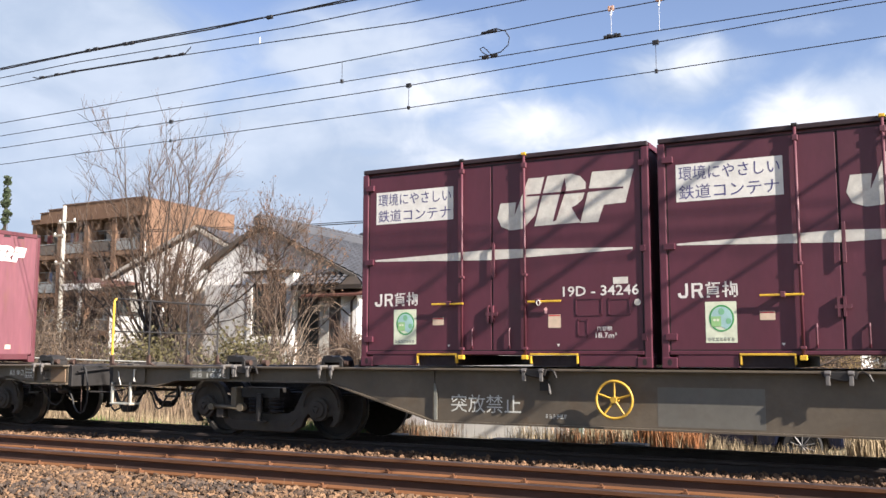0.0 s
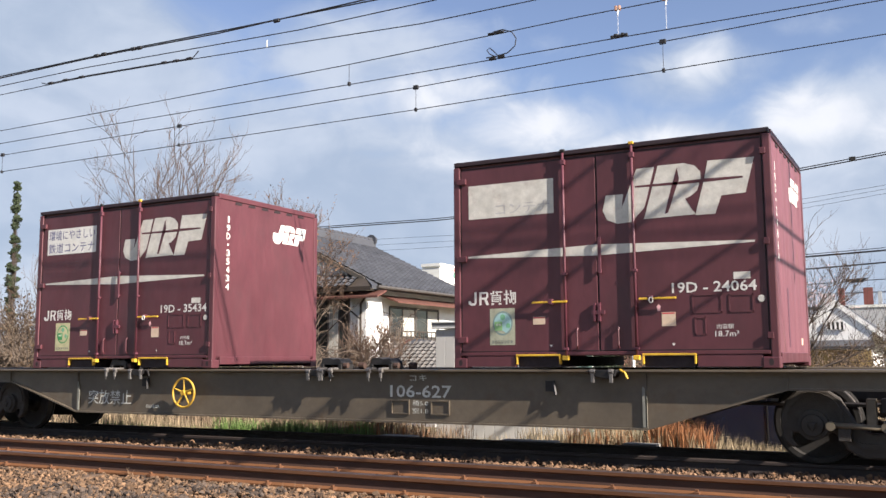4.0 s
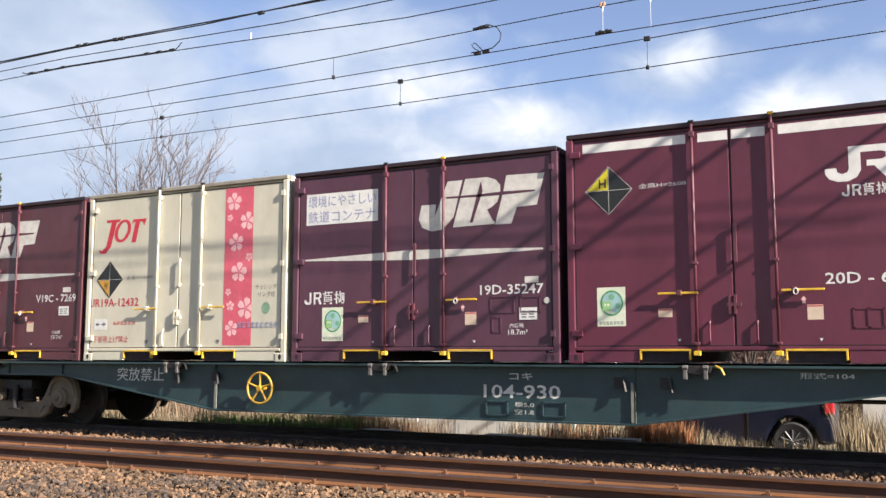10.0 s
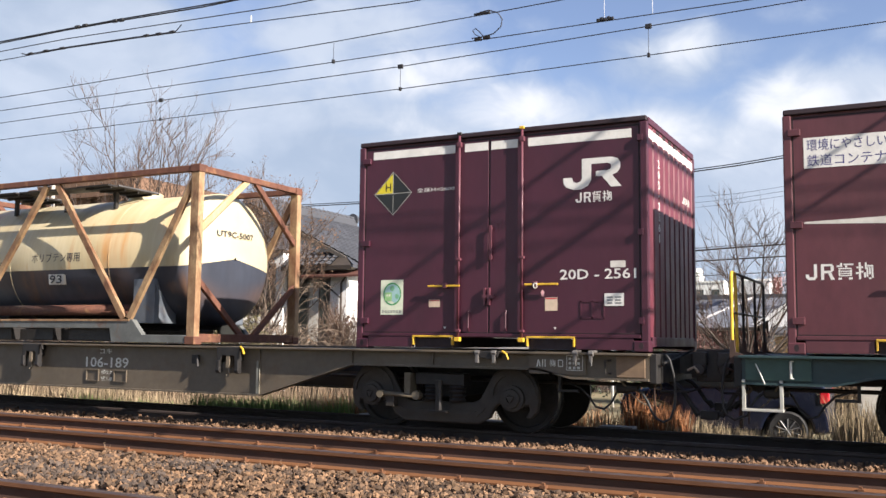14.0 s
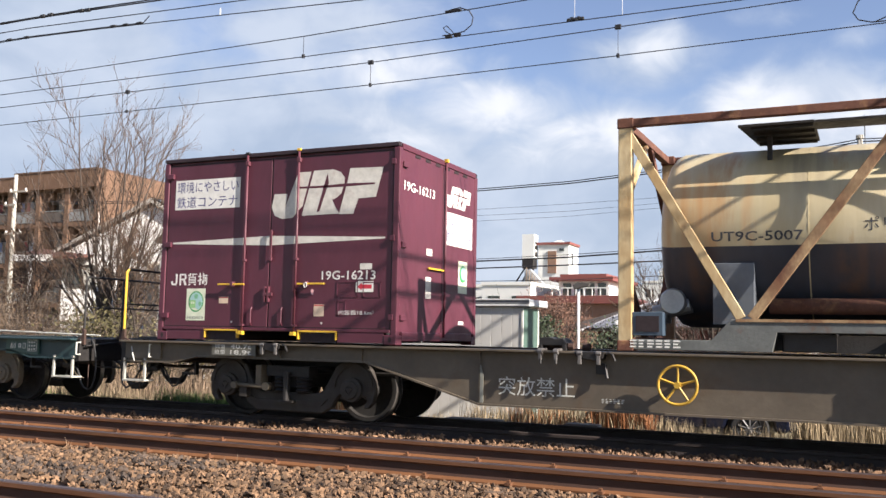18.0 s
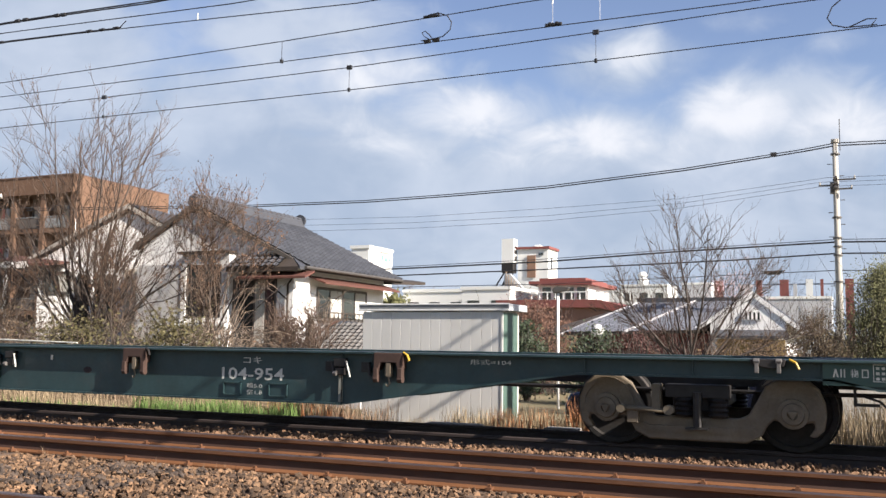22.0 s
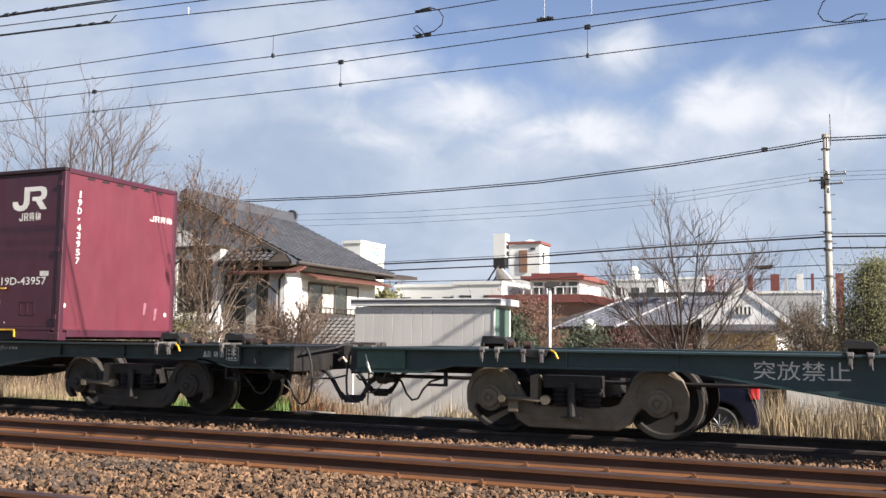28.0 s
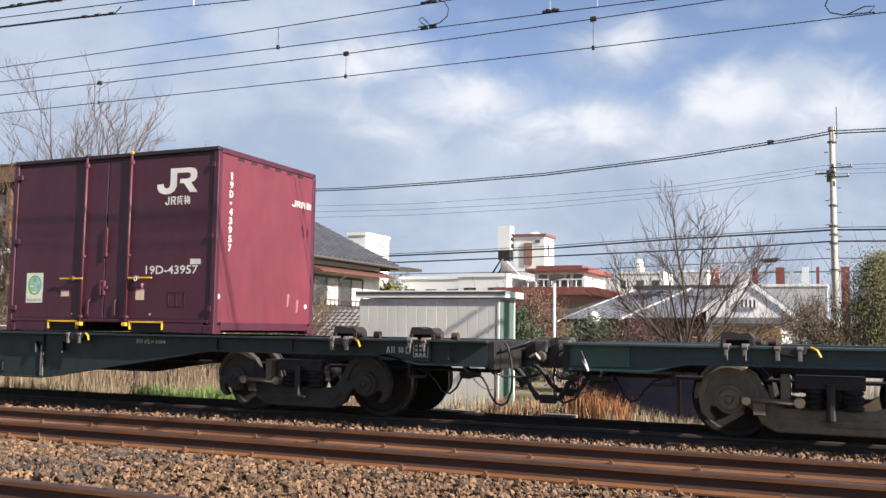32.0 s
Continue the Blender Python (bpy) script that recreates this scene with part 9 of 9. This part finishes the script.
# ---- trees and bushes ----
BARK = mat("grey_brown_bark", (0.0621, 0.0466, 0.0373), 0.9, 0, 0.4, 5, bump=0.4, bscale=25)
TWIG = mat("brown_twig", (0.0801, 0.0497, 0.0321), 0.9, 0, 0.35, 3, isl=0.35)
RUSTLEAF = mat("withered_leaf", (0.132, 0.072, 0.039), 0.85, 0, 0.3, 3, isl=0.5)
OLIVELEAF = mat("olive_leaf", (0.0713, 0.0607, 0.021), 0.75, 0, 0.4, 3, isl=0.55)
SCRUBLEAF = mat("brown_scrub_leaf", (0.088, 0.0546, 0.029), 0.85, 0, 0.4, 3, isl=0.5)
DARKLEAF = mat("dark_green_leaf", (0.0245, 0.0385, 0.014), 0.7, 0, 0.4, 3, isl=0.55)


def limb(rnd, start, way, length, r0, r1, steps, wander, lift):
    p, d = Vector(start), Vector(way).normalized()
    path, rs = [p.copy()], [r0]
    for k in range(steps):
        d = (d + Vector((rnd.gauss(0, wander), rnd.gauss(0, wander), rnd.gauss(0, wander) + lift))).normalized()
        p = p + d * (length / steps)
        path.append(p.copy())
        rs.append(r0 + (r1 - r0) * (k + 1) / steps)
    return path, rs, d


def leaf_quad(rnd, vs, fs, p, s):
    a = Vector((rnd.gauss(0, 1), rnd.gauss(0, 1), rnd.gauss(0, 1))).normalized()
    b = a.orthogonal().normalized() * s * rnd.uniform(0.4, 0.7)
    a = a * s
    k = len(vs)
    vs += [tuple(p - a), tuple(p + b), tuple(p + a), tuple(p - b)]
    fs.append((k, k + 1, k + 2, k + 3))


def bare_tree(label, base, height, spread, seed, stems=6, lean=0.5, boughs=8, twigs=7, tips=4, trunk_h=0.6, leaves=0, leaf=RUSTLEAF, r=0.11, thin=1.0, clear=0.0, ways=()):
    """A leafless tree: stems that fan out from a short trunk, boughs, twigs and twig tips."""
    rnd = random.Random(seed)
    t = thing("bare_tree" if leaves < 200 else "withered_tree", label, "tree", "trees", at=base)
    g, gt = Geo(), Geo()
    lv, lf = [], []
    g.tube([(0, 0, -0.1), (rnd.uniform(-0.05, 0.05), 0, trunk_h * 0.6), (0, 0, trunk_h)], [r * 1.5, r * 1.2, r * 1.1], 10)
    for i in range(len(ways) or stems):
        a = 2 * math.pi * (i + rnd.uniform(-0.3, 0.3)) / stems
        tilt = lean * rnd.uniform(0.10, 1.15)
        d = Vector((math.cos(a) * tilt * spread, math.sin(a) * tilt * 0.7, 1.0))
        ln = (height - trunk_h) * rnd.uniform(0.78, 1.0) * (1.0 if i else 1.05)
        if ways:
            d = Vector((ways[i][0] * 1.15, rnd.uniform(-0.9, 0.9), ways[i][1] - trunk_h))
            ln = d.length
        path, rs, _ = limb(rnd, (0, 0, trunk_h * rnd.uniform(0.6, 1.0)), d, ln, r * 0.5, 0.008 * thin, 9, 0.07 if ways else 0.11, 0.015 if ways else 0.04)
        g.tube(path, rs, 7)
        for b in range(boughs):
            k = 1 + int((len(path) - 2) * (b + rnd.random()) / boughs)
            if path[k].z < clear and rnd.random() < 0.8:
                continue
            ang = rnd.uniform(0, 6.28)
            dd = (path[k] - path[k - 1]).normalized() + Vector((math.cos(ang) * spread, math.sin(ang), 0.25)) * rnd.uniform(0.5, 1.0)
            lb = ln * (1.0 - 0.75 * k / len(path)) * rnd.uniform(0.35, 0.65) + 0.35
            bp, br, _ = limb(rnd, path[k], dd, lb, max(0.010 * thin, rs[k] * 0.5), 0.005 * thin, 6, 0.16, 0.05)
            g.tube(bp, br, 5)
            for w in range(twigs):
                j = 1 + int((len(bp) - 2) * (w + rnd.random()) / twigs)
                ang = rnd.uniform(0, 6.28)
                dd = (bp[j] - bp[j - 1]).normalized() + Vector((math.cos(ang), math.sin(ang), 0.35)) * rnd.uniform(0.4, 0.9)
                tp, tr, _ = limb(rnd, bp[j], dd, lb * rnd.uniform(0.25, 0.5) + 0.15, 0.006 * thin, 0.0032 * thin, 4, 0.18, 0.05)
                gt.tube(tp, tr, 4, False)
                for q in range(tips):
                    jj = 1 + rnd.randrange(len(tp) - 1)
                    ang = rnd.uniform(0, 6.28)
                    dd = (tp[jj] - tp[jj - 1]).normalized() + Vector((math.cos(ang), math.sin(ang), 0.4)) * rnd.uniform(0.3, 0.8)
                    sp, sr, _ = limb(rnd, tp[jj], dd, rnd.uniform(0.12, 0.38), 0.0036 * thin, 0.0022 * thin, 2, 0.12, 0.08)
                    gt.tube(sp, sr, 3, False)
                    if leaves and sp[-1].z > clear and rnd.random() < leaves / 1000.0:
                        for _ in range(rnd.choice((1, 1, 2, 3))):
                            leaf_quad(rnd, lv, lf, sp[-1] + Vector((rnd.gauss(0, 0.04), rnd.gauss(0, 0.04), rnd.gauss(0, 0.04))), rnd.uniform(0.018, 0.034))
    part("trunk", g, BARK, t, smooth=True)
    me = bpy.data.meshes.new("crown")
    me.from_pydata([tuple(p) for p in gt.v], [], gt.f)
    me.materials.append(TWIG)
    part("crown", me, TWIG, t, "fine bare twigs", kind="stuff")
    if lf:
        me = bpy.data.meshes.new("leaves")
        me.from_pydata(lv, [], lf)
        me.materials.append(leaf)
        part("leaves", me, leaf, t, "withered brown leaves", kind="stuff")
    return t


bare_tree("tall bare tree fanning out from several stems", (-20.0, 20.0, -0.6), 8.9, 0.8, 31, boughs=9, twigs=7, tips=5, trunk_h=1.5, thin=1.1, leaves=40, r=0.11,
          ways=((-2.3, 8.5), (-1.5, 7.6), (-0.3, 8.0), (0.5, 8.7), (1.2, 7.9), (2.0, 6.9), (2.9, 6.1), (3.8, 5.6), (-3.2, 7.0), (-4.0, 4.9), (2.4, 4.9), (0.4, 6.4)))
bare_tree("spreading bare tree between the two houses", (-18.4, 19.4, -0.6), 5.0, 1.3, 41, 6, 0.80, 7, 5, 4, 0.9, leaves=50, r=0.07, thin=1.05)
bare_tree("bare tree with withered rusty leaves", (-16.3, 20.4, -0.6), 5.9, 1.25, 22, boughs=14, twigs=9, tips=5, trunk_h=1.0, leaves=640, r=0.08, thin=1.0, clear=3.1,
          ways=((-1.6, 4.9), (-1.0, 5.5), (-0.3, 5.7), (0.4, 5.5), (1.0, 5.0), (1.6, 4.3), (2.2, 3.5), (-2.1, 4.0), (0.8, 4.2)))
bare_tree("leafless tree with dark upswept twigs", (-3.45, 22.0, -0.6), 4.4, 1.1, 33, boughs=9, twigs=7, tips=4, trunk_h=1.2, r=0.07, thin=0.92,
          ways=((0.2, 4.6), (0.8, 4.5), (-0.4, 4.2), (-1.1, 3.5), (1.3, 4.0), (1.8, 3.2), (-1.5, 2.7), (2.0, 2.5)))
bare_tree("thin bare tree beside the apartment block", (-24.2, 20.5, -0.6), 5.0, 1.1, 25, 7, 0.6, 9, 7, 4, 0.8, leaves=60, r=0.06, thin=1.0)
bare_tree("low bare shrub in front of the porch", (-12.6, 19.6, -0.6), 2.3, 1.2, 26, 10, 0.75, 8, 6, 5, 0.2, r=0.04, thin=1.2)
bare_tree("bare tree far behind the red-roofed building", (-46, 95, -0.7), 8.5, 1.2, 27, 7, 0.5, 6, 5, 3, 1.5, r=0.15, thin=3.0)


def arching_shrub(label, base, seed, n, reach, rise):
    """Long bare canes that arch over and hang down at their tips."""
    rnd = random.Random(seed)
    t = thing("arching_shrub", label, "shrub", "bushes", at=base)
    g = Geo()
    for _ in range(n):
        a, k, h = rnd.uniform(0, 6.28), reach * rnd.uniform(0.5, 1.1), rise * rnd.uniform(0.6, 1.1)
        pts = []
        for q in range(8):
            u = q / 7
            pts.append((math.cos(a) * k * u ** 1.3 + rnd.gauss(0, 0.02), math.sin(a) * 0.5 * k * u ** 1.3, h * (2.2 * u - 1.35 * u * u)))
        g.tube(pts, [0.014 - 0.0012 * q for q in range(8)], 5, False)
        for _ in range(5):
            q = rnd.randrange(2, 8)
            p = Vector(pts[q])
            d = Vector((rnd.gauss(0, 1), rnd.gauss(0, 0.6), rnd.gauss(0.1, 0.7))).normalized()
            path, rs, _ = limb(rnd, p, d, rnd.uniform(0.2, 0.6), 0.006, 0.004, 3, 0.2, -0.03)
            g.tube(path, rs, 4, False)
    part("cane_tangle", g, mat("pale_bare_cane", (0.181, 0.1357, 0.098), 0.85, 0, 0.35, 3, isl=0.35), t, kind="stuff")


arching_shrub("bare arching canes before the glazed veranda", (-15.4, 20.2, -0.6), 61, 34, 1.9, 3.5)
arching_shrub("bare arching canes below the withered tree", (-17.0, 19.4, -0.6), 62, 14, 2.0, 2.6)
arching_shrub("bare arching canes beside the tall tree", (-19.6, 18.8, -0.6), 63, 16, 2.2, 3.0)
arching_shrub("bare arching canes before the pale house", (-22.6, 19.2, -0.6), 64, 30, 2.4, 3.2)
arching_shrub("tangle of dry reddish canes below the tall tree", (-20.9, 18.2, -0.6), 67, 50, 2.0, 2.2)
arching_shrub("tangle of dry canes before the pale house", (-24.6, 18.9, -0.6), 68, 80, 2.6, 3.3)
arching_shrub("tangle of dry canes below the withered tree", (-17.6, 17.9, -0.6), 69, 40, 1.8, 1.9)
arching_shrub("dense russet canes below the pale house wall", (-23.9, 18.3, -0.6), 70, 110, 1.9, 2.5)
arching_shrub("bare canes before the balcony window", (-13.2, 21.6, -0.6), 65, 20, 1.0, 3.0)
arching_shrub("dry fallen canes before the tiled porch", (-13.6, 18.0, -0.6), 66, 80, 1.8, 2.0)


def bush(label, base, size, seed, leaf, clumps=30, per=90, s=0.05, stalks=40, category="bush", name="bush"):
    """Leaf clumps on short stems with an uneven outline."""
    rnd = random.Random(seed)
    t = thing(name, label, category, "bushes", at=base)
    lv, lf = [], []
    g = Geo()
    sx, sy, sz = size
    for _ in range(clumps):
        a, u = rnd.uniform(0, 6.28), rnd.random() ** 0.5
        z = rnd.uniform(0.15, 1.0)
        w = math.sin(min(1.0, z * 1.05) * math.pi * 0.85 + 0.35)
        c = Vector((math.cos(a) * u * sx * w, math.sin(a) * u * sy * w, z * sz))
        k = rnd.uniform(0.6, 1.2) * 0.24 * min(sx, sz)
        g.tube([(c.x * 0.2, c.y * 0.2, 0), (c.x * 0.6, c.y * 0.6, c.z * 0.6), tuple(c)], [0.03, 0.02, 0.008], 5)
        for _ in range(per):
            p = c + Vector((rnd.gauss(0, k), rnd.gauss(0, k), rnd.gauss(0, k * 0.7)))
            if p.z > 0:
                leaf_quad(rnd, lv, lf, p, s * rnd.uniform(0.6, 1.3))
    for _ in range(stalks):
        a = rnd.uniform(0, 6.28)
        path, rs, _ = limb(rnd, (rnd.uniform(-0.7, 0.7) * sx, rnd.uniform(-0.7, 0.7) * sy, 0), (math.cos(a) * 0.5, math.sin(a) * 0.5, 1), sz * rnd.uniform(0.8, 1.35), 0.012, 0.004, 5, 0.15, 0.02)
        g.tube(path, rs, 4, False)
    part("stem_tangle", g, BARK, t, kind="stuff")
    me = bpy.data.meshes.new("foliage")
    me.from_pydata(lv, [], lf)
    me.materials.append(leaf)
    part("foliage", me, leaf, t, kind="stuff")
    return t


bush("olive-brown scrub bush below the bare trees", (-14.8, 17.6, -0.6), (1.7, 1.0, 2.0), 31, OLIVELEAF, 40, 90, 0.045, 120)
bush("brown scrub bush below the bare trees", (-18.0, 17.6, -0.6), (1.8, 1.0, 2.0), 32, OLIVELEAF, 44, 80, 0.045, 160)
bush("brown thicket beside the tall bare tree", (-21.6, 18.2, -0.6), (2.2, 1.2, 2.2), 33, SCRUBLEAF, 40, 90, 0.035, 260)
bush("brown thicket beside the pale house", (-25.5, 19.0, -0.6), (2.8, 1.2, 3.2), 34, SCRUBLEAF, 56, 90, 0.04, 420)
bush("dry brown thicket in front of the tiled house", (-12.6, 18.6, -0.6), (1.3, 0.9, 1.5), 35, RUSTLEAF, 14, 40, 0.04, 260)
bush("rusty brown hedge below the red roof", (-10.2, 31.0, -0.7), (1.5, 1.2, 3.0), 36, mat("reddish_brown_leaf", (0.119, 0.0595, 0.0385), 0.85, 0, 0.4, 3, isl=0.5), 60, 150, 0.035, 160)
bush("dark clipped garden bush", (-9.1, 27.0, -0.7), (0.7, 0.7, 2.4), 37, DARKLEAF, 26, 110, 0.05, 4)
bush("dark layered garden pine", (-6.7, 26.0, -0.7), (1.0, 0.8, 2.2), 38, DARKLEAF, 26, 110, 0.05, 4)
bush("brown-green shrub before the white gable", (-2.0, 25.0, -0.7), (1.3, 0.9, 1.75), 39, SCRUBLEAF, 50, 240, 0.024, 120)
bush("low brown shrub before the white gable", (-3.0, 24.0, -0.7), (1.3, 0.8, 1.75), 46, SCRUBLEAF, 40, 160, 0.026, 120)
bush("tall brown-green shrub beside the pole", (-0.8, 26.5, -0.7), (1.0, 0.9, 2.6), 40, mat("brown_olive_leaf", (0.0935, 0.066, 0.0358), 0.8, 0, 0.4, 3, isl=0.5), 60, 300, 0.024, 160)
bush("green evergreen tree beside the pole", (0.9, 27.0, -0.7), (1.25, 1.1, 3.75), 41, mat("yellow_green_leaf", (0.0969, 0.098, 0.0325), 0.7, 0, 0.4, 3, isl=0.5), 150, 420, 0.026, 60, "tree", "evergreen_tree")
bush("green evergreen tree beyond the pole", (3.4, 27.5, -0.7), (1.8, 1.2, 3.6), 42, MATS["yellow_green_leaf"], 110, 340, 0.030, 30, "tree", "evergreen_tree")
bush("rounded dark shrub beside the porch", (-14.0, 21.0, -0.6), (0.6, 0.6, 1.4), 43, RUSTLEAF, 12, 40, 0.04, 60)
bush("tall dark conifer far behind the houses", (-55.2, 41.0, -0.7), (0.36, 0.36, 13.9), 44, DARKLEAF, 90, 90, 0.11, 0, "tree", "conifer_tree")
bush("rounded green treetop in the distance", (-31.5, 62, -0.7), (2.2, 2.0, 4.9), 45, MATS["yellow_green_leaf"], 40, 90, 0.16, 4, "tree", "evergreen_tree")

bush("reddish brown shrub before the dark boarding", (-5.3, 26.0, -0.7), (1.5, 0.8, 2.1), 47, mat("plum_brown_leaf", (0.15, 0.075, 0.065), 0.85, 0, 0.4, 3, isl=0.5), 30, 90, 0.024, 240)
bush("plum tree in pale pink blossom in the distance", (-6.3, 60.0, -0.7), (2.3, 1.4, 7.3), 48, mat("pale_pink_blossom", (0.55, 0.40, 0.39), 0.8, 0, 0.25, 3, isl=0.3), 26, 70, 0.05, 70, "tree", "blossoming_tree")


def far_scrub():
    rnd = random.Random(50)
    lv, lf = [], []
    for _ in range(9000):
        x = rnd.uniform(-95, 40)
        h = 2.6 + 1.2 * noise.noise((x * 0.15, 0.0, 7.0))
        leaf_quad(rnd, lv, lf, Vector((x, rnd.uniform(68, 74), -0.6 + h * rnd.random() ** 0.8)), rnd.uniform(0.15, 0.35))
    me = bpy.data.meshes.new("far_hedgerow")
    me.from_pydata(lv, [], lf)
    me.materials.append(mat("far_brown_green_foliage", (0.12, 0.10, 0.05), 0.85, 0, 0.4, 1, isl=0.5))
    tagged(new("far_hedgerow", me), "brown-green hedgerow in the distance", "hedge", kind="stuff")


far_scrub()


def garden_fence():
    f = thing("pipe_rail", "low pale pipe rail in front of the thicket", "fence")
    for x in (-20.2, -18.4, -16.6):
        part("post", Geo().tube([(x, 16.2, -0.6), (x, 16.2, 1.05 - 0.02 * (x + 20.2))], 0.018, 6), BARK, f)
    part("rail", Geo().tube([(-20.6, 16.2, 1.07), (-16.4, 16.2, 0.98)], 0.018, 6), GREYLIT, f)


garden_fence()


def motions():
    """The train rolls in from the far end, slows and stops."""
    for ob, u, y, z in TRAIN:
        walk(ob, [(t, pose(u + s, y, z)) for t, s in ROLLED])
    steps = [0.16 * k for k in range(200)] + [32.0]
    turns = [(t, math.degrees(rolled(t) / WHEEL_R)) for t in steps]
    for ws, x in WHEELS:
        walk(ws, [(t, pose(x, 0, WHEEL_R, 0, a % 360.0, 0)) for t, a in turns])


motions()
